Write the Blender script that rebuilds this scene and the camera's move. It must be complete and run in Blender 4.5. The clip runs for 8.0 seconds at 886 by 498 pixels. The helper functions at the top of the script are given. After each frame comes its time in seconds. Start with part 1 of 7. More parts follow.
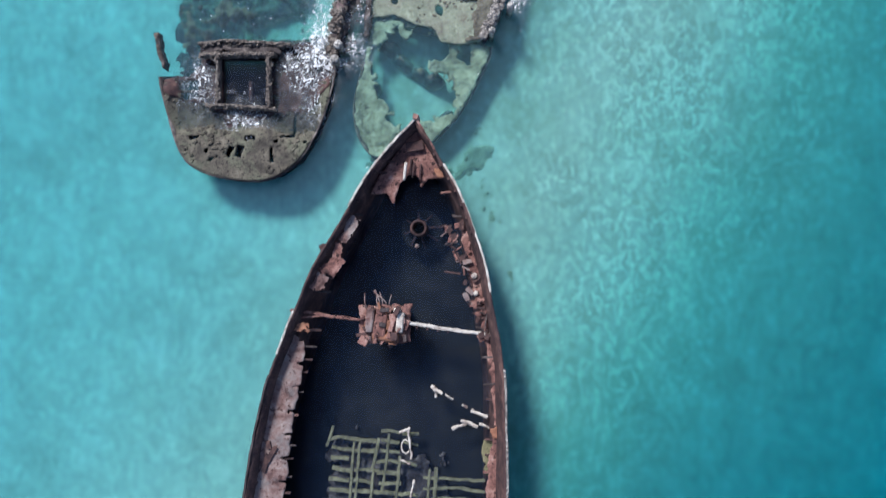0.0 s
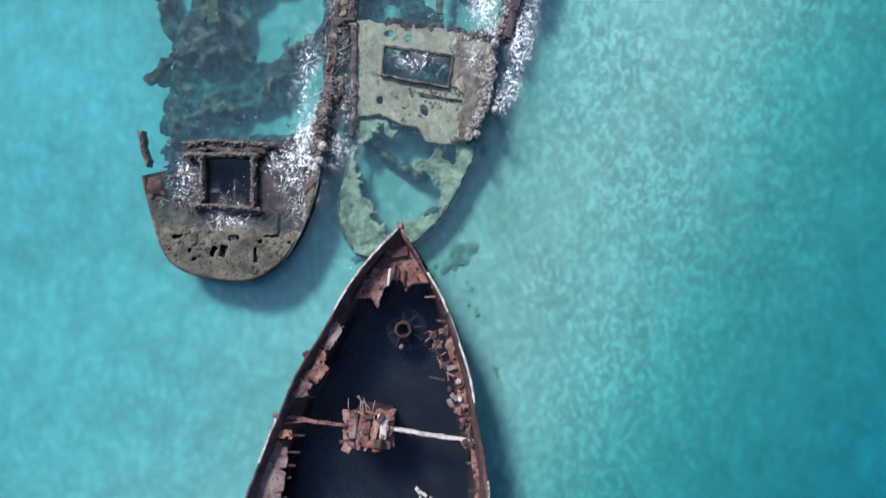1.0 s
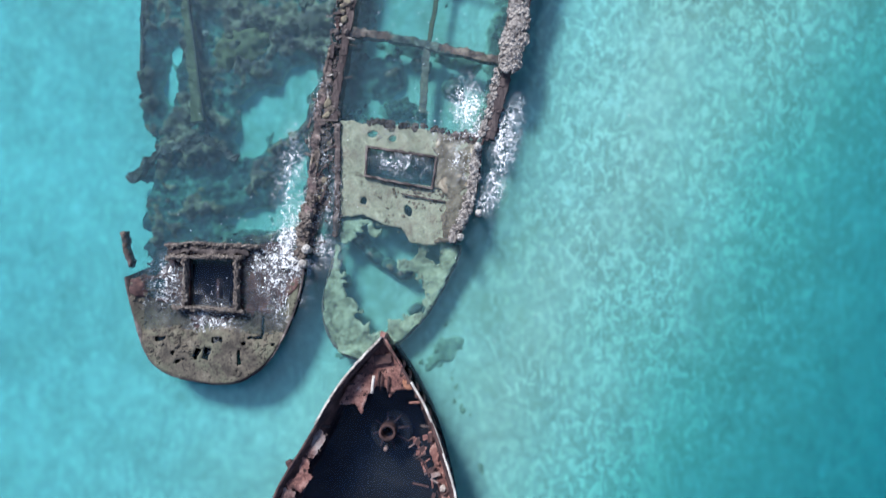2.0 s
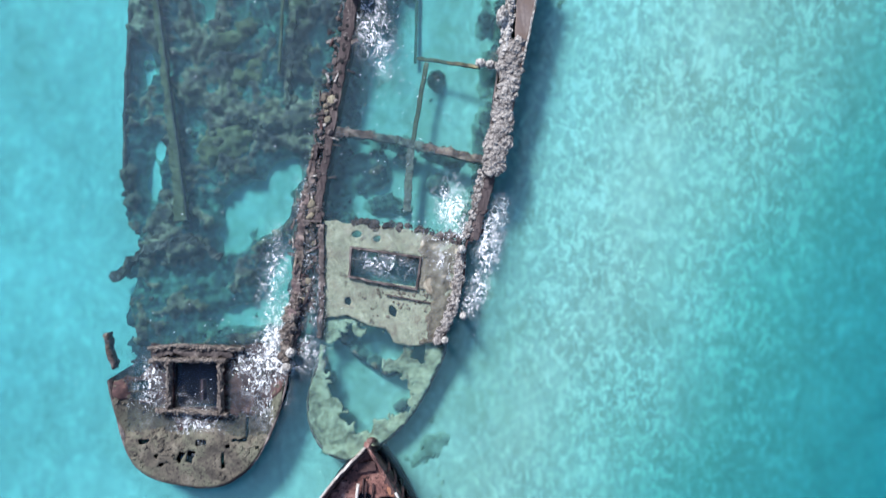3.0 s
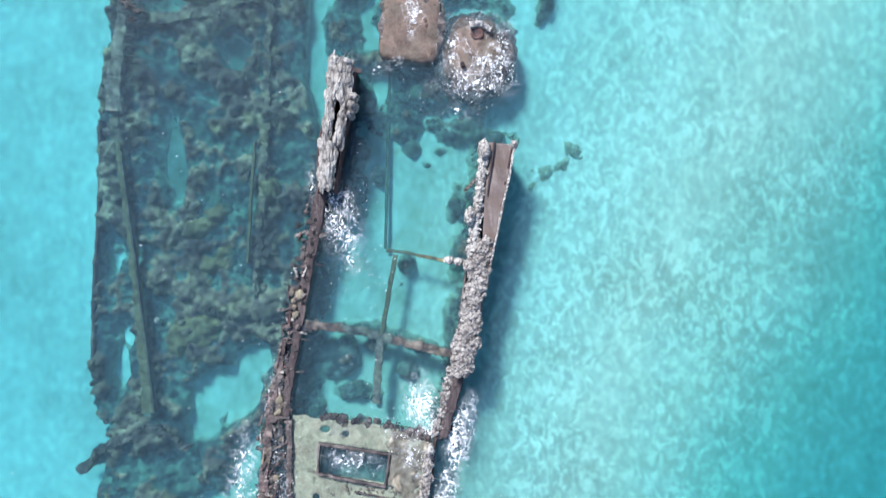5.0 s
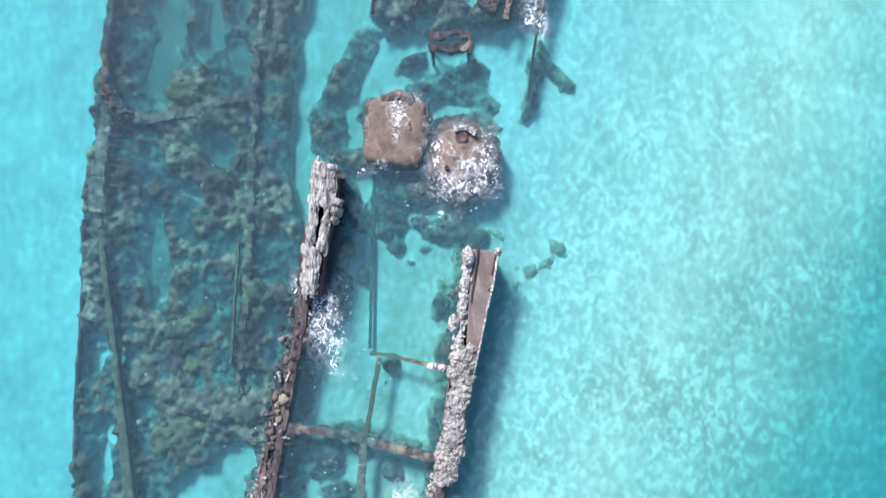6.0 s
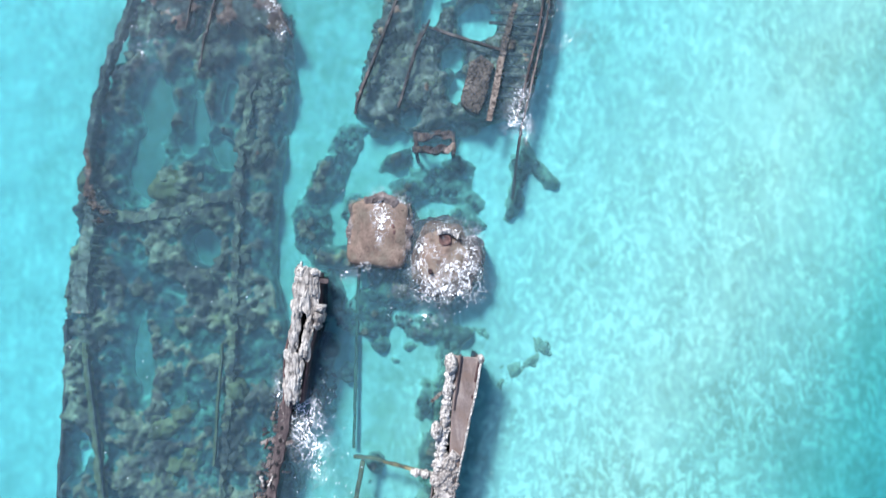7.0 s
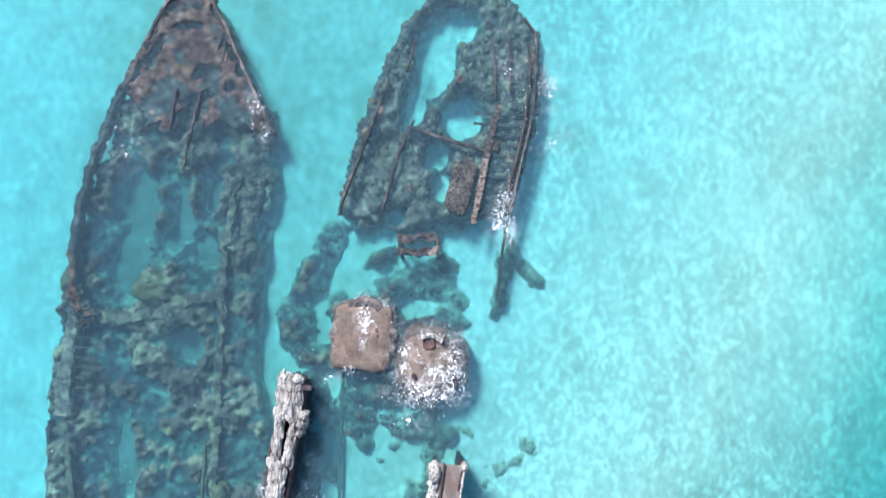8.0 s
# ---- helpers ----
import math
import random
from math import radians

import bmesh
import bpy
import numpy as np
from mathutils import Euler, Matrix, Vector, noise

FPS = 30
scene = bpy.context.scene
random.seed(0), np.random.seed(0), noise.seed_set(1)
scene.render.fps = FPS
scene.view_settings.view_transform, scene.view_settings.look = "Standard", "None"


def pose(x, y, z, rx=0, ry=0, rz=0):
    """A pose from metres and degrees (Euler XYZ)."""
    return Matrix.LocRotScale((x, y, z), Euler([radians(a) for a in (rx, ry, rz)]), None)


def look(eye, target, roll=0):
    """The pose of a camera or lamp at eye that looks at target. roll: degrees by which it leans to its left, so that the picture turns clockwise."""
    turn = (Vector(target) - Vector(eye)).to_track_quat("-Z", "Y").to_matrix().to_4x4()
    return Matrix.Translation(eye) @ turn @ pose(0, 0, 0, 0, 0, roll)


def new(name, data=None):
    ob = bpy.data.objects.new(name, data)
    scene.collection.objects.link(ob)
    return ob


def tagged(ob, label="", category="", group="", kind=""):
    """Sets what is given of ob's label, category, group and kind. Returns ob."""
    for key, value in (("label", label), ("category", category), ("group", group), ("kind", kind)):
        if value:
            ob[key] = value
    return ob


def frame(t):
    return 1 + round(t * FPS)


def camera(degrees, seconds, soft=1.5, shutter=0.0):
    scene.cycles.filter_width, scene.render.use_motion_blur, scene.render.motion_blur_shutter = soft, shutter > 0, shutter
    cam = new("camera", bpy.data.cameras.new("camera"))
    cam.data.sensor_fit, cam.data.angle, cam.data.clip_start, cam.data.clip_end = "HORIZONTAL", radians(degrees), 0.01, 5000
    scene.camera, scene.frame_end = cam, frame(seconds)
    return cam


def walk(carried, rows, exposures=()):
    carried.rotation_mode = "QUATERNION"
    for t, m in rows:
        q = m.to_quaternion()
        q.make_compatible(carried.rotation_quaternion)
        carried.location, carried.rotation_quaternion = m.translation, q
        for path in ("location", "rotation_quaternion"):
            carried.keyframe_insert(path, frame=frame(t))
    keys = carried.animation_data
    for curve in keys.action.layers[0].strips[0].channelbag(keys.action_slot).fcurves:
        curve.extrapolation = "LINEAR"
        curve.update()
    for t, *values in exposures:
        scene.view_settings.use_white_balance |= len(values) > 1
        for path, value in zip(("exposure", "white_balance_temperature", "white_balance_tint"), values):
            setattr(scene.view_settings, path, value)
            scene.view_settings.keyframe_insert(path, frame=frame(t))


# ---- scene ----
cam = camera(68.0, 8.0, soft=1.35, shutter=0.4)
PATH = [
    (0.0, pose(0.886, 0.383, 29.294, 0.01, 2.41, 0.35)),
    (0.5, pose(1.086, 2.543, 29.240, 0.15, 2.20, 0.36)),
    (1.0, pose(1.253, 4.653, 29.219, 0.46, 1.86, 0.45)),
    (1.5, pose(1.452, 6.767, 29.234, 0.74, 1.58, 0.38)),
    (3.0, pose(2.175, 13.395, 29.202, 0.95, 1.00, -0.04)),
    (3.5, pose(2.542, 15.523, 29.174, 1.20, 1.01, -0.06)),
    (4.0, pose(2.933, 17.609, 29.160, 1.49, 1.09, -0.14)),
    (4.5, pose(3.322, 19.609, 29.139, 1.53, 1.22, -0.20)),
    (6.0, pose(4.275, 25.969, 29.204, 2.31, 0.97, -0.15)),
    (6.5, pose(4.609, 28.146, 29.284, 2.51, 0.87, -0.15)),
    (7.0, pose(4.961, 30.317, 29.349, 2.76, 0.85, -0.17)),
    (7.5, pose(5.312, 32.532, 29.406, 2.89, 0.82, -0.19)),
    (8.0, pose(5.682, 34.783, 29.493, 3.07, 0.82, -0.17)),
]
EXPOSURE = [(0.0, 0.36, 6110, 10.5), (1.5, 0.48, 6110, 10.5), (3.0, 0.72, 6110, 10.5), (4.5, 0.85, 6130, 10.5), (6.0, 1.05, 6150, 10.5), (8.0, 1.15, 6170, 10.5)]
walk(cam, PATH, EXPOSURE)

# ---------------------------------------------------------------- sky and sun
SUN_WAY = Vector((0.48, -0.84, -1.0))          # the way the sunlight travels
world = bpy.data.worlds.new("sky")
scene.world = world
world.use_nodes = True
_nt = world.node_tree
_sky = _nt.nodes.new("ShaderNodeTexSky")
_sky.sky_type = "NISHITA"
_sky.sun_disc = False
_sky.sun_elevation = math.atan2(1.0, math.hypot(SUN_WAY.x, SUN_WAY.y))
_sky.sun_rotation = math.atan2(-SUN_WAY.x, -SUN_WAY.y)
_nt.nodes["Background"].inputs["Strength"].default_value = 0.145
_nt.links.new(_sky.outputs["Color"], _nt.nodes["Background"].inputs["Color"])
sun_data = bpy.data.lights.new("sun", "SUN")
sun_data.energy, sun_data.angle, sun_data.color = 4.8, radians(12.0), (1.0, 0.965, 0.9)
sun = new("sun", sun_data)
sun.matrix_world = look((0, 0, 60), Vector((0, 0, 60)) + SUN_WAY)


# ---------------------------------------------------------------- materials
class Nodes:
    """A few short cuts for node materials."""

    def __init__(self, name):
        self.mat = bpy.data.materials.new(name)
        self.mat.use_nodes = True
        self.tree = self.mat.node_tree
        self.tree.nodes.clear()
        self.out = self.add("ShaderNodeOutputMaterial")
        self.geo = self.add("ShaderNodeNewGeometry")
        self.pos = self.geo.outputs["Position"]

    def add(self, kind, **values):
        node = self.tree.nodes.new(kind)
        for key, value in values.items():
            node.inputs[key].default_value = value
        return node

    def link(self, a, b):
        self.tree.links.new(a, b)

    def noise(self, scale, detail=4.0, rough=0.55, distort=0.0, stretch=None):
        n = self.add("ShaderNodeTexNoise", Scale=scale, Detail=detail, Roughness=rough, Distortion=distort)
        source = self.pos
        if stretch:
            m = self.add("ShaderNodeMapping")
            m.inputs["Scale"].default_value = stretch
            self.link(self.pos, m.inputs["Vector"])
            source = m.outputs["Vector"]
        self.link(source, n.inputs["Vector"])
        return n.outputs["Fac"]

    def ramp(self, fac, stops):
        r = self.add("ShaderNodeValToRGB")
        while len(r.color_ramp.elements) < len(stops):
            r.color_ramp.elements.new(0.5)
        for e, (p, c) in zip(r.color_ramp.elements, stops):
            e.position = p
            e.color = (*c, 1) if len(c) == 3 else c
        self.link(fac, r.inputs["Fac"])
        return r.outputs["Color"]

    def span(self, fac, a, b, c=0.0, d=1.0):
        m = self.add("ShaderNodeMapRange")
        for key, value in zip(("From Min", "From Max", "To Min", "To Max"), (a, b, c, d)):
            m.inputs[key].default_value = value
        self.link(fac, m.inputs["Value"])
        return m.outputs["Result"]

    def mix(self, fac, a, b, blend="MIX"):
        m = self.tree.nodes.new("ShaderNodeMix")
        m.data_type, m.blend_type = "RGBA", blend
        for socket, value in ((m.inputs[0], fac), (m.inputs[6], a), (m.inputs[7], b)):
            if hasattr(value, "is_output"):
                self.link(value, socket)
            else:
                socket.default_value = (*value, 1) if isinstance(value, tuple) else value
        return m.outputs[2]

    def math(self, op, a, b=0.0):
        m = self.add("ShaderNodeMath")
        m.operation = op
        for socket, value in ((m.inputs[0], a), (m.inputs[1], b)):
            if hasattr(value, "is_output"):
                self.link(value, socket)
            else:
                socket.default_value = value
        return m.outputs[0]

    def bump(self, height, strength, distance):
        b = self.add("ShaderNodeBump", Strength=strength, Distance=distance)
        self.link(height, b.inputs["Height"])
        return b.outputs["Normal"]

    def principled(self, color, rough, normal=None, metallic=0.0, specular=0.5):
        p = self.add("ShaderNodeBsdfPrincipled")
        for key, value in (("Base Color", color), ("Roughness", rough), ("Metallic", metallic), ("Specular IOR Level", specular)):
            if hasattr(value, "is_output"):
                self.link(value, p.inputs[key])
            else:
                p.inputs[key].default_value = (*value, 1) if isinstance(value, tuple) else value
        if normal:
            self.link(normal, p.inputs["Normal"])
        self.link(p.outputs[0], self.out.inputs["Surface"])
        return self.mat


def mottled(name, colours, scale=1.6, grain=14.0, relief=0.03, rough=0.85, specks=None, stretch=None, broad_patch=None):
    """A weathered surface: broad stains, fine grain and relief. colours: dark to light."""
    n = Nodes(name)
    broad = n.noise(scale, 6, 0.62, 0.6, stretch)
    fine = n.noise(grain, 5, 0.7)
    both = n.math("ADD", n.math("MULTIPLY", broad, 0.68), n.math("MULTIPLY", fine, 0.32))
    k = len(colours)
    stops = [(0.36 + 0.28 * i / (k - 1), c) for i, c in enumerate(colours)]
    colour = n.ramp(both, stops)
    if broad_patch:
        patch_colour, scale2 = broad_patch
        patch = n.math("MULTIPLY", n.span(n.noise(scale2, 6, 0.65, 0.4), 0.46, 0.62), n.span(fine, 0.3, 0.6, 0.15, 0.9))
        colour = n.mix(patch, colour, patch_colour)
    if specks:
        speck_colour, amount = specks
        spots = n.noise(grain * 0.6, 3, 0.6)
        colour = n.mix(n.span(spots, 0.72 - amount, 0.78 - amount), colour, speck_colour)
    roughness = n.span(fine, 0.3, 0.7, rough - 0.12, min(1.0, rough + 0.1))
    return n.principled(colour, roughness, n.bump(both, 0.9, relief), specular=0.25)


RUST_DARK = mottled("dark_rust", [(0.016, 0.011, 0.013), (0.038, 0.022, 0.024), (0.072, 0.040, 0.038), (0.13, 0.075, 0.066)], 1.4, 9)
RUST_RED = mottled("red_rust", [(0.045, 0.024, 0.024), (0.12, 0.056, 0.050), (0.205, 0.105, 0.09), (0.32, 0.21, 0.185)], 1.3, 9, specks=((0.03, 0.016, 0.016), 0.14))
RUST_ORANGE = mottled("orange_rust", [(0.12, 0.055, 0.038), (0.23, 0.105, 0.068), (0.31, 0.17, 0.115)], 2.0, 12)
RUST_PINK = mottled("faded_rust_plate", [(0.05, 0.03, 0.031), (0.135, 0.078, 0.072), (0.195, 0.14, 0.132), (0.27, 0.225, 0.215)], 1.5, 7, specks=((0.06, 0.032, 0.03), 0.13), broad_patch=((0.15, 0.137, 0.14), 0.7))
STREAKED = mottled("streaked_rust", [(0.021, 0.016, 0.018), (0.045, 0.034, 0.036), (0.10, 0.08, 0.078)], 1.4, 16, stretch=(3, 0.5, 1))
WHITE_SCALE = mottled("pale_salt_scale", [(0.16, 0.12, 0.11), (0.38, 0.34, 0.31), (0.55, 0.52, 0.49)], 3.0, 14)
def shell_crust(name, dark, mid, light, draw=1.0):
    """Oysters grown over one another: pale knobs, the shade of the clefts between them painted dark."""
    n = Nodes(name)
    warp = n.add("ShaderNodeTexNoise", Scale=6.0, Detail=4.0)
    n.link(n.pos, warp.inputs["Vector"])
    moved = n.mix(0.12, n.pos, warp.outputs["Color"], "ADD")
    knob = n.add("ShaderNodeTexVoronoi", Scale=7.5)
    drawn = n.add("ShaderNodeMapping")
    drawn.inputs["Scale"].default_value = (1.0, 1.0 / draw, 1.0)
    n.link(moved, drawn.inputs["Vector"])
    n.link(drawn.outputs["Vector"], knob.inputs["Vector"])
    cleft_shade = n.span(knob.outputs["Distance"], 0.42, 0.85, 0.0, 0.9)
    stain, fine = n.noise(1.7, 5, 0.65), n.noise(24, 4, 0.7)
    colour = n.mix(n.span(stain, 0.36, 0.62), mid, light)
    colour = n.mix(n.span(fine, 0.35, 0.7, 0.0, 0.55), colour, dark)
    colour = n.mix(cleft_shade, colour, dark)
    height = n.math("SUBTRACT", n.math("MULTIPLY", fine, 0.35), knob.outputs["Distance"])
    return n.principled(colour, 0.88, n.bump(height, 1.0, 0.09), specular=0.2)


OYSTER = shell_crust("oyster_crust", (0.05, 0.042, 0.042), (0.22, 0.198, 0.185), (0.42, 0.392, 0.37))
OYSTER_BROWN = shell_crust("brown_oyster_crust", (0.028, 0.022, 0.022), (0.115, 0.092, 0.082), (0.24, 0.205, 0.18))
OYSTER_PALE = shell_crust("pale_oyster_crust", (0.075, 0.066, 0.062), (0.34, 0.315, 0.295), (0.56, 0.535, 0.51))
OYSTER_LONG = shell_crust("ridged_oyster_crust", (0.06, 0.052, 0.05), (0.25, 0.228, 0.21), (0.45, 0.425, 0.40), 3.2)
DECK_OLIVE = mottled("weathered_olive_deck", [(0.026, 0.023, 0.021), (0.056, 0.049, 0.041), (0.092, 0.080, 0.064), (0.145, 0.13, 0.105)], 1.3, 11, relief=0.05, specks=((0.026, 0.022, 0.02), 0.15), broad_patch=((0.115, 0.12, 0.085), 0.9))
DECK_PALE = mottled("silted_pale_deck", [(0.16, 0.15, 0.12), (0.34, 0.37, 0.28), (0.46, 0.50, 0.39), (0.56, 0.60, 0.49)], 1.3, 7, relief=0.04, broad_patch=((0.20, 0.165, 0.125), 1.3))
DECK_SUNK = mottled("silted_sunken_deck", [(0.16, 0.135, 0.10), (0.42, 0.38, 0.25), (0.62, 0.58, 0.41), (0.72, 0.68, 0.50)], 1.4, 6, relief=0.06, broad_patch=((0.13, 0.11, 0.08), 1.5))
DECK_WORN = mottled("brown_worn_deck", [(0.075, 0.062, 0.048), (0.17, 0.145, 0.112), (0.26, 0.235, 0.185), (0.36, 0.335, 0.27)], 1.5, 9, relief=0.04)
GREY_PLATE = mottled("grey_brown_plate", [(0.07, 0.055, 0.052), (0.125, 0.10, 0.095), (0.19, 0.162, 0.152)], 1.1, 9, relief=0.02, stretch=(2, 0.6, 1), broad_patch=((0.10, 0.07, 0.058), 0.9))
BOILER = mottled("brown_boiler_plate", [(0.05, 0.035, 0.030), (0.11, 0.078, 0.064), (0.175, 0.13, 0.106)], 1.6, 10, relief=0.05, specks=((0.05, 0.037, 0.03), 0.10), broad_patch=((0.115, 0.10, 0.08), 0.9))
ALGAE = mottled("olive_algae_beam", [(0.055, 0.050, 0.030), (0.13, 0.118, 0.068), (0.21, 0.19, 0.115)], 2.2, 10, relief=0.05)
ALGAE_PALE = mottled("pale_olive_algae", [(0.10, 0.088, 0.055), (0.23, 0.205, 0.12), (0.36, 0.325, 0.20)], 2.2, 10, relief=0.05)
SLAB = mottled("pale_olive_coral", [(0.05, 0.046, 0.03), (0.14, 0.13, 0.072), (0.25, 0.235, 0.135)], 1.8, 8, relief=0.06)
HULL_DARK = mottled("black_hull_floor_and_shade", [(0.004, 0.004, 0.006), (0.009, 0.009, 0.011), (0.02, 0.018, 0.018)], 0.7, 6)


def reef_material(name, colours, patch, clump=2.4):
    """Weed and coral in clumps of many dull colours, thinning out to sand at the foot."""
    n = Nodes(name)
    warp = n.add("ShaderNodeTexNoise", Scale=2.2, Detail=5.0, Roughness=0.65)
    n.link(n.pos, warp.inputs["Vector"])
    moved = n.mix(0.55, n.pos, warp.outputs["Color"], "ADD")
    heads = n.add("ShaderNodeTexVoronoi", Scale=clump)
    n.link(moved, heads.inputs["Vector"])
    broad, fine = n.noise(0.55, 6, 0.66, 0.5), n.noise(7, 5, 0.7)
    own = n.add("ShaderNodeSeparateXYZ")
    n.link(heads.outputs["Color"], own.inputs[0])
    tone = n.math("ADD", n.math("ADD", n.math("MULTIPLY", broad, 0.62), n.math("MULTIPLY", own.outputs[0], 0.16)), n.math("MULTIPLY", fine, 0.26))
    k = len(colours)
    colour = n.ramp(tone, [(0.36 + 0.32 * i / (k - 1), c) for i, c in enumerate(colours)])
    hue = n.noise(0.9, 5, 0.6, 0.6)
    colour = n.mix(n.span(hue, 0.52, 0.66, 0.0, 0.75), colour, n.mix(0.75, colour, (0.92, 1.0, 0.62), "MULTIPLY"))
    colour = n.mix(n.span(hue, 0.48, 0.34, 0.0, 0.75), colour, n.mix(0.8, colour, (0.95, 0.76, 0.86), "MULTIPLY"))
    colour = n.mix(n.math("MULTIPLY", n.span(n.noise(0.42, 5, 0.62, 0.4), 0.53, 0.64), n.span(fine, 0.3, 0.6, 0.2, 0.85)), colour, patch)
    # shade in the gaps between coral heads, painted as the darkest colour
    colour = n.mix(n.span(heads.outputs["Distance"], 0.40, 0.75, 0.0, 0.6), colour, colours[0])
    split = n.add("ShaderNodeSeparateXYZ")
    n.link(n.pos, split.inputs[0])
    foot = n.math("ADD", split.outputs[2], n.math("MULTIPLY", n.math("SUBTRACT", n.noise(2.6, 5, 0.7), 0.5), 0.9))
    colour = n.mix(n.span(foot, -1.80, -1.35, 0.85, 0.0), colour, (0.55, 0.55, 0.43))
    height = n.math("SUBTRACT", fine, n.math("MULTIPLY", heads.outputs["Distance"], 0.8))
    return n.principled(colour, 0.9, n.bump(height, 1.0, 0.06), specular=0.2)


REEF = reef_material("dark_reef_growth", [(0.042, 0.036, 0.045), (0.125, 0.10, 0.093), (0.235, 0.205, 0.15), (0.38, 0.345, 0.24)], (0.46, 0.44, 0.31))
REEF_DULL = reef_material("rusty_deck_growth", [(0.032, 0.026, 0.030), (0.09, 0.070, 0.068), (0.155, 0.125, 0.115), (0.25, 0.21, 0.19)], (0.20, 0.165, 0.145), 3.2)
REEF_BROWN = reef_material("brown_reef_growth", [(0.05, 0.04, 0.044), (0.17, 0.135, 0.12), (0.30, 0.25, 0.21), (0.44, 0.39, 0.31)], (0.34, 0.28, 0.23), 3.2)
REEF_RUST = mottled("rusty_reef_growth", [(0.02, 0.016, 0.018), (0.048, 0.039, 0.040), (0.10, 0.083, 0.080), (0.20, 0.175, 0.165)], 1.4, 8, relief=0.09)
# white for the foam and for the flecks drawn as sun glints
FOAM = mottled("white_foam", [(0.70, 0.73, 0.76), (0.80, 0.82, 0.84), (0.9, 0.9, 0.9)], 4, 20, rough=0.7)


def froth_material():
    """Thin foam: white threads and bubbles with clear water between them; the mesh's froth value says how thick."""
    n = Nodes("lacy_white_foam")
    cover = n.add("ShaderNodeAttribute")
    cover.attribute_name = "froth"
    cover = cover.outputs["Fac"]
    warp = n.add("ShaderNodeTexNoise", Scale=1.6, Detail=3.0)
    n.link(n.pos, warp.inputs["Vector"])
    moved = n.mix(0.7, n.pos, warp.outputs["Color"], "ADD")

    def thread(scale, width, sharp):
        t = n.add("ShaderNodeTexNoise", Scale=scale, Detail=2.0, Roughness=0.5)
        n.link(moved, t.inputs["Vector"])
        gap = n.math("ABSOLUTE", n.math("SUBTRACT", t.outputs["Fac"], 0.5))
        return n.math("MULTIPLY", n.math("SUBTRACT", n.math("MULTIPLY", cover, width), gap), sharp)
    lace = n.math("MAXIMUM", thread(1.2, 0.038, 34.0), thread(3.0, 0.042, 28.0))
    bubbles = n.math("MULTIPLY", n.math("SUBTRACT", n.noise(20, 3, 0.6), n.math("SUBTRACT", 0.79, n.math("MULTIPLY", cover, 0.16))), 9.0)
    thick = n.math("MULTIPLY", n.math("SUBTRACT", n.math("ADD", cover, n.math("MULTIPLY", n.noise(2.2, 6, 0.75, 0.8), 1.5)), 1.62), 1.9)
    alpha = n.math("MAXIMUM", n.math("MAXIMUM", n.math("MULTIPLY", lace, n.span(n.noise(9, 3), 0.35, 0.6, 0.25, 1.0)), bubbles), thick)
    veil = n.math("MULTIPLY", n.math("MULTIPLY", cover, cover), n.span(n.noise(1.5, 5, 0.7, 0.7), 0.45, 0.70, 0.0, 0.55))
    alpha = n.math("MINIMUM", n.math("MAXIMUM", n.math("MAXIMUM", alpha, veil), 0.0), 0.95)
    white, clear_part, both = n.add("ShaderNodeBsdfDiffuse"), n.add("ShaderNodeBsdfTransparent"), n.add("ShaderNodeMixShader")
    white.inputs["Color"].default_value = (0.86, 0.87, 0.9, 1)
    n.link(alpha, both.inputs[0])
    n.link(clear_part.outputs[0], both.inputs[1])
    n.link(white.outputs[0], both.inputs[2])
    n.link(both.outputs[0], n.out.inputs["Surface"])
    return n.mat


FROTH = froth_material()


def clump_material():
    """Coral heads of many dull colours, one to a head."""
    n = Nodes("mixed_coral_heads")
    pick = n.ramp(n.geo.outputs["Random Per Island"], [(0.0, (0.085, 0.075, 0.072)), (0.35, (0.13, 0.108, 0.09)), (0.65, (0.18, 0.155, 0.118)), (0.90, (0.25, 0.22, 0.155)), (1.0, (0.38, 0.345, 0.25))])
    fine = n.noise(9, 5, 0.7)
    colour = n.mix(n.span(fine, 0.3, 0.7, 0.0, 0.6), pick, (0.045, 0.040, 0.038))
    return n.principled(colour, 0.9, n.bump(fine, 0.9, 0.08), specular=0.2)


CLUMPS = clump_material()
STONES = reef_material("olive_stones", [(0.14, 0.135, 0.09), (0.25, 0.24, 0.16), (0.38, 0.36, 0.25)], (0.5, 0.49, 0.36), 3.0)


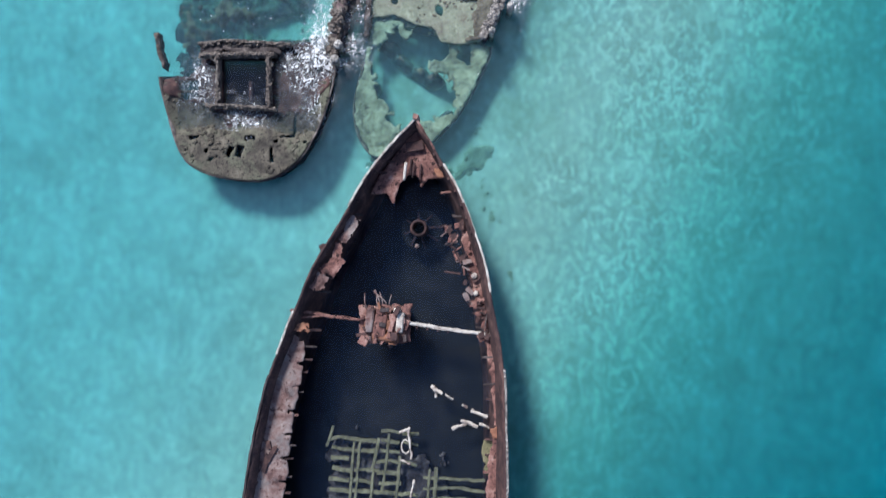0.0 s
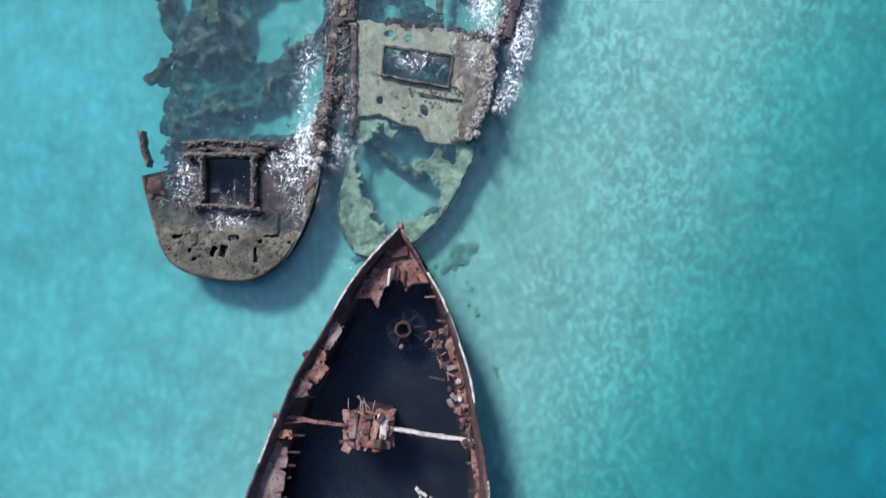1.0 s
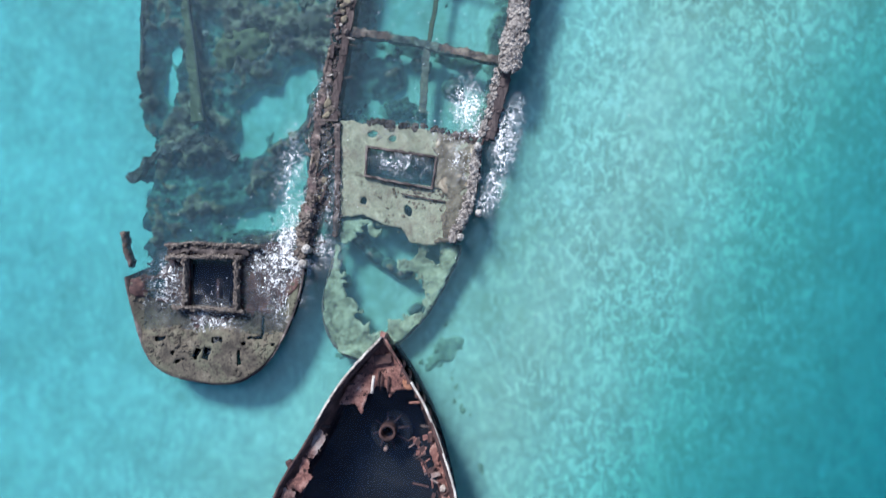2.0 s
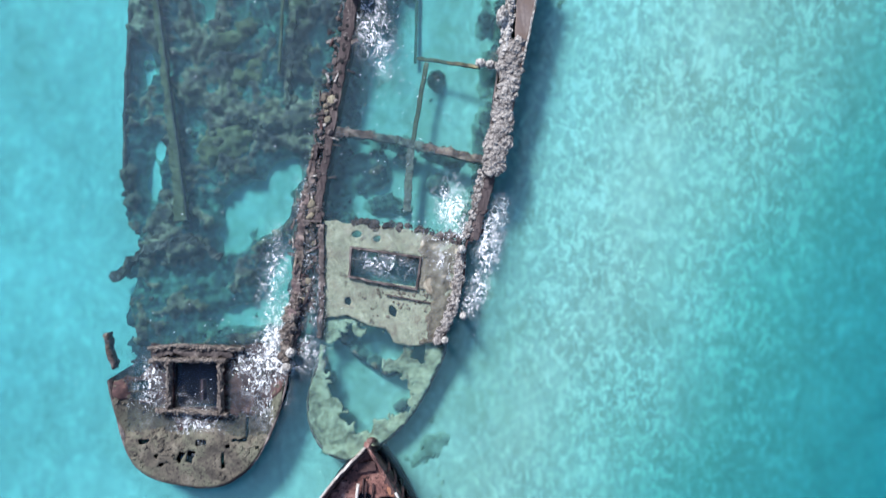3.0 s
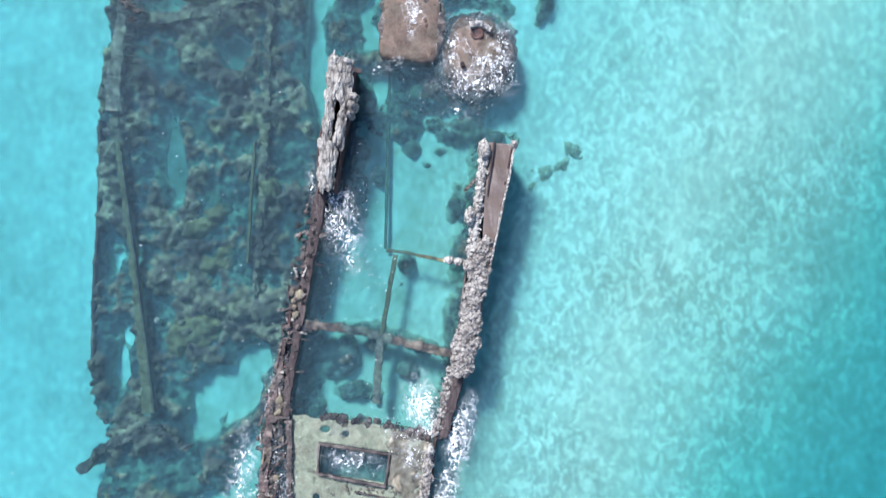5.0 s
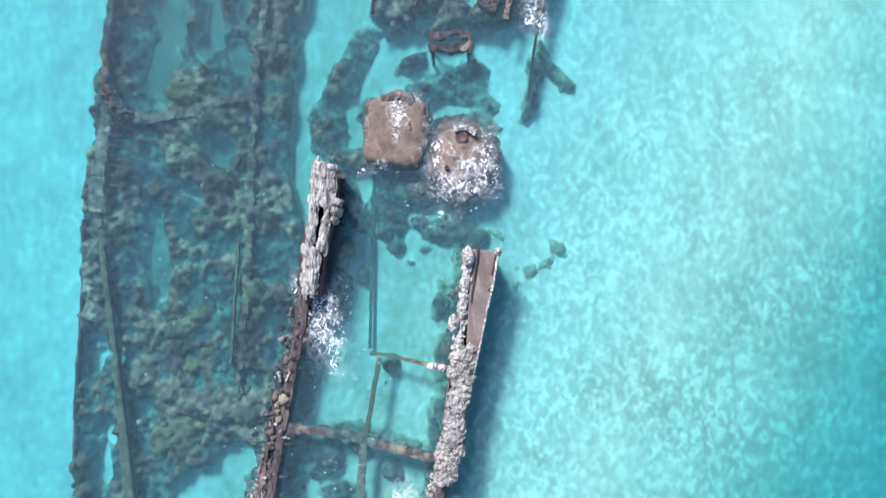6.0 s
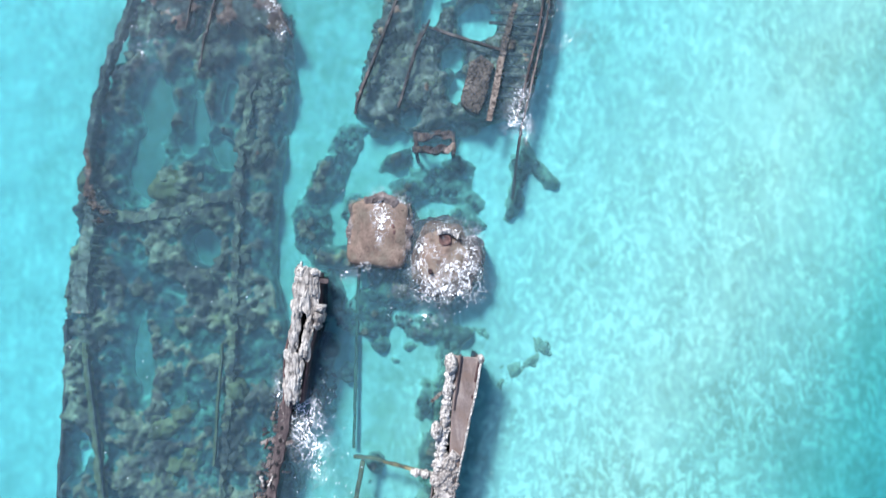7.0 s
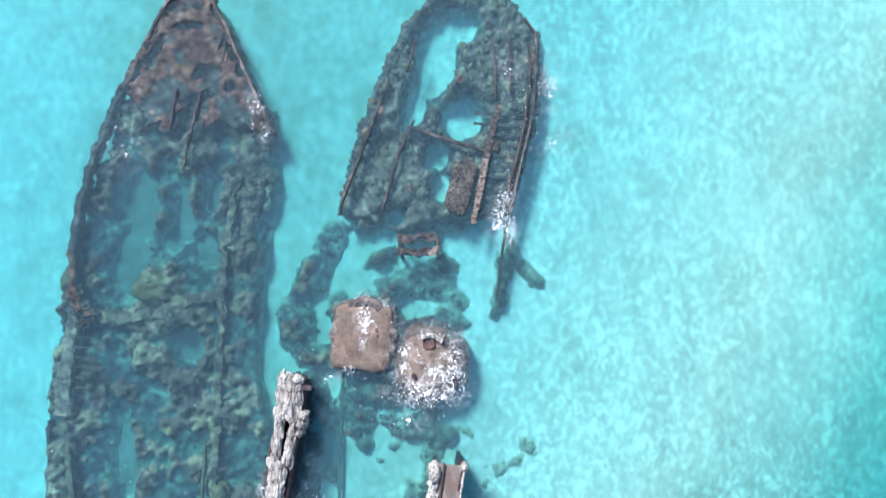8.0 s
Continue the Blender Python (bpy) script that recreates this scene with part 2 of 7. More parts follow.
def sand_material():
    n = Nodes("pale_coral_sand")
    broad, mid, fine = n.noise(0.16, 5, 0.6, 0.4), n.noise(0.9, 5, 0.6), n.noise(18, 3)
    colour = n.ramp(broad, [(0.30, (0.74, 0.72, 0.64)), (0.50, (0.80, 0.79, 0.73)), (0.70, (0.85, 0.84, 0.79))])
    colour = n.mix(n.span(mid, 0.35, 0.7, 0.0, 0.4), colour, (0.72, 0.70, 0.60))
    # a thin weed bed greys the floor on the deep side of the wrecks
    weed = n.math("MULTIPLY", n.span(n.noise(0.35, 6, 0.65), 0.50, 0.68), 0.22)
    colour = n.mix(weed, colour, (0.27, 0.28, 0.19))
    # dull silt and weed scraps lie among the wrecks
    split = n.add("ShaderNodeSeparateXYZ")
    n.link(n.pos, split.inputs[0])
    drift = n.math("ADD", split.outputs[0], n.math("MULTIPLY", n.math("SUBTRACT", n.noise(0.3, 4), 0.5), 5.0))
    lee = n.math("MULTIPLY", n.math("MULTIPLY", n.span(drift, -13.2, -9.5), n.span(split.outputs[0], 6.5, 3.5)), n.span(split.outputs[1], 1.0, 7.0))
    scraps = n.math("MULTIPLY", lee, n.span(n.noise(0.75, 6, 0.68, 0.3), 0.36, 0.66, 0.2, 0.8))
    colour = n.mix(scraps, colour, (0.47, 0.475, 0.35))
    # brown silt inside the sunken hull, with the hull's dim shade painted in
    hold = n.math("MULTIPLY", n.math("MULTIPLY", n.span(split.outputs[0], -12.4, -11.2), n.span(split.outputs[0], -2.6, -4.0)), n.math("MULTIPLY", n.span(split.outputs[1], 21.0, 26.0), n.span(split.outputs[1], 44.0, 40.0)))
    colour = n.mix(n.math("MULTIPLY", hold, n.span(n.noise(0.6, 5, 0.6, 0.4), 0.35, 0.65, 0.75, 0.95)), colour, (0.12, 0.125, 0.10))
    return n.principled(colour, 0.95, n.bump(n.math("ADD", mid, n.math("MULTIPLY", fine, 0.2)), 0.3, 0.003), specular=0.1)


def offshore_distance(n):
    """How far out to sea a place lies: the floor drops away along a slanting line."""
    split = n.add("ShaderNodeSeparateXYZ")
    n.link(n.pos, split.inputs[0])
    wobble = n.math("MULTIPLY", n.math("SUBTRACT", n.noise(0.12, 4), 0.5), 5.0)
    hollow = n.math("MULTIPLY", n.math("MAXIMUM", n.math("MULTIPLY", n.math("ADD", split.outputs[1], 2.0), -1.0), 0.0), 0.22)
    wobble = n.math("ADD", wobble, hollow)
    return n.math("ADD", n.math("SUBTRACT", split.outputs[0], n.math("MULTIPLY", split.outputs[1], 0.50)), wobble), split.outputs[0]


def plug(n, value, socket):
    if hasattr(value, "is_output"):
        n.link(value, socket)
    else:
        socket.default_value = (*value, 1) if isinstance(value, tuple) else value


def see_through(n, tint, scatter, haze):
    """Clear water with a little blue-green cloud in it."""
    clear_part, cloudy, body = n.add("ShaderNodeBsdfTransparent"), n.add("ShaderNodeBsdfDiffuse"), n.add("ShaderNodeMixShader")
    plug(n, tint, clear_part.inputs["Color"])
    plug(n, scatter, cloudy.inputs["Color"])
    plug(n, haze, body.inputs[0])
    n.link(clear_part.outputs[0], body.inputs[1])
    n.link(cloudy.outputs[0], body.inputs[2])
    return body.outputs[0]


SCATTER = [(0.0, (0.21, 0.39, 0.53)), (0.6, (0.22, 0.41, 0.50)), (1.0, (0.02, 0.30, 0.38))]


def depth_material(name, cloudy, share):
    """One layer of the water's body: each swallows a share of the red on the way down and up."""
    n = Nodes(name)
    off, x = offshore_distance(n)
    far = n.span(off, -24, 26)
    reds = [(0.0, (0.62, 0.935, 0.960)), (0.12, (0.635, 0.937, 0.960)), (0.24, (0.68, 0.954, 0.972)), (0.36, (0.74, 0.969, 0.977)), (0.52, (0.795, 0.974, 0.968)), (0.62, (0.70, 0.940, 0.936)), (0.70, (0.565, 0.92, 0.91)), (0.79, (0.44, 0.870, 0.882)), (0.88, (0.31, 0.79, 0.828)), (1.0, (0.26, 0.743, 0.80))]
    tint = n.ramp(far, [(at, tuple(c ** share for c in rgb)) for at, rgb in reds])
    n.link(see_through(n, tint, n.ramp(far, SCATTER), n.span(off, 8.0, 24.0, cloudy, cloudy * 2.2)), n.out.inputs["Surface"])
    return n.mat


def water_material(name, clear=False):
    """The sea's surface: it mirrors the sky; the light its waves would gather is painted into its tint."""
    n = Nodes(name)
    if clear:
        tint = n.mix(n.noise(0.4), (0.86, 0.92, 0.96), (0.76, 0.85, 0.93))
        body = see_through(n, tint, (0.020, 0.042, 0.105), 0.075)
    else:
        off, x = offshore_distance(n)
        # caustic light painted as bright noise in the tint, strongest to seaward
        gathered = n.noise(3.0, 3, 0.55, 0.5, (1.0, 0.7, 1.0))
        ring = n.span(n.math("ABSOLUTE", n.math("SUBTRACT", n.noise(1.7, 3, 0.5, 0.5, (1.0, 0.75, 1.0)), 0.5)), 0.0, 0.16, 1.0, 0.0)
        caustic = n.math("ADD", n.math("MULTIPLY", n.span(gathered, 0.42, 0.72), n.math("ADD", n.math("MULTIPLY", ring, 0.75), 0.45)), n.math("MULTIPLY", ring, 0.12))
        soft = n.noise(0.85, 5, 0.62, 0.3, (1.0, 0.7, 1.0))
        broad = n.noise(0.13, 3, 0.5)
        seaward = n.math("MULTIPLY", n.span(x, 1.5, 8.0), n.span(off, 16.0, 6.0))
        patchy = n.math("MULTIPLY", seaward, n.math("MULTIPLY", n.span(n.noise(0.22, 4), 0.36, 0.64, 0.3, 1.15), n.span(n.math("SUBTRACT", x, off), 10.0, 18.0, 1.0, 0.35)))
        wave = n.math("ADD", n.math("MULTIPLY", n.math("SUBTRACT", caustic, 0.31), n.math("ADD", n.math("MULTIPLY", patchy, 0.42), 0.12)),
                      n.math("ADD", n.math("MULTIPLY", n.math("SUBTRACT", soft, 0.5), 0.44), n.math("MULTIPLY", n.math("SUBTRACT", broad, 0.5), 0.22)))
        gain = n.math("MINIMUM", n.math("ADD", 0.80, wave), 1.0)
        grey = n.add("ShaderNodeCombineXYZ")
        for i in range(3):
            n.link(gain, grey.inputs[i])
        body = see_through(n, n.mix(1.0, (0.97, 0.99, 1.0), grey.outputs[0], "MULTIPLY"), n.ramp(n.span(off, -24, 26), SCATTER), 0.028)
    ripples = n.math("ADD", n.noise(1.3, 3, 0.5, 0.3), n.math("MULTIPLY", n.noise(7.0, 3, 0.6, 0.4), 0.22))
    normal = n.bump(ripples, 1.0, 0.02 if clear else 0.012)
    gloss = n.add("ShaderNodeBsdfGlossy", Roughness=0.06)
    n.link(normal, gloss.inputs["Normal"])
    fresnel = n.add("ShaderNodeFresnel", IOR=1.33)
    n.link(normal, fresnel.inputs["Normal"])
    top = n.add("ShaderNodeMixShader")
    n.link(fresnel.outputs[0], top.inputs[0])
    n.link(body, top.inputs[1])
    n.link(gloss.outputs[0], top.inputs[2])
    n.link(top.outputs[0], n.out.inputs["Surface"])
    return n.mat


# depth of each layer and its share of the water's colour and cloud
DEPTHS = [(-0.22, depth_material("upper_sea_water", 0.08, 0.8)), (-0.95, depth_material("lower_sea_water", 0.085, 1.2))]
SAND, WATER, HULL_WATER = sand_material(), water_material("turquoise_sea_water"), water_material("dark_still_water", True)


# ---------------------------------------------------------------- shapes
def lattice(ix, iy, seed):
    h = (ix.astype(np.int64) * 374761393 + iy.astype(np.int64) * 668265263 + seed * 974634777) & 0x7FFFFFFF
    h = ((h ^ (h >> 13)) * 1274126177) & 0x7FFFFFFF
    return ((h ^ (h >> 16)) & 0xFFFF) / 65535.0


def grain(x, y, seed=0):
    """Smooth noise from 0 to 1 over arrays."""
    x, y = np.asarray(x, float), np.asarray(y, float)
    ix, iy = np.floor(x), np.floor(y)
    fx, fy = x - ix, y - iy
    fx, fy = fx * fx * (3 - 2 * fx), fy * fy * (3 - 2 * fy)
    a, b = lattice(ix, iy, seed), lattice(ix + 1, iy, seed)
    c, d = lattice(ix, iy + 1, seed), lattice(ix + 1, iy + 1, seed)
    return (a + (b - a) * fx) * (1 - fy) + (c + (d - c) * fx) * fy


def rough_noise(x, y, seed=0, octaves=4, gain=0.55):
    """Noise of several scales, about -1 to 1."""
    total, weight, amount = 0.0, 0.0, 1.0
    for k in range(octaves):
        c, s = math.cos(0.7 * k), math.sin(0.7 * k)
        total = total + amount * (grain((x * c - y * s) * 2 ** k, (x * s + y * c) * 2 ** k, seed + 17 * k) * 2 - 1)
        weight += amount
        amount *= gain
    return total / weight


def inside(points):
    """A field over x, y: metres inside a closed outline (below zero outside)."""
    pts = np.array(points, float)

    def field(x, y):
        best, odd = np.full(np.shape(x), 1e9), np.zeros(np.shape(x), bool)
        for (ax, ay), (bx, by) in zip(pts, np.roll(pts, -1, 0)):
            ex, ey = bx - ax, by - ay
            t = np.clip(((x - ax) * ex + (y - ay) * ey) / (ex * ex + ey * ey + 1e-12), 0, 1)
            best = np.minimum(best, np.hypot(x - ax - t * ex, y - ay - t * ey))
            if ay != by:
                odd ^= ((ay > y) != (by > y)) & (x < (bx - ax) * (y - ay) / (by - ay) + ax)
        return np.where(odd, best, -best)
    return field


def blob(cx, cy, rx, ry, turn=0.0):
    """A field: about metres inside an ellipse."""
    c, s = math.cos(radians(turn)), math.sin(radians(turn))

    def field(x, y):
        u, v = ((x - cx) * c + (y - cy) * s) / rx, (-(x - cx) * s + (y - cy) * c) / ry
        return (1 - np.sqrt(u * u + v * v + 1e-9)) * min(rx, ry)
    return field


def slot(cx, cy, rx, ry, turn=0.0):
    """A field: metres inside a rectangle."""
    c, s = math.cos(radians(turn)), math.sin(radians(turn))

    def field(x, y):
        u, v = (x - cx) * c + (y - cy) * s, -(x - cx) * s + (y - cy) * c
        return np.minimum(rx - np.abs(u), ry - np.abs(v))
    return field


def smooth_line(points, step=0.2, closed=False):
    """A soft curve through points of any number of coordinates, at about even steps."""
    p = np.array(points, float)
    k = len(p)
    out = []
    for i in range(k if closed else k - 1):
        a, b = p[i], p[(i + 1) % k]
        before = p[(i - 1) % k] if closed or i else a + (a - b)
        after = p[(i + 2) % k] if closed or i + 2 < k else b + (b - a)
        m = max(1, round(float(np.linalg.norm(b - a)) / step))
        for t in np.arange(m) / m:
            out.append(0.5 * (2 * a + (b - before) * t + (2 * before - 5 * a + 4 * b - after) * t * t + (3 * a - before - 3 * b + after) * t ** 3))
    if not closed:
        out.append(p[-1])
    return np.array(out)


def mesh_of(name, verts, faces, material, smooth=True):
    me = bpy.data.meshes.new(name)
    me.from_pydata([tuple(map(float, v)) for v in verts], [], [tuple(map(int, f)) for f in faces])
    me.materials.append(material)
    me.polygons.foreach_set("use_smooth", [smooth] * len(me.polygons))
    me.update()
    return me


def part(name, me, parent=None, label=""):
    ob = new(name, me)
    ob.parent = parent
    return tagged(ob, label)


def thing(name, at, label, category, group="", kind=""):
    ob = new(name)
    ob.location = at
    ob.empty_display_size = 0.3
    return tagged(ob, label, category, group, kind)


def under(ob):
    """Keeps the world places of parts that were made in world coordinates."""
    shift = Matrix.Translation(-Vector(ob.location))
    for child in ob.children:
        child.matrix_parent_inverse = shift
    return ob


def child(ob, name, i=0):
    """The i-th part of that name under a thing."""
    return [c for c in ob.children if c.name.split(".")[0] == name][i]


def plate(name, field, top, thick, bounds, material, step=0.12, smooth=True):
    """A sheet of uneven outline: where field > 0, with its upper face at top(x, y)."""
    x0, x1, y0, y1 = bounds
    nx, ny = int((x1 - x0) / step) + 1, int((y1 - y0) / step) + 1
    gx, gy = np.meshgrid(x0 + np.arange(nx) * step, y0 + np.arange(ny) * step)
    keep = field(gx[:-1, :-1] + step / 2, gy[:-1, :-1] + step / 2) > 0
    used = np.zeros(gx.shape, int)
    for dy in (0, 1):
        for dx in (0, 1):
            used[dy:ny - 1 + dy, dx:nx - 1 + dx] += keep
    rim = (used > 0) & (used < 4)
    rx, ry = gx[rim], gy[rim]
    for _ in range(3):
        e = step * 0.3
        f0 = field(rx, ry)
        fx, fy = (field(rx + e, ry) - field(rx - e, ry)) / (2 * e), (field(rx, ry + e) - field(rx, ry - e)) / (2 * e)
        size = fx * fx + fy * fy + 0.05
        rx = np.clip(rx - f0 * fx / size, gx[rim] - 0.6 * step, gx[rim] + 0.6 * step)
        ry = np.clip(ry - f0 * fy / size, gy[rim] - 0.6 * step, gy[rim] + 0.6 * step)
    gx[rim], gy[rim] = rx, ry
    gz = top(gx, gy)
    index = np.full(gx.shape, -1)
    live = used > 0
    count = int(live.sum())
    index[live] = np.arange(count)
    upper = np.stack([gx[live], gy[live], gz[live]], 1)
    q = [index[:-1, :-1][keep], index[:-1, 1:][keep], index[1:, 1:][keep], index[1:, :-1][keep]]
    quads = np.stack(q, 1)
    if thick <= 0:
        return mesh_of(name, upper, quads, material, smooth)
    lower = upper - np.array([0, 0, thick])
    faces = [quads, quads[:, ::-1] + count]
    padded = np.pad(keep, 1)
    sides = []
    for dx, dy, a, b in ((0, -1, 0, 1), (1, 0, 1, 2), (0, 1, 2, 3), (-1, 0, 3, 0)):
        open_side = ~padded[1 + dy:ny + dy, 1 + dx:nx + dx][keep]
        i, j = q[a][open_side], q[b][open_side]
        sides.append(np.stack([j, i, i + count, j + count], 1))
    return mesh_of(name, np.concatenate([upper, lower]), np.concatenate(faces + sides), material, smooth)


def bar(name, path, width, height, material, lump=0.02, step=0.15, round_=0.3, seed=0, sides=10, bumps=3.0):
    """A beam, pipe or encrusted wall along a path of (x, y, z of its upper face) with a rounded cross-section and an uneven skin."""
    line = smooth_line(path, step) if len(path) > 2 else np.linspace(path[0], path[1], max(2, int(np.linalg.norm(np.subtract(path[1], path[0])) / step) + 1))
    k = len(line)
    way = np.gradient(line, axis=0)
    way /= np.linalg.norm(way, axis=1)[:, None] + 1e-9
    side = np.stack([way[:, 1], -way[:, 0], np.zeros(k)], 1)
    flat = np.linalg.norm(side, axis=1)
    side = np.where(flat[:, None] > 0.05, side / (flat[:, None] + 1e-9), np.array([1.0, 0, 0]))
    up = np.cross(side, way)
    s = np.concatenate([[0], np.cumsum(np.linalg.norm(np.diff(line, axis=0), axis=1))])
    ang = (np.arange(sides) + 0.5) / sides * 2 * math.pi
    p = 2 / max(round_, 0.12)
    cu = np.sign(np.cos(ang)) * np.abs(np.cos(ang)) ** (2 / p)
    cv = np.sign(np.sin(ang)) * np.abs(np.sin(ang)) ** (2 / p)
    w = np.broadcast_to(np.asarray(width, float), (k,)) if np.ndim(width) < 1 else np.interp(np.linspace(0, 1, k), np.linspace(0, 1, len(width)), width)
    verts = []
    for i in range(k):
        wob = 1 + lump / max(0.05, w[i] / 2) * rough_noise(s[i] * bumps + seed * 7.3, ang / 6.28 * 5.0 + seed * 3.1, seed, 4, 0.7)
        shift = lump * 1.2 * rough_noise(np.array([s[i] * 1.3]), np.array([seed + 0.5]), seed + 5)[0]
        ring = line[i] - up[i] * height / 2 + np.outer(cu * wob * w[i] / 2 + shift, side[i]) + np.outer(cv * (height / 2 + (wob - 1) * w[i] / 2), up[i])
        verts.append(ring)
    verts = np.concatenate(verts)
    i, j = np.meshgrid(np.arange(k - 1), np.arange(sides), indexing="ij")
    a = (i * sides + j).ravel()
    b = (i * sides + (j + 1) % sides).ravel()
    faces = [tuple(f) for f in np.stack([a, b, b + sides, a + sides], 1)]
    faces += [tuple(range(sides))[::-1], tuple(range((k - 1) * sides, k * sides))]
    return mesh_of(name, verts, faces, material, round_ > 0.4)


def shell(name, rim, foot, top, bottom, thick, material, ragged=0.1, seed=0, step=0.2, rows=8, gaps=()):
    """A standing hull plate between an upper line and a lower one, with a torn upper edge."""
    a, n_rows = smooth_line(rim, step), rows
    b = smooth_line(foot, step)
    b = np.stack([np.interp(np.linspace(0, 1, len(a)), np.linspace(0, 1, len(b)), b[:, c]) for c in range(2)], 1)
    s = np.concatenate([[0], np.cumsum(np.linalg.norm(np.diff(a, axis=0), axis=1))])
    tops = np.interp(s / s[-1], np.linspace(0, 1, len(top)), top) if np.ndim(top) else np.full(len(a), float(top))
    tops = tops + ragged * rough_noise(s * 1.4, s * 0 + seed, seed, 4, 0.75)
    for g0, g1, depth in gaps:
        tops = np.where((s > g0) & (s < g1), tops - depth, tops)
    way = np.gradient(a, axis=0)
    out = np.stack([way[:, 1], -way[:, 0]], 1) / (np.linalg.norm(way, axis=1)[:, None] + 1e-9)
    layers = []
    for side in (0, 1):
        for r in range(n_rows):
            h = r / (n_rows - 1)
            z = bottom + (tops - bottom) * h
            mixer = np.full((len(a), 1), h)
            dent = 0.04 * rough_noise(s * 0.9, z * 0.9 + seed, seed + 3)[:, None]
            xy = b * (1 - mixer) + a * mixer + out * (dent - side * thick)
            layers.append(np.column_stack([xy, z]))
    k = len(a)
    verts = np.concatenate(layers)
    faces = []
    for i in range(k - 1):
        for r in range(n_rows - 1):
            p, q = r * k + i, (n_rows + r) * k + i
            faces += [(p, p + 1, p + k + 1, p + k), (q, q + k, q + k + 1, q + 1)]
        p, q = (n_rows - 1) * k + i, (2 * n_rows - 1) * k + i
        faces.append((p, p + 1, q + 1, q))
    return mesh_of(name, verts, faces, material)


def box(name, size, material, at=(0, 0, 0), turn=0.0, bevel=0.03, lump=0.0, seed=0, cuts=0, tilt=0.0):
    """A bevelled block, standing on at, a little uneven."""
    bm = bmesh.new()
    bmesh.ops.create_cube(bm, size=1.0)
    bmesh.ops.scale(bm, vec=size, verts=bm.verts)
    if cuts:
        bmesh.ops.subdivide_edges(bm, edges=bm.edges[:], cuts=cuts, use_grid_fill=True)
    if bevel:
        bmesh.ops.bevel(bm, geom=[e for e in bm.edges if len(e.link_faces) == 2 and e.calc_face_angle(0) > 0.5], offset=bevel, segments=1, affect="EDGES")
    if lump:
        for v in bm.verts:
            v.co += noise.noise_vector(v.co * 2.1 + Vector((seed, seed * 2, 0))) * lump
    bmesh.ops.transform(bm, matrix=pose(at[0], at[1], at[2] + size[2] / 2, tilt, 0, turn), verts=bm.verts)
    me = bpy.data.meshes.new(name)
    bm.to_mesh(me)
    bm.free()
    me.materials.append(material)
    return me


def rounded(name, size, material, at, turn=0.0, power=7.0, lump=0.05, seed=0):
    """A block with softly rounded edges and a dented skin, standing on at."""
    bm = bmesh.new()
    bmesh.ops.create_cube(bm, size=2.0)
    bmesh.ops.subdivide_edges(bm, edges=bm.edges[:], cuts=18, use_grid_fill=True)
    for v in bm.verts:
        p = v.co.copy()
        p /= (abs(p.x) ** power + abs(p.y) ** power + abs(p.z) ** power) ** (1 / power)
        q = Vector((p.x * size[0] / 2, p.y * size[1] / 2, p.z * size[2] / 2))
        v.co = q + noise.noise_vector(q * 1.3 + Vector((seed, seed * 2, 0))) * lump + noise.noise_vector(q * 4.0 + Vector((0, seed, 0))) * lump * 0.4
    bmesh.ops.transform(bm, matrix=pose(at[0], at[1], at[2] + size[2] / 2, 0, 0, turn), verts=bm.verts)
    me = bpy.data.meshes.new(name)
    bm.to_mesh(me)
    bm.free()
    me.materials.append(material)
    me.polygons.foreach_set("use_smooth", [True] * len(me.polygons))
    return me


def lathe(name, profile, material, at=(0, 0, 0), segments=28, lump=0.0, seed=0, squash=(1, 1), turn=0.0):
    """A round body from a profile of (radius, z)."""
    verts, faces = [], []
    k = len(profile)
    for i in range(segments):
        a = 2 * math.pi * i / segments
        for r, z in profile:
            d = 1 + lump * noise.noise(Vector((math.cos(a) * 1.7 + seed, math.sin(a) * 1.7, z * 2 + r)))
            x, y = r * d * math.cos(a) * squash[0], r * d * math.sin(a) * squash[1]
            c, s = math.cos(radians(turn)), math.sin(radians(turn))
            verts.append((at[0] + x * c - y * s, at[1] + x * s + y * c, at[2] + z + lump * 0.3 * noise.noise(Vector((x * 2, y * 2, seed)))))
        for j in range(k - 1):
            p, q = i * k + j, ((i + 1) % segments) * k + j
            faces.append((p, q, q + 1, p + 1))
    return mesh_of(name, verts, faces, material)


_bm = bmesh.new()
bmesh.ops.create_icosphere(_bm, subdivisions=2, radius=1.0)
_bm.verts.ensure_lookup_table()
BALL = np.array([v.co[:] for v in _bm.verts])
BALL_FACES = np.array([[v.index for v in f.verts] for f in _bm.faces])
_bm.free()


def lumps(name, places, material, seed=0, flat=0.6, smooth=False, drawn=1.0):
    """Many knobbly lumps in one mesh, drawn out along y where asked. places: rows of x, y, z, size."""
    rng = np.random.RandomState(seed)
    verts, faces = [], []
    for i, (x, y, z, r) in enumerate(places):
        a = rng.uniform(0, 6.28)
        d = 1 + 0.85 * rough_noise(BALL[:, 0] * 1.7 + i * 3.7 + BALL[:, 2], BALL[:, 1] * 1.7 + seed - BALL[:, 2] * 1.3, seed, 3, 0.7)
        p = BALL * d[:, None] * r * np.array([rng.uniform(0.7, 1.25), rng.uniform(0.7, 1.25), flat * rng.uniform(0.8, 1.3)])
        c, s = math.cos(a), math.sin(a)
        verts.append(np.column_stack([x + p[:, 0] * c - p[:, 1] * s, y + (p[:, 0] * s + p[:, 1] * c) * drawn, z + p[:, 2]]))
        faces.append(BALL_FACES + i * len(BALL))
    return mesh_of(name, np.concatenate(verts), np.concatenate(faces), material, smooth)


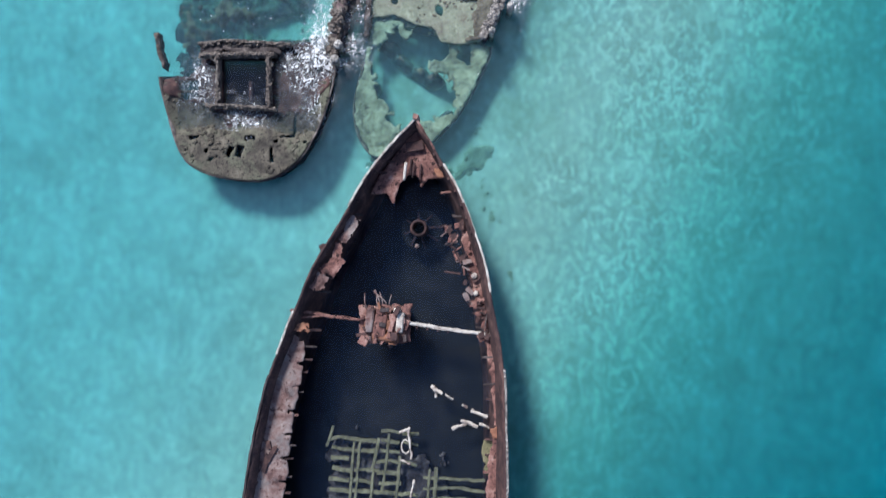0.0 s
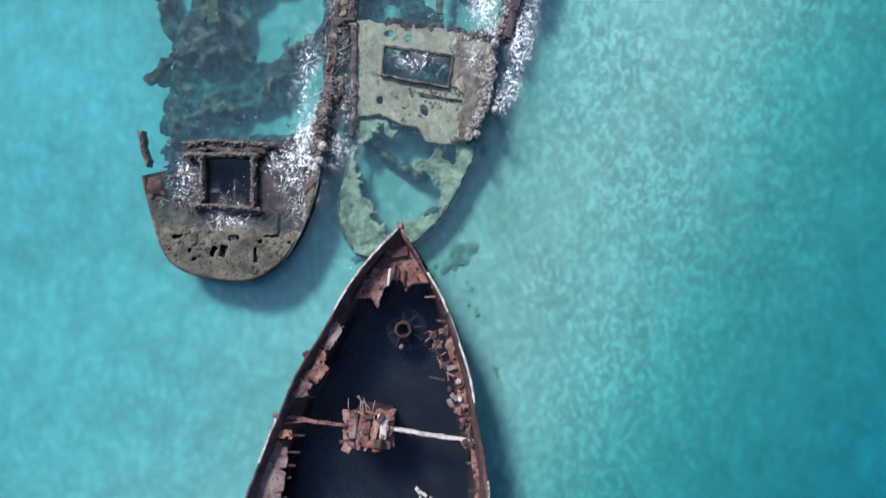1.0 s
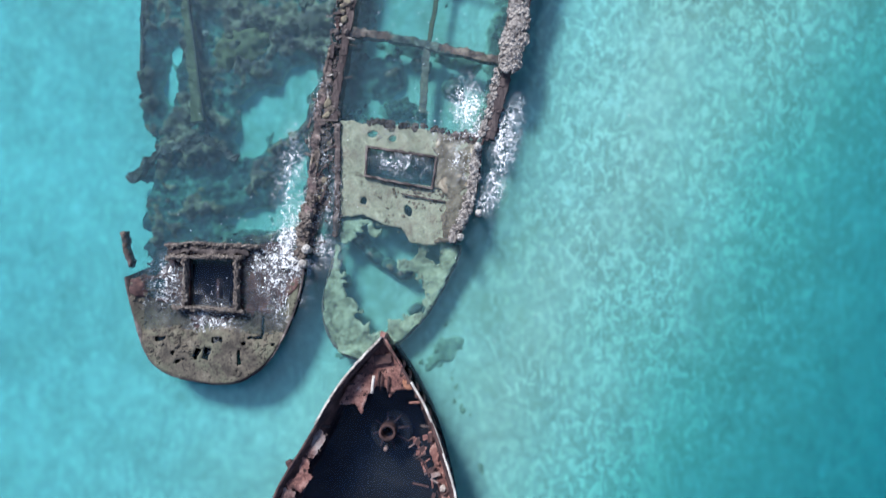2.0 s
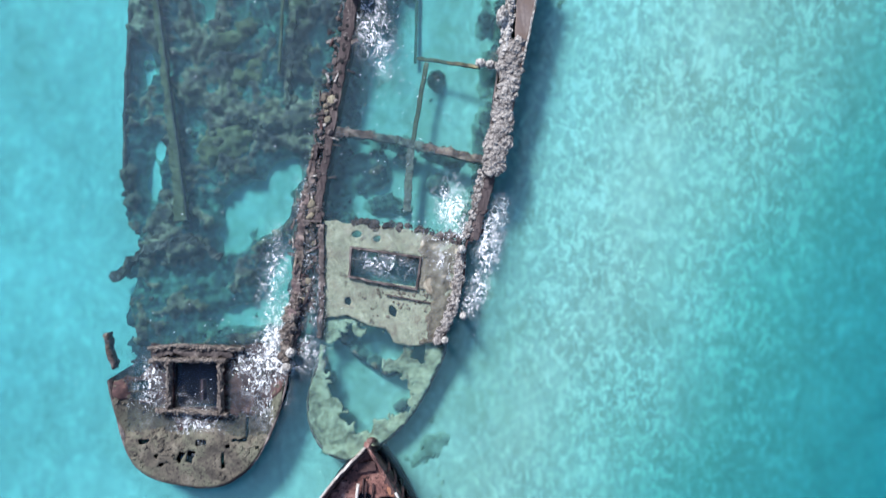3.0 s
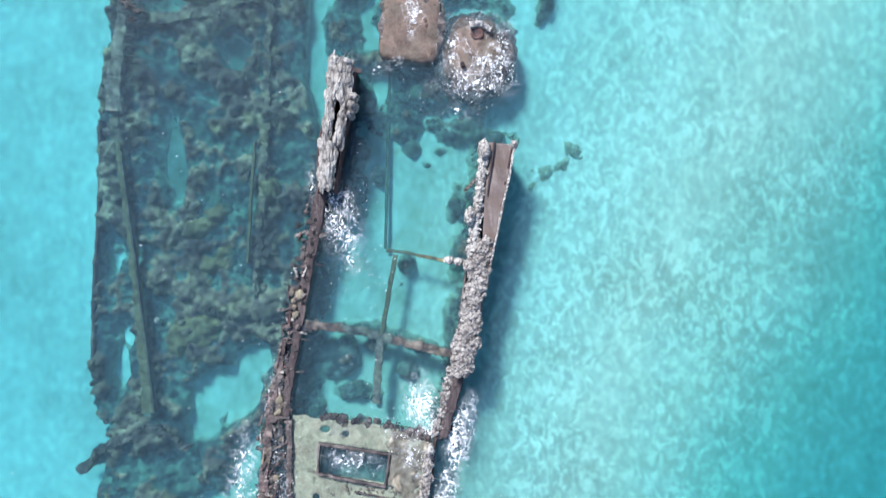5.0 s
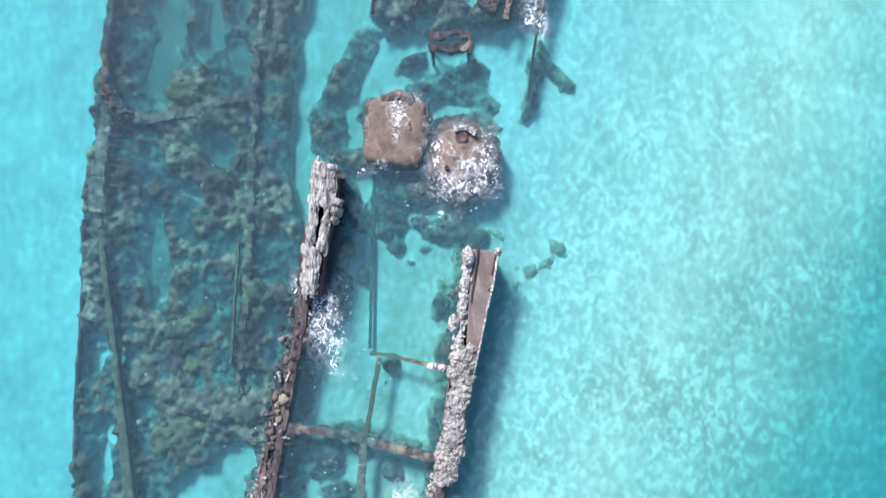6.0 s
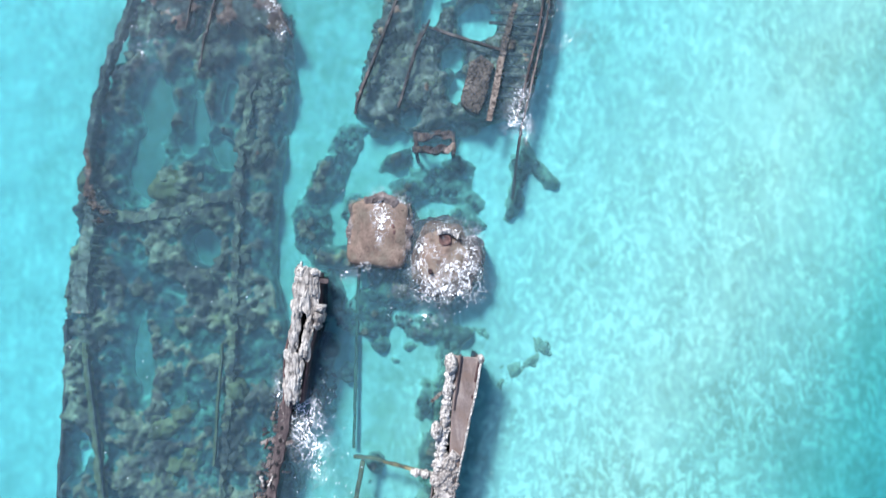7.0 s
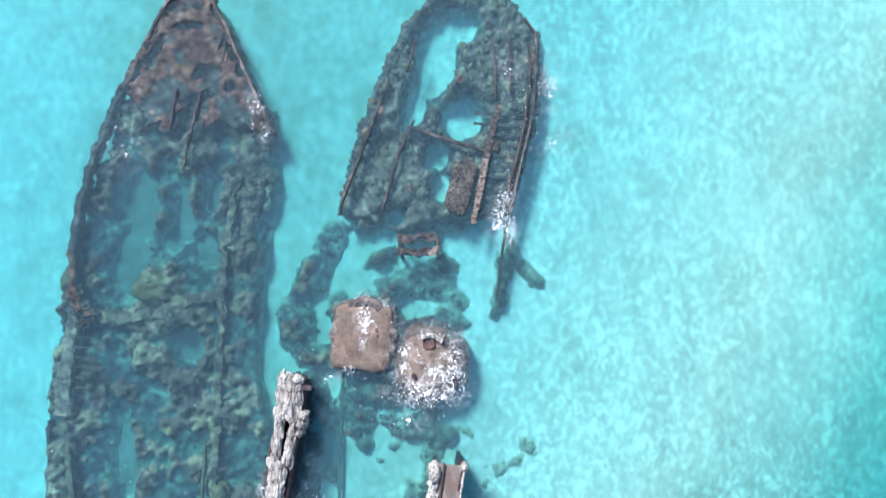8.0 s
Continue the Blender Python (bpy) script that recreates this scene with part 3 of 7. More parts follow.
def mound(name, at, size, material, seed, lump=0.3):
    """A coral mound with knobs of several sizes, sunk a little into its bed."""
    bm = bmesh.new()
    bmesh.ops.create_icosphere(bm, subdivisions=4, radius=1.0)
    for v in bm.verts:
        p = v.co * 1.6 + Vector((seed * 3.1, seed, -seed))
        d = 1 + lump * noise.fractal(p, 0.8, 2.0, 4) + lump * 0.5 * abs(noise.noise(p * 2.6))
        v.co = Vector((v.co.x * size[0] * d + at[0], v.co.y * size[1] * d + at[1], v.co.z * size[2] * d + at[2]))
    me = bpy.data.meshes.new(name)
    bm.to_mesh(me)
    bm.free()
    me.materials.append(material)
    me.polygons.foreach_set("use_smooth", [True] * len(me.polygons))
    return me


def along(path, width, count, size, seed, edge=0.5):
    """Places for lumps over the top and sides of a wall that runs along a path."""
    rng = np.random.RandomState(seed)
    line = smooth_line(path, 0.1)
    out = []
    for _ in range(count):
        t = rng.uniform(0, len(line) - 1.001)
        i = int(t)
        p = line[i] + (line[i + 1] - line[i]) * (t - i)
        way = line[i + 1] - line[i]
        side = np.array([way[1], -way[0]]) / (math.hypot(way[0], way[1]) + 1e-9)
        w = np.interp(t / len(line), np.linspace(0, 1, len(width)), width) if np.ndim(width) else width
        u = rng.uniform(-1, 1)
        out.append((p[0] + side[0] * u * w * edge, p[1] + side[1] * u * w * edge, p[2] - 0.05 - 0.18 * abs(u) ** 3 + rng.uniform(-0.05, 0.03), size[0] * 0.8 + (size[1] * 1.25 - size[0] * 0.8) * rng.uniform() ** 2))
    return out


# ---------------------------------------------------------------- sea floor and sea
def floor_height(x, y):
    off = x - 0.5 * y
    deep = np.clip((off - 7.0) / 16.0, 0, 1)
    deep = deep * deep * (3 - 2 * deep)
    return -1.75 - 3.2 * deep + 0.05 * rough_noise(x * 0.12, y * 0.12, 3, 2)


def stretched(lo, hi, step, far):
    core = np.arange(lo, hi + step / 2, step)
    tail = np.array([4, 10, 25, 60, 150, 400, 1000.0])
    tail = tail[tail < far]
    return np.concatenate([lo - tail[::-1], core, hi + tail])


sx, sy = stretched(-32, 42, 0.4, 2000), stretched(-30, 62, 0.4, 2000)
gx, gy = np.meshgrid(sx, sy)
gi = np.arange(gx.size).reshape(gx.shape)
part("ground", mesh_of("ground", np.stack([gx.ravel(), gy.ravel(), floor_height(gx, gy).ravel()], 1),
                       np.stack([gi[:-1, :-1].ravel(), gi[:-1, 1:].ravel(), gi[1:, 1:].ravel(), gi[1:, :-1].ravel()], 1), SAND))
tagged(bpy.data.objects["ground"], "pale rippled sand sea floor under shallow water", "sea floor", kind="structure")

# the steel bow's sides, seen from above, port and starboard, at the rail
PORT = [(-1.43, 5.78), (-3.30, 3.67), (-4.66, 1.32), (-5.72, -0.44), (-6.85, -3.17), (-7.75, -5.78), (-8.56, -10.09), (-9.15, -15.0), (-9.2, -20.0)]
STARBOARD = [(-1.43, 5.78), (-0.25, 3.90), (0.62, 2.27), (1.42, -0.05), (1.92, -2.37), (2.24, -4.23), (2.36, -6.09), (2.41, -9.85), (2.25, -15.0), (2.0, -20.0)]


def inset(points, amount, tip=0.5):
    """The same side drawn in towards the keel; amount in metres along x, the stem by tip."""
    return [(x + amount * min(1.0, 0.25 + 0.2 * i), y - (tip if i == 0 else tip * 0.4)) for i, (x, y) in enumerate(points)]


hull_line = [tuple(p) for p in smooth_line(inset(PORT, 0.18, 0.2), 0.8)] + [tuple(p) for p in smooth_line(inset(STARBOARD, -0.18, 0.2), 0.8)[::-1]][:-1]
hull_area = inside(hull_line)


def hatch_area(x, y):
    """The flooded hatch of the sunken hull."""
    return np.minimum(1.08 - np.abs(x + 9.31), 1.06 - np.abs(y - 7.85))


SEA_BOX = (-14.0, 6.0, -26.0, 10.0)


def sea_field(x, y):
    box_in = np.minimum(np.minimum(x - SEA_BOX[0], SEA_BOX[1] - x), np.minimum(y - SEA_BOX[2], SEA_BOX[3] - y))
    return np.minimum(np.minimum(-hull_area(x, y), -hatch_area(x, y)), box_in)


def level(z):
    return lambda x, y: np.zeros(np.shape(x)) + z


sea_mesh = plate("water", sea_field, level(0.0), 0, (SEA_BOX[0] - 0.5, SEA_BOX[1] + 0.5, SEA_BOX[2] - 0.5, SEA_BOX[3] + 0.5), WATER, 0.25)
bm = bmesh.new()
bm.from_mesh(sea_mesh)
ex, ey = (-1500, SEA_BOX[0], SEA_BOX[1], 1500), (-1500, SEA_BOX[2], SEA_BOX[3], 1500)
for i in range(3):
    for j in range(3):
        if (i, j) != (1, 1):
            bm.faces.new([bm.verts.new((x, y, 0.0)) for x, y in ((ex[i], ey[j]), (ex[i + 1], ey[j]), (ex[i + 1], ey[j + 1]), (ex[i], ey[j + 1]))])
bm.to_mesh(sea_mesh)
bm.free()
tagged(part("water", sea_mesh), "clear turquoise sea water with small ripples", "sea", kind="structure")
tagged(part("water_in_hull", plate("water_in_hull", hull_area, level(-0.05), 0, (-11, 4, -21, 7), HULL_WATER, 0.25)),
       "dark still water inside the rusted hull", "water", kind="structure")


# darker, less cloudy sheet: the deck's shade on the hatch water is put in
tagged(part("water_in_hatch", plate("water_in_hatch", hatch_area, level(-0.02), 0, (-10.6, -8, 6.5, 9.2), HULL_WATER, 0.2)),
       "hatch water with the deck's shade put into its darker tint", "water", kind="structure")


# the body of the sea, in thin layers from just under the surface to just over the sand
for depth, body_of_water in DEPTHS:
    layer = sea_mesh.copy()
    layer.materials[0] = body_of_water
    for v in layer.vertices:
        v.co.z = depth
    tagged(part("water_layer", layer), "clear blue-green body of the sea over sand", "sea", kind="structure")


# ---------------------------------------------------------------- the rusted steel bow
def steel_bow():
    ship = thing("ship_wreck", (-3, -6, 0), "rusted open steel ship hull full of dark water", "shipwreck")
    port = part("hull_side", shell("hull_side", PORT, inset(PORT, 0.9, 1.2), [2.15, 2.2, 2.25, 2.1, 2.2, 2.2, 2.2], -1.9, 0.09, RUST_DARK, 0.05, 1), ship)
    starboard = part("hull_side", shell("hull_side", STARBOARD, inset(STARBOARD, -0.9, 1.2), [2.15, 2.4, 2.55, 2.8, 3.0, 3.1], -1.9, -0.09, RUST_DARK, 0.05, 2), ship)
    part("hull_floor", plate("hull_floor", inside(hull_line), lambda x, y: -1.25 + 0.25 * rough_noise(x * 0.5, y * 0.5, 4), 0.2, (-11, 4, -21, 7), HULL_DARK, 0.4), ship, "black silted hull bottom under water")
    # pale salt-scaled rails along the upper edge, broken into lengths
    for side, a, b, k, mat in ((PORT, 0.0, 0.17, 1, WHITE_SCALE), (PORT, 0.34, 0.43, 5, WHITE_SCALE), (PORT, 0.45, 1.0, 2, STREAKED),
                               (STARBOARD, 0.0, 0.08, 7, RUST_RED), (STARBOARD, 0.085, 0.30, 3, WHITE_SCALE), (STARBOARD, 0.42, 0.99, 4, OYSTER)):
        line = smooth_line(side, 0.25)
        cut = line[int(a * len(line)):max(int(b * len(line)), int(a * len(line)) + 3)]
        lift = 0.0 if side is PORT else 0.85
        part("rail", bar("rail", [(x, y, 2.24 + lift * max(0.0, min(1.0, (5.5 - y) / 20.0)) + 0.04 * math.sin(i)) for i, (x, y) in enumerate(cut[::2])], 0.085, 0.14, mat, 0.03, 0.08, seed=k), port if side is PORT else starboard, "scaled steel rail along the upper edge")
    part("hull_end", shell("hull_end", [(-9.2, -20.0), (-3.5, -20.6), (2.0, -20.0)], [(-8.3, -20.0), (-3.5, -20.4), (1.1, -20.0)], [2.0, 1.2, 2.6], -1.9, 0.09, RUST_DARK, 0.3, 5), ship, "torn rusted end of the hull")
    part("stem", bar("stem", [(-1.43, 5.72, 2.35), (-1.47, 5.55, 1.0), (-1.5, 5.0, -1.0), (-1.6, 4.4, -1.9)], 0.22, 0.22, RUST_RED, 0.04, seed=8), ship)

    # torn foredeck
    def fore(x, y):
        body = np.minimum(inside([(-1.45, 5.62), (-0.75, 4.5), (-0.12, 3.42), (-1.0, 3.35), (-1.22, 3.0), (-1.4, 3.5), (-1.8, 3.55), (-2.2, 3.1), (-2.45, 2.35), (-2.75, 2.75),
                                  (-3.4, 2.75), (-3.05, 3.5), (-2.2, 4.6)])(x, y), 9)
        return body + 0.09 * rough_noise(x * 3, y * 3, 12)
    part("foredeck", plate("foredeck", fore, lambda x, y: 1.35 + 0.09 * rough_noise(x * 1.3, y * 1.3, 6) + 0.12 * (y - 4), 0.05, (-3.8, 0.2, 2.0, 5.8), RUST_RED, 0.08), ship, "torn red rusted foredeck plate")
    part("foredeck_patch", plate("foredeck_patch", lambda x, y: blob(-0.45, 3.6, 0.30, 0.14, -40)(x, y) + 0.10 * rough_noise(x * 4, y * 4, 3), level(1.42), 0.03, (-1.2, 0.2, 3, 4.4), RUST_ORANGE, 0.06), ship, "bright orange rusted deck corner")
    part("mast_stub", bar("mast_stub", [(-1.86, 4.02, 1.72), (-1.96, 3.28, 1.66)], 0.13, 0.13, WHITE_SCALE, 0.015, 0.1, 0.9), ship, "short white pipe lying on the foredeck")
    for k, (x, y) in enumerate(((-1.66, 3.85), (-1.55, 3.7), (-1.25, 3.62))):
        part("deck_beam", bar("deck_beam", [(x, y + 0.35, 1.5), (x - 0.06, y - 0.3, 1.45)], 0.06, 0.08, RUST_DARK, 0.02, 0.1, seed=k), ship)
    part("anchor_plate", box("anchor_plate", (0.75, 0.4, 0.05), RUST_DARK, (-1.5, 4.72, 1.56), 8, 0.01, 0.03), ship)

    # side decks: torn strips on both sides
    def port_deck(x, y):
        line = smooth_line(PORT, 0.5)
        edge = np.interp(-y, -line[:, 1], line[:, 0])
        width = np.interp(y, [-20, -10, -7.5, -5.5, -4.2, -3.6, -3.2], [1.8, 1.55, 1.40, 1.30, 1.05, 0.75, 0.0])
        bite = 0.16 * rough_noise(x * 1.2, y * 1.6, 21, 4, 0.7) + np.where(np.abs(np.sin(y * 3.1)) > 0.985, -0.3, 0)
        return np.minimum(np.minimum(x - edge - 0.12, edge + width - x + bite), -3.25 - y)
    part("side_deck", plate("side_deck", port_deck, lambda x, y: 1.5 + 0.06 * rough_noise(x * 1.5, y * 0.8, 5), 0.06, (-10, -4, -20, -2.8), RUST_PINK, 0.09), ship, "faded pink-grey rusted side deck with a torn edge")

    def starboard_deck(x, y):
        line = smooth_line(STARBOARD, 0.5)
        edge = np.interp(-y, -line[:, 1], line[:, 0])
        width = np.interp(y, [-20, -10, -7, -4, -2, 0, 1.5, 2.0], [0.95, 0.8, 0.5, 0.52, 0.72, 0.7, 0.55, 0.0])
        bite = 0.26 * rough_noise(x * 1.7, y * 1.7, 33, 4, 0.75)
        return np.minimum(np.minimum(edge - 0.16 - x, x - edge + width + bite), 1.9 - y)
    part("side_deck", plate("side_deck", starboard_deck, lambda x, y: 1.2 + 0.10 * rough_noise(x * 2, y * 1.5, 8), 0.06, (-1, 3, -20, 2.2), RUST_RED, 0.08), ship, "torn red-brown side deck")
    for k, (x, y, rx, ry, t) in enumerate(((-4.20, 1.15, 0.26, 0.62, -32), (-4.75, 0.2, 0.26, 0.42, -25), (-4.95, -0.4, 0.34, 0.44, -30), (-5.5, -1.05, 0.28, 0.40, -30), (-6.2, -2.95, 0.28, 0.22, 0))):
        part("deck_scrap", plate("deck_scrap", lambda x_, y_, q=(x, y, rx, ry, t), k=k: slot(*q)(x_, y_) - 0.04 + 0.26 * rough_noise(x_ * 2.6, y_ * 2.6, k + 40, 5, 0.75), lambda a, b: 1.8 + 0.12 * rough_noise(a * 2, b * 2, 2), 0.03,
                                 (x - 1, x + 1, y - 1, y + 1), (RUST_PINK, RUST_RED, RUST_RED, RUST_PINK, RUST_ORANGE)[k], 0.05, False), ship, "scrap of faded rusted deck plating")
    part("deck_scrap", plate("deck_scrap", lambda x, y: slot(1.95, -7.45, 0.17, 0.24, 12)(x, y) + 0.20 * rough_noise(x * 3, y * 3, 4, 5, 0.75), level(1.32), 0.04, (1, 3, -8.2, -6.8), RUST_ORANGE, 0.06), ship, "orange rusted plate")
    part("deck_scrap", plate("deck_scrap", lambda x, y: slot(1.72, -8.6, 0.22, 0.7, 5)(x, y) + 0.22 * rough_noise(x * 3, y * 3, 5, 5, 0.75), level(0.9), 0.04, (1, 2.6, -9.8, -7.4), ALGAE, 0.07), ship, "olive weeded plate")

    # frames standing along the inside of the plates
    rng = random.Random(4)
    for side, sign, z0 in ((PORT, 1, 2.0), (STARBOARD, -1, 2.2)):
        line = smooth_line(side, 0.62)
        for i in range(3, len(line) - 2):
            x, y = line[i]
            reach = rng.uniform(0.25, 0.6)
            part("hull_rib", bar("hull_rib", [(x + sign * 0.13, y, z0), (x + sign * 0.2, y, 0.6), (x + sign * 0.42, y, -0.9)], 0.09, 0.12, RUST_DARK, 0.02, 0.4, seed=i, sides=6), port if sign > 0 else starboard)
            if rng.random() < 0.6:
                far = np.interp(y, [-10, -4, 0, 2], [1.75, 1.4, 0.9, 0.6]) if sign > 0 else np.interp(y, [-10, -6, -3, 2], [0.95, 0.75, 0.95, 0.75])
                part("deck_bracket", bar("deck_bracket", [(x + sign * 0.12, y, 1.45 if sign > 0 else 1.22), (x + sign * (far - 0.1 + reach * 0.3), y + rng.uniform(-0.1, 0.1), (1.42 if sign > 0 else 1.18) + rng.uniform(-0.1, 0.05))], 0.08, 0.1,
                                         rng.choice([RUST_DARK, RUST_DARK, STREAKED, RUST_RED]), 0.025, 0.12, seed=i, sides=6), port if sign > 0 else starboard)
    # bent scraps on the starboard shelf and a fallen ladder of bars
    for k in range(64):
        y = rng.uniform(-3.4, 1.5)
        x = np.interp(y, [-3.2, 0, 1.3], [1.75, 0.95, 0.55]) - rng.uniform(0.0, 0.75)
        if k % 3:
            part("scrap_plate", box("scrap_plate", (rng.uniform(0.1, 0.42), rng.uniform(0.08, 0.26), 0.03), rng.choice([RUST_RED, RUST_RED, RUST_PINK, STREAKED, RUST_DARK, RUST_DARK, RUST_DARK]), (x, y, 1.26 + rng.uniform(0, 0.15)), rng.uniform(0, 180), 0.006, 0.05, k, 1, rng.uniform(-16, 16)), ship)
        else:
            a, ln = rng.uniform(0, 6.28), rng.uniform(0.25, 0.7)
            part("scrap_bar", bar("scrap_bar", [(x, y, 1.42 + rng.uniform(-0.1, 0.1)), (x + math.cos(a) * ln, y + math.sin(a) * ln, 1.36 + rng.uniform(-0.2, 0.2))], rng.uniform(0.04, 0.09), 0.05,
                                  rng.choice([RUST_RED, STREAKED, RUST_PINK, RUST_DARK, RUST_DARK]), 0.015, 0.07, seed=k, sides=6), ship)
    for k, (x, y, r) in enumerate(((1.05, -0.75, 0.13), (1.12, -1.5, 0.11))):
        part("bollard_cap", lathe("bollard_cap", [(0.0, 0.25), (r * 0.8, 0.24), (r, 0.15), (r, 0)], WHITE_SCALE, (x, y, 1.25), 14, 0.05, k), ship, "pale round bollard head")
    for x, y, ln, t in ((-7.75, -8.75, 0.75, 60), (-7.9, -9.2, 0.8, 75), (-7.65, -8.2, 0.35, 100)):
        a = radians(t)
        part("loose_plate", bar("loose_plate", [(x, y, 1.62), (x + ln * math.cos(a), y + ln * math.sin(a), 1.62)], 0.2, 0.05, RUST_DARK, 0.03, 0.1, 0.2, seed=int(t)), ship, "dark plate lying on the side deck")
    part("fairlead", box("fairlead", (0.3, 0.42, 0.3), RUST_DARK, (-5.28, 0.36, 1.75), 32, 0.05, 0.06), ship)

    # beam across the hull, with the winch in its middle
    part("cross_beam", bar("cross_beam", [(-6.85, -2.30, 1.42), (-5.2, -2.5, 1.45), (-3.8, -2.66, 1.45)], 0.11, 0.26, RUST_RED, 0.05, 0.1, seed=3), ship, "rusted beam across the hull")
    pale_beam = part("cross_beam", bar("cross_beam", [(-1.7, -2.80, 1.45), (0.2, -3.06, 1.43), (1.9, -3.28, 1.40)], 0.13, 0.3, WHITE_SCALE, 0.04, 0.1, seed=6), ship, "pale scaled beam across the hull")
    for k in range(7):
        x = -1.4 + k * 0.45
        part("beam_web", box("beam_web", (0.07, 0.12, 0.22), RUST_RED, (x, -2.98 - 0.13 * (x + 1.4), 1.05), -7, 0.01), pale_beam)
    return under(ship)


def winch():
    w = thing("winch", (-2.75, -2.85, 0), "red-rusted winch block on the cross beam", "winch")
    rng = random.Random(11)
    part("pedestal", box("pedestal", (1.6, 1.2, 2.3), RUST_DARK, (-2.75, -2.85, -1.3), -6, 0.05, 0.08, 1, 3), w)
    part("base_plate", plate("base_plate", lambda x, y: np.minimum(1.12 - np.abs(x + 2.75), 0.80 - np.abs(y + 2.85)) + 0.16 * rough_noise(x * 3, y * 3, 5), lambda x, y: 1.15 + 0.08 * rough_noise(x * 3, y * 3, 7), 0.08, (-4.3, -1.2, -4.1, -1.6), RUST_RED, 0.07), w, "ragged rusted bed plate")
    for dx, wd, mat in ((-0.62, 0.34, RUST_PINK), (-0.18, 0.52, RUST_RED), (0.32, 0.3, RUST_RED), (0.66, 0.3, WHITE_SCALE)):
        part("casing", box("casing", (wd, rng.uniform(0.85, 1.2), rng.uniform(0.4, 0.62)), mat, (-2.75 + dx, -2.85 + rng.uniform(-0.1, 0.2), 1.1), rng.uniform(-9, -2), 0.05, 0.06, dx, 3), w)
    for k in range(22):
        x, y = -2.75 + rng.uniform(-0.95, 0.95), -2.85 + rng.uniform(-0.7, 0.75)
        part("scrap_plate", box("scrap_plate", (rng.uniform(0.1, 0.4), rng.uniform(0.12, 0.5), rng.uniform(0.04, 0.2)), rng.choice([RUST_RED, RUST_RED, RUST_PINK, RUST_DARK, RUST_ORANGE, STREAKED]),
                                (x, y, rng.uniform(1.3, 1.72)), rng.uniform(-30, 20), 0.015, 0.04, k, 1, rng.uniform(-14, 14)), w)
    part("drum", bar("drum", [(-3.25, -3.35, 1.62), (-2.15, -3.45, 1.62)], 0.34, 0.34, RUST_ORANGE, 0.03, 0.1, 1.0, 4, 14), w, "orange rusted rope drum")
    part("drum_cover", bar("drum_cover", [(-2.35, -2.25, 1.66), (-1.85, -2.35, 1.6)], 0.26, 0.26, WHITE_SCALE, 0.02, 0.1, 1.0, 5, 12), w, "pale scaled drum end")
    for k in range(34):
        a, ln = rng.uniform(0, 6.28), rng.uniform(0.15, 0.5)
        side = rng.random() * 6.28
        x, y = -2.75 + 1.05 * math.cos(side) * rng.uniform(0.6, 1.0), -2.85 + 0.85 * math.sin(side) * rng.uniform(0.6, 1.0)
        z = rng.uniform(1.25, 1.7)
        part("fitting", bar("fitting", [(x, y, z), (x + math.cos(a) * ln, y + math.sin(a) * ln, z + rng.uniform(-0.25, 0.12))], rng.uniform(0.06, 0.16), rng.uniform(0.05, 0.14),
                            rng.choice([RUST_RED, RUST_RED, RUST_DARK, RUST_PINK, RUST_ORANGE]), 0.02, 0.1, seed=k, sides=6), w)
    for k in range(6):
        x = -3.6 + rng.uniform(0, 1.2)
        part("bent_pipe", bar("bent_pipe", [(x, -2.2, 1.4), (x + rng.uniform(-0.2, 0.2), -1.9, 1.5), (x + rng.uniform(-0.5, 0.5), -1.55 + rng.uniform(-0.2, 0.2), 1.35)], 0.05, 0.05, RUST_PINK, 0.008, 0.08, 1.0, k, 6), w)
    return under(w)


def capstan():
    c = thing("capstan", (-1.42, 1.25, 0), "round dark iron capstan ring standing in the flooded hull", "capstan")
    part("flange", lathe("flange", [(0.62, -0.5), (0.92, -0.45), (0.95, -0.53), (0.9, -0.65)], HULL_DARK, (-1.3, 1.2, 0), 32, 0.04), c)
    part("tube", lathe("tube", [(0.26, -1.2), (0.26, 0.36), (0.29, 0.40), (0.37, 0.38), (0.38, 0.30), (0.38, -1.2)], RUST_DARK, (-1.42, 1.3, 0), 28, 0.03), c)
    part("bottom", lathe("bottom", [(0.0, -1.0), (0.26, -1.0)], HULL_DARK, (-1.42, 1.3, 0), 20), c)
    for k in range(8):
        a = k * 0.785 + 0.2
        part("spoke", bar("spoke", [(-1.4 + 0.4 * math.cos(a), 1.27 + 0.4 * math.sin(a), -0.3), (-1.32 + 0.85 * math.cos(a), 1.22 + 0.85 * math.sin(a), -0.42)], 0.09, 0.1, RUST_DARK, 0.02, 0.1, seed=k, sides=6), c)
    part("bolt_head", lathe("bolt_head", [(0.0, 0.14), (0.09, 0.12), (0.1, 0.0), (0.1, -0.3)], RUST_PINK, (-1.52, 0.50, 0), 10), c)
    return under(c)


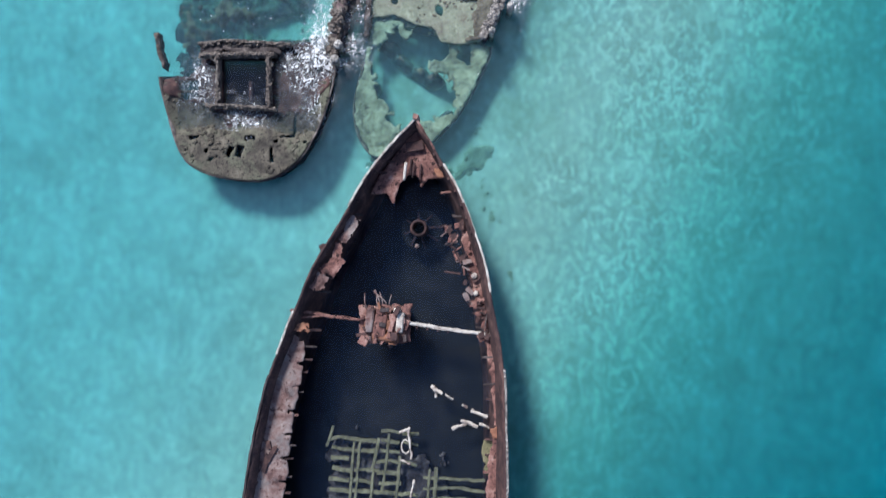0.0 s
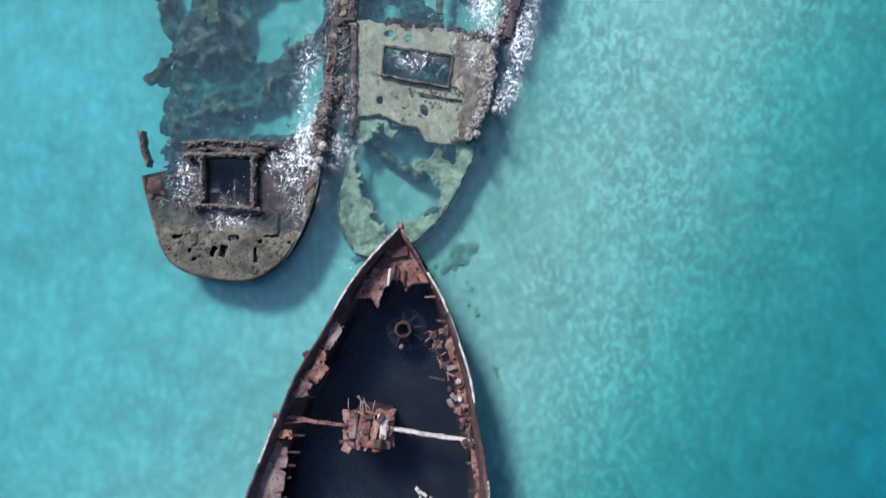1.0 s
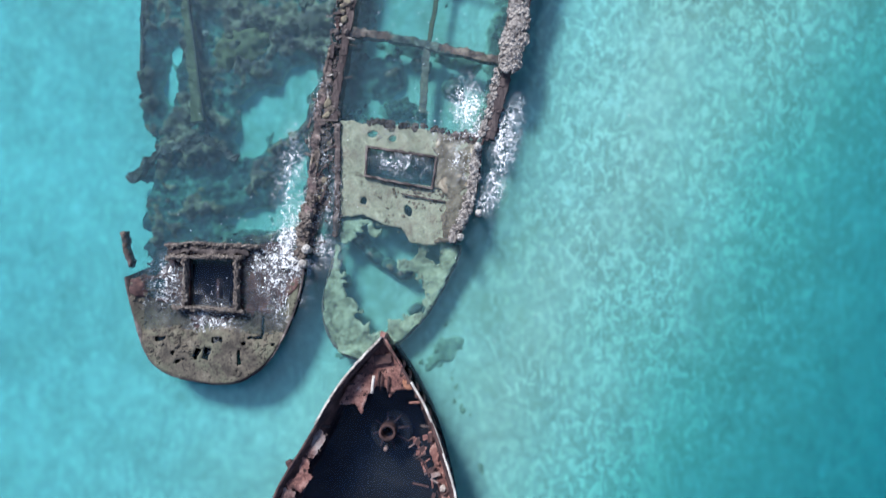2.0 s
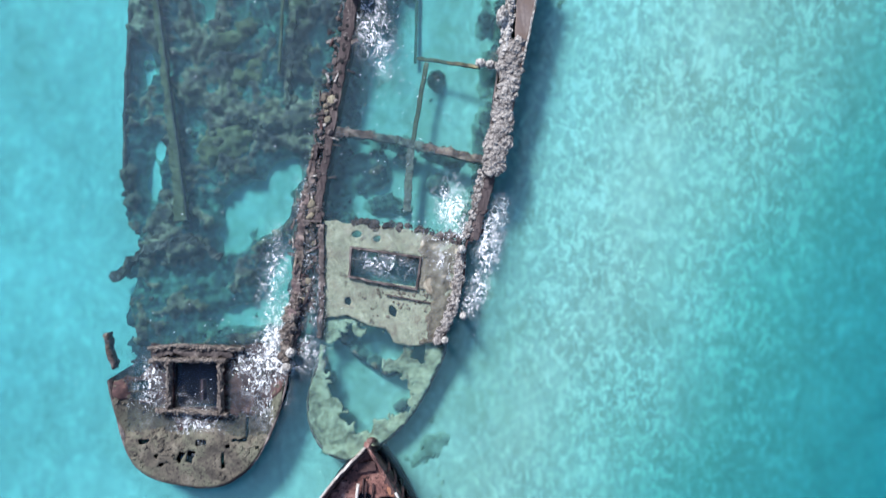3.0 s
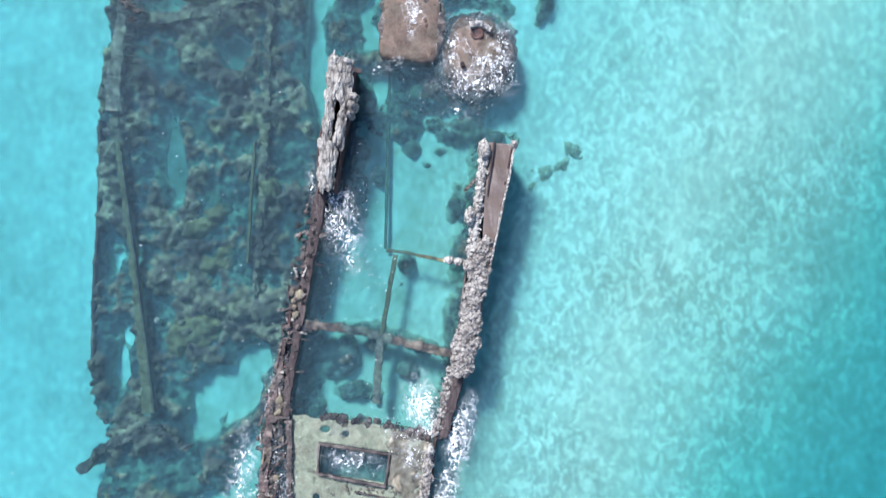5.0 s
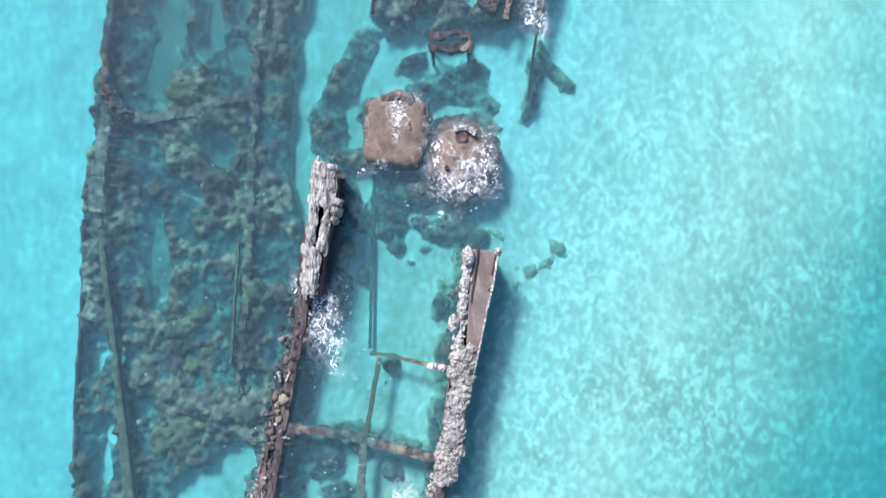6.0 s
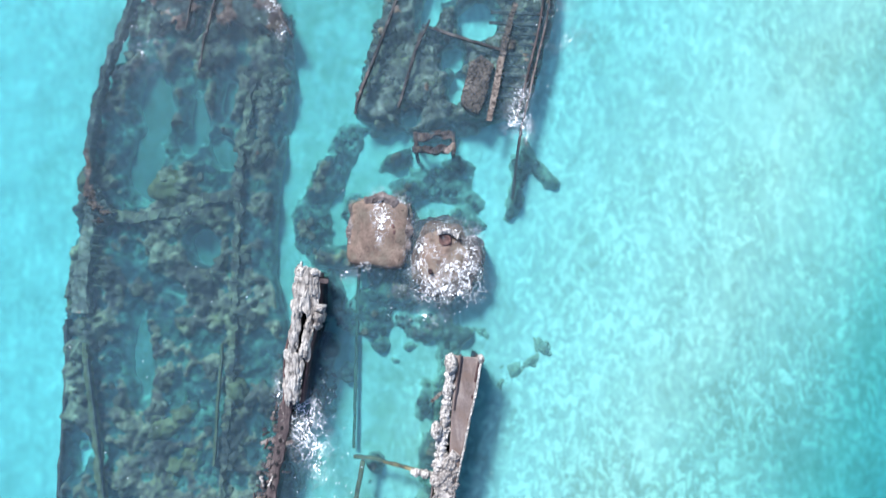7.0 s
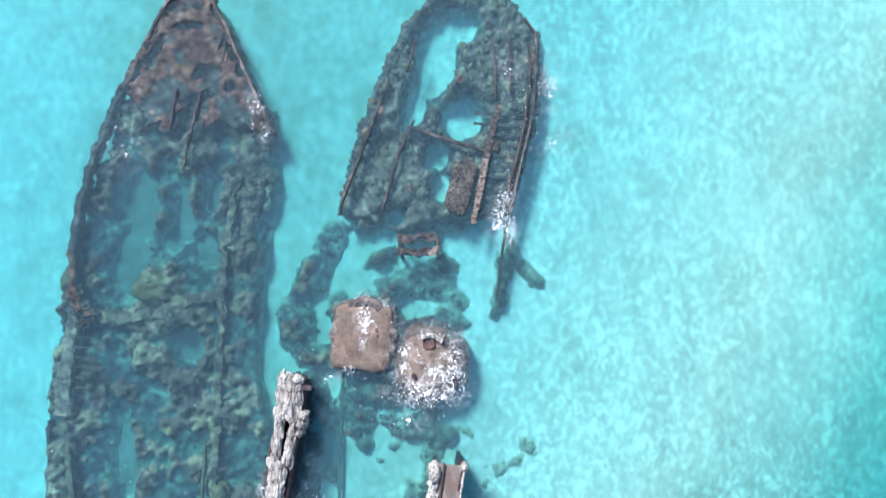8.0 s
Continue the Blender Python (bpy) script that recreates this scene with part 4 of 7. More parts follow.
def hull_grating():
    g = thing("floor_grating", (-3.3, -9.6, -1), "olive weed-covered steel floor frames under water", "floor frames")
    rng = random.Random(23)
    for k in range(10):
        y = -7.75 - k * 0.47
        for x0, x1 in ((-5.4, -4.35), (-4.35, -3.2), (-3.2, -2.2), (-2.2, -1.3)):
            if rng.random() < (0.9 if x0 < -2.5 else 0.55):
                tilt = -0.06 * (x0 + 5.4)
                a, c = x0 - rng.uniform(-0.1, 0.15), x1 + rng.uniform(-0.25, 0.1)
                part("crossbar", bar("crossbar", [(a, y + tilt + rng.uniform(-0.06, 0.06), -0.30), ((a + c) / 2, y + tilt + rng.uniform(-0.07, 0.07), -0.28), (c, y + tilt - 0.06 + rng.uniform(-0.06, 0.06), -0.32)],
                                         rng.uniform(0.10, 0.17), 0.14, ALGAE_PALE, 0.05, 0.1, seed=k + int(x0 * 7), sides=8), g)
    for k, (x, wd, y0, y1) in enumerate(((-4.35, 0.12, -8.4, -12.2), (-4.08, 0.12, -8.4, -12.2), (-5.3, 0.12, -7.7, -8.6), (-3.2, 0.14, -8.2, -9.6), (-3.45, 0.12, -9.7, -12.0), (-2.75, 0.12, -8.0, -10.6), (-2.25, 0.13, -9.0, -12.0))):
        part("bearer", bar("bearer", [(x, y0, -0.22), (x - 0.13, (y0 + y1) / 2, -0.24), (x - 0.3, y1, -0.3)], wd, 0.16, ALGAE_PALE, 0.04, 0.1, seed=k + 20, sides=8), g)
    for k in range(5):
        y = -10.0 - 0.5 * k
        part("crossbar", bar("crossbar", [(-1.2, y, -0.35), (0.2, y + rng.uniform(-0.08, 0.08), -0.38), (1.6, y - 0.1, -0.4)], 0.11, 0.13, ALGAE_PALE, 0.05, 0.1, seed=k + 40, sides=8), g)
    part("bearer", bar("bearer", [(-0.62, -9.5, -0.28), (-0.75, -12.4, -0.34)], 0.17, 0.14, ALGAE_PALE, 0.04, 0.1, seed=61), g)
    part("bearer", bar("bearer", [(-0.92, -9.6, -0.3), (-1.05, -12.4, -0.34)], 0.10, 0.14, ALGAE_PALE, 0.04, 0.1, seed=62), g)
    part("silt_bed", plate("silt_bed", lambda x, y: blob(-2.9, -11.8, 3.2, 3.4)(x, y) + 1.3 * rough_noise(x * 0.9, y * 0.9, 3, 6, 0.68), lambda x, y: -0.85 + 0.1 * rough_noise(x, y, 4), 0.2, (-7.5, 2, -15, -7.4), REEF_RUST, 0.1), g, "dark weeded silt under the frames")
    return under(g)


def crusted_pipes():
    runs = (((-0.85, -5.72, 0.15), (-0.35, -6.05, 0.3)), ((-0.2, -6.05, 0.3), (0.15, -6.28, 0.3)), ((0.55, -6.50, 0.32), (0.80, -6.62, 0.3)), ((0.95, -6.72, 0.32), (1.65, -7.05, 0.4)),
            ((-0.72, -5.75, 0.2), (-0.62, -6.25, 0.0)), ((0.1, -7.60, 0.2), (0.75, -7.25, 0.3)), ((0.5, -7.20, 0.32), (1.25, -7.45, 0.32)), ((1.3, -7.35, 0.25), (1.75, -7.52, 0.3)),
            ((-2.25, -7.75, 0.2), (-1.75, -7.60, 0.25)), ((-1.88, -7.7, 0.2), (-1.72, -9.0, 0.2)), ((-2.2, -9.05, 0.15), (-1.7, -9.15, 0.15)), ((-1.55, -9.9, 0.2), (-1.75, -10.7, 0.2)))
    for k, (a, b) in enumerate(runs):
        ob = part("pipe", bar("pipe", [a, b], 0.15 if k in (0, 3, 5, 6) else 0.09, 0.12, WHITE_SCALE, 0.09, 0.05, 0.8, k, 8, 5), None)
        tagged(ob, "broken white-crusted pipe lying in the flooded hull", "pipe", "broken pipes in the hull")
    ring = smooth_line([(-1.95 + 0.2 * math.cos(a), -8.45 + 0.32 * math.sin(a), 0.1) for a in np.linspace(0.6, 5.9, 10)], 0.1)
    tagged(part("hoop", bar("hoop", [tuple(p) for p in ring[::2]], 0.07, 0.07, WHITE_SCALE, 0.015, 0.08, 1.0, 3, 8)), "bent white hoop in the flooded hull", "hoop")


steel_bow(), winch(), capstan(), hull_grating(), crusted_pipes()


# ---------------------------------------------------------------- the sunken hull by the shore side
STERN = [(-5.30, 9.2), (-5.25, 8.37), (-5.56, 6.87), (-6.17, 5.37), (-6.92, 4.24), (-7.92, 3.55), (-8.93, 3.39), (-10.19, 3.53), (-11.46, 3.95), (-12.24, 4.82), (-12.90, 6.82), (-13.17, 8.08)]


def sunken_hull():
    h = thing("sunken_hull", (-8.5, 12, 0), "sunken iron hull with a weathered stern deck awash", "shipwreck")
    stern = [tuple(p) for p in smooth_line(STERN, 0.4)]
    area = inside(stern + [(-12.5, 8.3), (-12.0, 8.2), (-11.4, 8.7), (-11.4, 9.6), (-6.6, 9.6)])

    def deck(x, y):
        f = area(x, y) + np.where(y > 7.2, 0.25, 0.0) * rough_noise(x * 1.4, y * 1.4, 14)
        f = np.minimum(f, np.maximum(np.abs(x + 9.31) - 1.04, np.abs(y - 7.85) - 1.02))
        for cx, cy, rx, ry, t in ((-11.95, 7.75, 0.42, 0.2, 0), (-11.9, 7.3, 0.36, 0.16, 0), (-9.95, 4.72, 0.13, 0.24, -25), (-9.50, 4.70, 0.17, 0.27, -20), (-11.6, 5.35, 0.25, 0.1, 5),
                                  (-9.05, 5.32, 0.26, 0.12, 0), (-8.05, 4.55, 0.08, 0.34, 5), (-10.7, 4.4, 0.24, 0.07, 30), (-6.55, 5.1, 0.09, 0.09, 0), (-11.0, 4.75, 0.09, 0.12, -30), (-7.85, 5.15, 0.12, 0.07, 10), (-7.1, 5.9, 0.06, 0.45, 0), (-7.4, 5.4, 0.32, 0.05, 0)):
            f = np.minimum(f, -slot(cx, cy, rx, ry, t)(x, y) + 0.09 * rough_noise(x * 5, y * 5, 2, 4, 0.75))
        return f

    def deck_top(x, y):
        rise = np.clip((6.1 - y + 0.5 * rough_noise(x * 0.9, y * 0.9, 18)) / 0.9, 0, 1)
        side = np.clip((np.abs(x + 9.2) - 3.0) / 0.6, 0, 1) * np.clip((8.3 - y) / 0.8, 0, 1)
        return -0.16 + 0.44 * np.maximum(rise, side * 0.9) + 0.07 * rough_noise(x * 1.1, y * 1.1, 15) + 0.03 * rough_noise(x * 5, y * 5, 16)
    part("stern_deck", plate("stern_deck", deck, deck_top, 0.09, (-13.6, -4.9, 3.0, 9.9), DECK_OLIVE, 0.09), h, "weathered olive-grey stern deck plating with holes")
    part("stern_plating", shell("stern_plating", STERN, [(x * 0.88 - 1.1, y * 0.9 + 1.4) for x, y in STERN], 0.22, -1.9, 0.08, REEF_RUST, 0.04, 9), h)
    # near-black floor: the shade under the deck is put into its colour
    part("sunken_well", plate("sunken_well", lambda x, y, well=inside([(x * 0.96 - 0.35, y * 0.97 + 0.3) for x, y in STERN] + [(-12.4, 9.2), (-9.5, 9.9), (-5.6, 9.7)]): well(x, y) + np.clip(y - 7.5, 0, 1) * 0.8 * rough_noise(x * 0.9, y * 0.9, 27, 5, 0.7), level(-1.3), 0.1, (-13.4, -5, 3.2, 10.6), HULL_DARK, 0.15), h, "hold floor under the stern deck, its shade painted black")
    tagged(part("deck_growth", plate("deck_growth", lambda x, y: np.minimum(deck(x, y) - 0.02, y - 5.6 - 0.5 * np.abs(x + 9.2) + 0.9 * rough_noise(x * 0.9, y * 0.9, 19, 5, 0.65)),
                                     lambda x, y: deck_top(x, y) + 0.05 + 0.08 * rough_noise(x * 2.5, y * 2.5, 20), 0.06, (-13.6, -4.9, 3.0, 9.9), RUST_DARK, 0.1), h), "dark weed on the sunken part of the deck")
    crumbs = np.random.RandomState(8)
    cx, cy = crumbs.uniform(-13, -5.3, 2400), crumbs.uniform(3.4, 9.0, 2400)
    lying = (deck(cx, cy) > 0.08) & (rough_noise(cx * 0.9, cy * 0.9, 22, 3) > -0.1)
    cx, cy = cx[lying][:520], cy[lying][:520]
    tagged(part("deck_crust", lumps("deck_crust", list(zip(cx, cy, deck_top(cx, cy), 0.03 + 0.1 * crumbs.uniform(0, 1, len(cx)) ** 2)), DECK_OLIVE, 12), child(h, "stern_deck")), kind="stuff")
    # hatch coaming
    part("coaming", bar("coaming", [(-11.25, 8.98, 0.55), (-9.6, 9.02, 0.58), (-7.85, 8.98, 0.55)], 0.14, 0.6, OYSTER_BROWN, 0.05, 0.08, seed=1), h, "crusted hatch coaming")
    part("coaming", bar("coaming", [(-11.35, 9.50, 0.45), (-9.6, 9.62, 0.5), (-7.2, 9.45, 0.4)], 0.13, 0.5, OYSTER_BROWN, 0.06, 0.08, seed=2), h)
    part("coaming", bar("coaming", [(-11.0, 6.73, 0.42), (-9.4, 6.72, 0.45), (-7.85, 6.58, 0.42)], 0.12, 0.5, OYSTER_BROWN, 0.04, 0.08, seed=3), h)
    part("coaming", bar("coaming", [(-10.45, 8.9, 0.52), (-10.47, 6.75, 0.42)], 0.11, 0.5, OYSTER_BROWN, 0.03, 0.08, seed=4), h)
    part("coaming", bar("coaming", [(-8.16, 8.95, 0.52), (-8.15, 6.65, 0.42)], 0.11, 0.5, OYSTER_BROWN, 0.04, 0.08, seed=5), h)
    part("coaming_web", plate("coaming_web", lambda x, y: np.minimum(np.minimum(x + 11.1, -7.6 - x), 0.2 - np.abs(y - 9.27)) - 0.03 + 0.36 * rough_noise(x * 2.2, y * 2.2, 8, 5, 0.7), lambda x, y: 0.3 + 0.08 * rough_noise(x * 3, y * 3, 4), 0.1, (-11.4, -7.4, 8.8, 9.8), REEF_RUST, 0.08), h)
    part("hatch_post", bar("hatch_post", [(-9.25, 8.0, -0.35), (-9.2, 7.1, -0.25)], 0.14, 0.5, RUST_DARK, 0.03, seed=6), h)
    # bow deck at the far end
    bow = inside([(-9.2, 44.2), (-8.1, 46.6), (-7.35, 48.0), (-6.5, 48.6), (-5.4, 48.0), (-4.3, 45.6), (-3.05, 42.9), (-2.6, 41.6), (-3.5, 41.7), (-4.6, 42.3), (-5.6, 42.0), (-6.5, 42.5), (-7.4, 41.9), (-8.4, 42.2), (-9.6, 42.6)])

    def bow_deck(x, y):
        f = bow(x, y) - 0.1 + 0.9 * rough_noise(x * 1.1, y * 1.1, 31, 5, 0.65)
        for q in ((-6.4, 46.75, 0.85, 0.22, 0), (-6.2, 47.7, 0.45, 0.2, 0), (-5.9, 44.6, 0.5, 0.28, 40), (-8.0, 45.6, 0.25, 0.9, -25), (-4.5, 43.9, 0.3, 0.3, 0), (-6.1, 43.4, 0.8, 0.25, 15)):
            f = np.minimum(f, -blob(*q)(x, y) + 0.15 * rough_noise(x * 3, y * 3, 3))
        return f
    part("bow_deck", plate("bow_deck", bow_deck, lambda x, y: -0.24 + 0.24 * rough_noise(x * 1.3, y * 1.3, 32) + 0.09 * rough_noise(x * 4, y * 4, 6) + 0.12 * np.clip((y - 44) / 4, 0, 1), 0.35, (-10, -2, 41, 49), REEF_DULL, 0.08), h, "collapsed rust-brown bow deck")
    for k, (a, b) in enumerate((((-6.95, 43.8), (-7.3, 41.9)), ((-5.85, 43.6), (-6.35, 41.6)), ((-6.35, 41.7), (-6.65, 40.0)), ((-4.9, 46.3), (-5.4, 44.9)), ((-4.75, 46.0), (-5.0, 44.4)), ((-4.55, 45.6), (-4.75, 44.6)))):
        part("deck_beam", bar("deck_beam", [(*a, -0.02), (*b, -0.15)], 0.09, 0.12, REEF_RUST, 0.03, 0.12, seed=k), h)
    part("bow_rail", bar("bow_rail", [(-2.45, 41.6, -0.12), (-3.05, 42.95, 0.02), (-4.1, 45.2, 0.1), (-5.2, 47.6, 0.14), (-6.4, 48.55, 0.14), (-7.4, 47.9, 0.08), (-8.1, 46.8, -0.08), (-9.0, 45.2, -0.2)], 0.13, 0.5, REEF_RUST, 0.06, 0.12, seed=8), h, "rusted bow edge")
    # port side: fallen plate, top strake and upper wall
    part("side_strake", bar("side_strake", [(-9.0, 45.2, -0.15), (-10.0, 43.2, -0.25), (-10.75, 41.2, -0.3), (-11.5, 38.7, -0.3), (-11.75, 36.5, -0.25), (-11.7, 34.2, -0.1)], 0.3, 0.6, REEF_DULL, 0.14, 0.1, seed=9), h)
    part("side_plating", shell("side_plating", [(-12.75, 14.9), (-13.02, 17.5), (-13.0, 20.5), (-12.85, 24.2), (-12.75, 28.6)], [(-12.6, 14.9), (-12.9, 17.5), (-12.9, 20.5), (-12.75, 24.2), (-12.65, 28.6)], [-1.0, -0.8, -0.75, -0.8, -0.7], -1.9, 0.12, REEF_DULL, 0.16, 70), h, "weeded sunken side plate")
    part("side_wall", bar("side_wall", [(-11.5, 34.3, -0.34), (-11.75, 32.5, -0.3), (-11.92, 30.8, -0.27), (-12.0, 28.9, -0.24)], [0.5, 0.6, 0.7, 0.85], 1.3, REEF_BROWN, 0.12, 0.1, seed=10), h, "olive crusted top of the side wall")
    for k, (x, y, rx, ry) in enumerate(((-11.3, 33.75, 0.45, 0.35), (-10.85, 33.45, 0.4, 0.2), (-11.15, 33.05, 0.3, 0.22), (-11.55, 34.3, 0.3, 0.4))):
        part("side_knee", mound("side_knee", (x, y, -0.5), (rx, ry, 0.35), OYSTER_BROWN, k + 20, 0.45), h, "crusted knee on the side wall")
    for k in range(7):
        y = 32.9 - k * 0.46
        part("frame_stub", bar("frame_stub", [(-11.45, y, -0.36), (-10.85 - 0.07 * (k % 3), y - 0.05, -0.42)], 0.07, 0.1, DECK_OLIVE, 0.02, 0.1, seed=k, sides=6), h)
    part("fallen_side", bar("fallen_side", [(-12.05, 28.7, -0.55), (-11.75, 26.8, -0.5), (-11.3, 23.4, -0.45), (-10.85, 20.0, -0.42), (-10.25, 15.2, -0.40)], [0.3, 0.25, 0.3, 0.42, 0.6], 0.4, ALGAE, 0.10, 0.12, seed=11), h, "olive weeded fallen side beam")
    part("fallen_edge", bar("fallen_edge", [(-11.65, 26.8, -0.4), (-11.12, 23.4, -0.36), (-10.62, 20.0, -0.32), (-9.95, 15.2, -0.30)], 0.08, 0.2, REEF_RUST, 0.02, 0.12, seed=12), h)
    part("stern_fin", plate("stern_fin", lambda x, y: inside([(-13.55, 10.1), (-13.36, 10.15), (-13.27, 9.4), (-13.02, 8.8), (-13.12, 8.5), (-13.42, 9.3)])(x, y) + 0.05 * rough_noise(x * 4, y * 4, 3), lambda x, y: 0.02 + 0.14 * rough_noise(x * 3, y * 3, 3), 0.5, (-14, -12.4, 8.2, 10.4), REEF_DULL, 0.06), h, "broken side plate standing out of the water")
    # starboard side: rusted plates and frames awash
    part("side_plate", bar("side_plate", [(-5.35, 9.3, 0.1), (-4.86, 11.6, 0.12), (-4.78, 14.0, 0.10), (-4.42, 16.4, 0.06), (-3.95, 18.4, 0.04)], [0.35, 0.4, 0.4, 0.34, 0.25], 0.9, REEF_DULL, 0.14, 0.1, seed=13), h, "rust-brown side plate awash")
    part("crusted_top", bar("crusted_top", [(-5.32, 9.0, 0.45), (-5.1, 10.4, 0.5), (-4.85, 11.75, 0.4)], [0.22, 0.28, 0.4], 0.7, REEF_DULL, 0.14, 0.08, seed=14, bumps=4), h, "oyster-crusted side top")
    for k, (path, wd, count) in enumerate((([(-11.25, 8.98, 0.55), (-7.85, 8.98, 0.55)], 0.2, 150), ([(-11.35, 9.50, 0.45), (-7.2, 9.45, 0.4)], 0.18, 150), ([(-11.0, 6.73, 0.42), (-7.85, 6.58, 0.42)], 0.17, 110),
                                           ([(-10.45, 8.9, 0.52), (-10.47, 6.75, 0.42)], 0.15, 70), ([(-8.16, 8.95, 0.52), (-8.15, 6.65, 0.42)], 0.15, 70), ([(-5.32, 9.0, 0.55), (-5.1, 10.4, 0.6), (-4.85, 11.75, 0.4)], 0.45, 90),
                                           ([(-5.3, 9.3, 0.12), (-4.86, 11.6, 0.15), (-4.78, 14.0, 0.12), (-4.42, 16.4, 0.1), (-3.95, 18.4, 0.06)], 0.5, 190), ([(-11.5, 34.3, -0.36), (-11.75, 32.5, -0.32), (-12.0, 28.9, -0.27)], 0.6, 110))):
        tagged(part("oyster_crust", lumps("oyster_crust", along(path, wd, count, (0.06, 0.17) if k == 5 else (0.03, 0.085), 300 + k), (REEF_RUST, DECK_OLIVE)[k - 6] if k > 5 else OYSTER_BROWN, k), child(h, *(("coaming", 0), ("coaming", 1), ("coaming", 2), ("coaming", 3), ("coaming", 4), ("crusted_top", 0), ("side_plate", 0), ("side_wall", 0))[k])), kind="stuff")
    rng = random.Random(31)
    seam = []
    for _ in range(300):
        y = rng.uniform(9.2, 24.5)
        x = float(np.interp(y, [9, 12, 15, 19, 22, 25], [-5.1, -4.6, -4.4, -3.7, -3.1, -2.5])) + rng.gauss(0, 0.24)
        seam.append((x, y, rng.uniform(-0.22, 0.1), rng.uniform(0.04, 0.15)))
    tagged(part("rust_crust", lumps("rust_crust", seam, REEF_RUST, 9), h), "rust-brown lumps along the side", kind="stuff")
    for k, (x, y) in enumerate(((-5.15, 8.7), (-5.0, 9.35))):
        part("mooring_bitt", lathe("mooring_bitt", [(0.0, 0.75), (0.17, 0.72), (0.22, 0.6), (0.16, 0.45), (0.17, -0.5)], OYSTER_PALE, (x, y, 0), 14, 0.12, k), h, "pale crusted mooring bitt")
    for k in range(16):
        y = 11.9 + k * 0.82
        x = np.interp(y, [9, 14, 19, 25], [-5.3, -4.75, -3.75, -2.4]) - 0.25
        part("side_frame", bar("side_frame", [(x - rng.uniform(-0.05, 0.45), y + rng.uniform(-0.2, 0.2), -0.28), (x + 0.35, y, 0.02)], rng.uniform(0.07, 0.16), 0.12, REEF_RUST, 0.05, 0.1, seed=k, sides=6), h)
    part("keelson", bar("keelson", [(-4.2, 40.5, -0.5), (-4.7, 37.0, -0.5), (-4.95, 32.0, -0.6), (-5.15, 26.0, -0.5), (-5.35, 22.5, -0.45), (-5.6, 20.5, -0.55)], [0.22, 0.36, 0.26, 0.4, 0.3, 0.2], 0.5, REEF, 0.2, 0.1, seed=15), h, "weeded longitudinal girder")
    part("keelson", bar("keelson", [(-5.55, 27.5, -0.5), (-5.85, 22.0, -0.5)], 0.12, 0.2, ALGAE, 0.04, 0.14, seed=16), h)
    part("bulkhead", bar("bulkhead", [(-11.0, 33.2, -0.6), (-8.6, 33.4, -0.35), (-6.2, 34.1, -0.55), (-4.8, 34.4, -0.6)], 0.55, 0.8, REEF, 0.2, 0.15, seed=17), h)
    part("cross_piece", bar("cross_piece", [(-13.6, 12.6, -0.6), (-12.3, 13.6, -0.5), (-10.4, 14.4, -0.55), (-8.6, 13.4, -0.65)], 0.32, 0.3, REEF_DULL, 0.26, 0.1, seed=18), h)
    def silt(outline, seed, bounds):
        def f(x, y):
            return outline(x, y) + 0.75 * rough_noise(x * 1.4, y * 1.4, seed, 5, 0.7)

        def top(x, y):
            return -1.15 + 0.55 * np.clip(f(x, y) / 0.6, 0, 1) + 0.16 * rough_noise(x * 1.6, y * 1.6, seed + 3, 5, 0.65)
        return part("silt_plate", plate("silt_plate", f, top, 0.15, bounds, SLAB, 0.09), h, "pale olive silted plate")
    silt(inside([(-8.9, 24.0), (-7.1, 25.2), (-6.9, 24.0), (-7.7, 22.9), (-9.6, 22.4), (-9.9, 23.0)]), 41, (-11, -6, 21.5, 26))
    silt(inside([(-8.6, 22.2), (-7.5, 22.4), (-6.6, 22.9), (-6.75, 21.6), (-7.7, 20.9), (-8.5, 21.2)]), 42, (-10, -5.5, 20, 24))
    silt(blob(-8.3, 18.8, 1.9, 1.0, 25), 43, (-11, -5, 17, 21))
    # torn frames and plates jammed between the two hulls
    for k in range(90):
        y = rng.uniform(9.4, 24.8)
        x = float(np.interp(y, [9, 12, 15, 19, 22, 25], [-4.9, -4.5, -4.3, -3.75, -3.15, -2.5])) + rng.gauss(0, 0.3)
        a, ln = rng.choice([1.4, 1.5, 1.35, 0.1, -0.2]) + rng.uniform(-0.35, 0.35), rng.uniform(0.2, 0.75)
        z = rng.uniform(-0.15, 0.22)
        part("torn_frame", bar("torn_frame", [(x, y, z), (x + ln * math.cos(a), y + ln * math.sin(a), z + rng.uniform(-0.15, 0.1))], rng.uniform(0.05, 0.16), rng.uniform(0.05, 0.14),
                               rng.choice([RUST_DARK, REEF_RUST, REEF_DULL, OYSTER_BROWN, OYSTER, STREAKED]), 0.05, 0.08, seed=k, sides=7), h)
    return under(h)


sunken_hull()
tagged(part("brain_coral", mound("brain_coral", (-8.1, 34.65, -1.0), (0.98, 0.8, 0.62), SLAB, 3)), "pale olive coral mound in the sunken hull", "coral")
# stands for a small white thing of unknown kind
tagged(part("float", lathe("float", [(0.0, 0.16), (0.1, 0.13), (0.15, 0.0), (0.1, -0.13), (0.0, -0.16)], WHITE_SCALE, (-10.05, 19.35, -0.75), 14, 0.1, 2)), "small round white lump lying in the sunken hull", "float")
tagged(part("brain_coral", mound("brain_coral", (-4.95, 25.3, -0.9), (0.5, 0.55, 0.5), SLAB, 6)), "pale yellowish coral mound in the sunken hull", "coral")
tagged(part("coral_head", mound("coral_head", (-12.05, 34.9, -0.9), (0.38, 0.55, 0.5), ALGAE, 8)), "round olive coral head beside the hull", "coral")


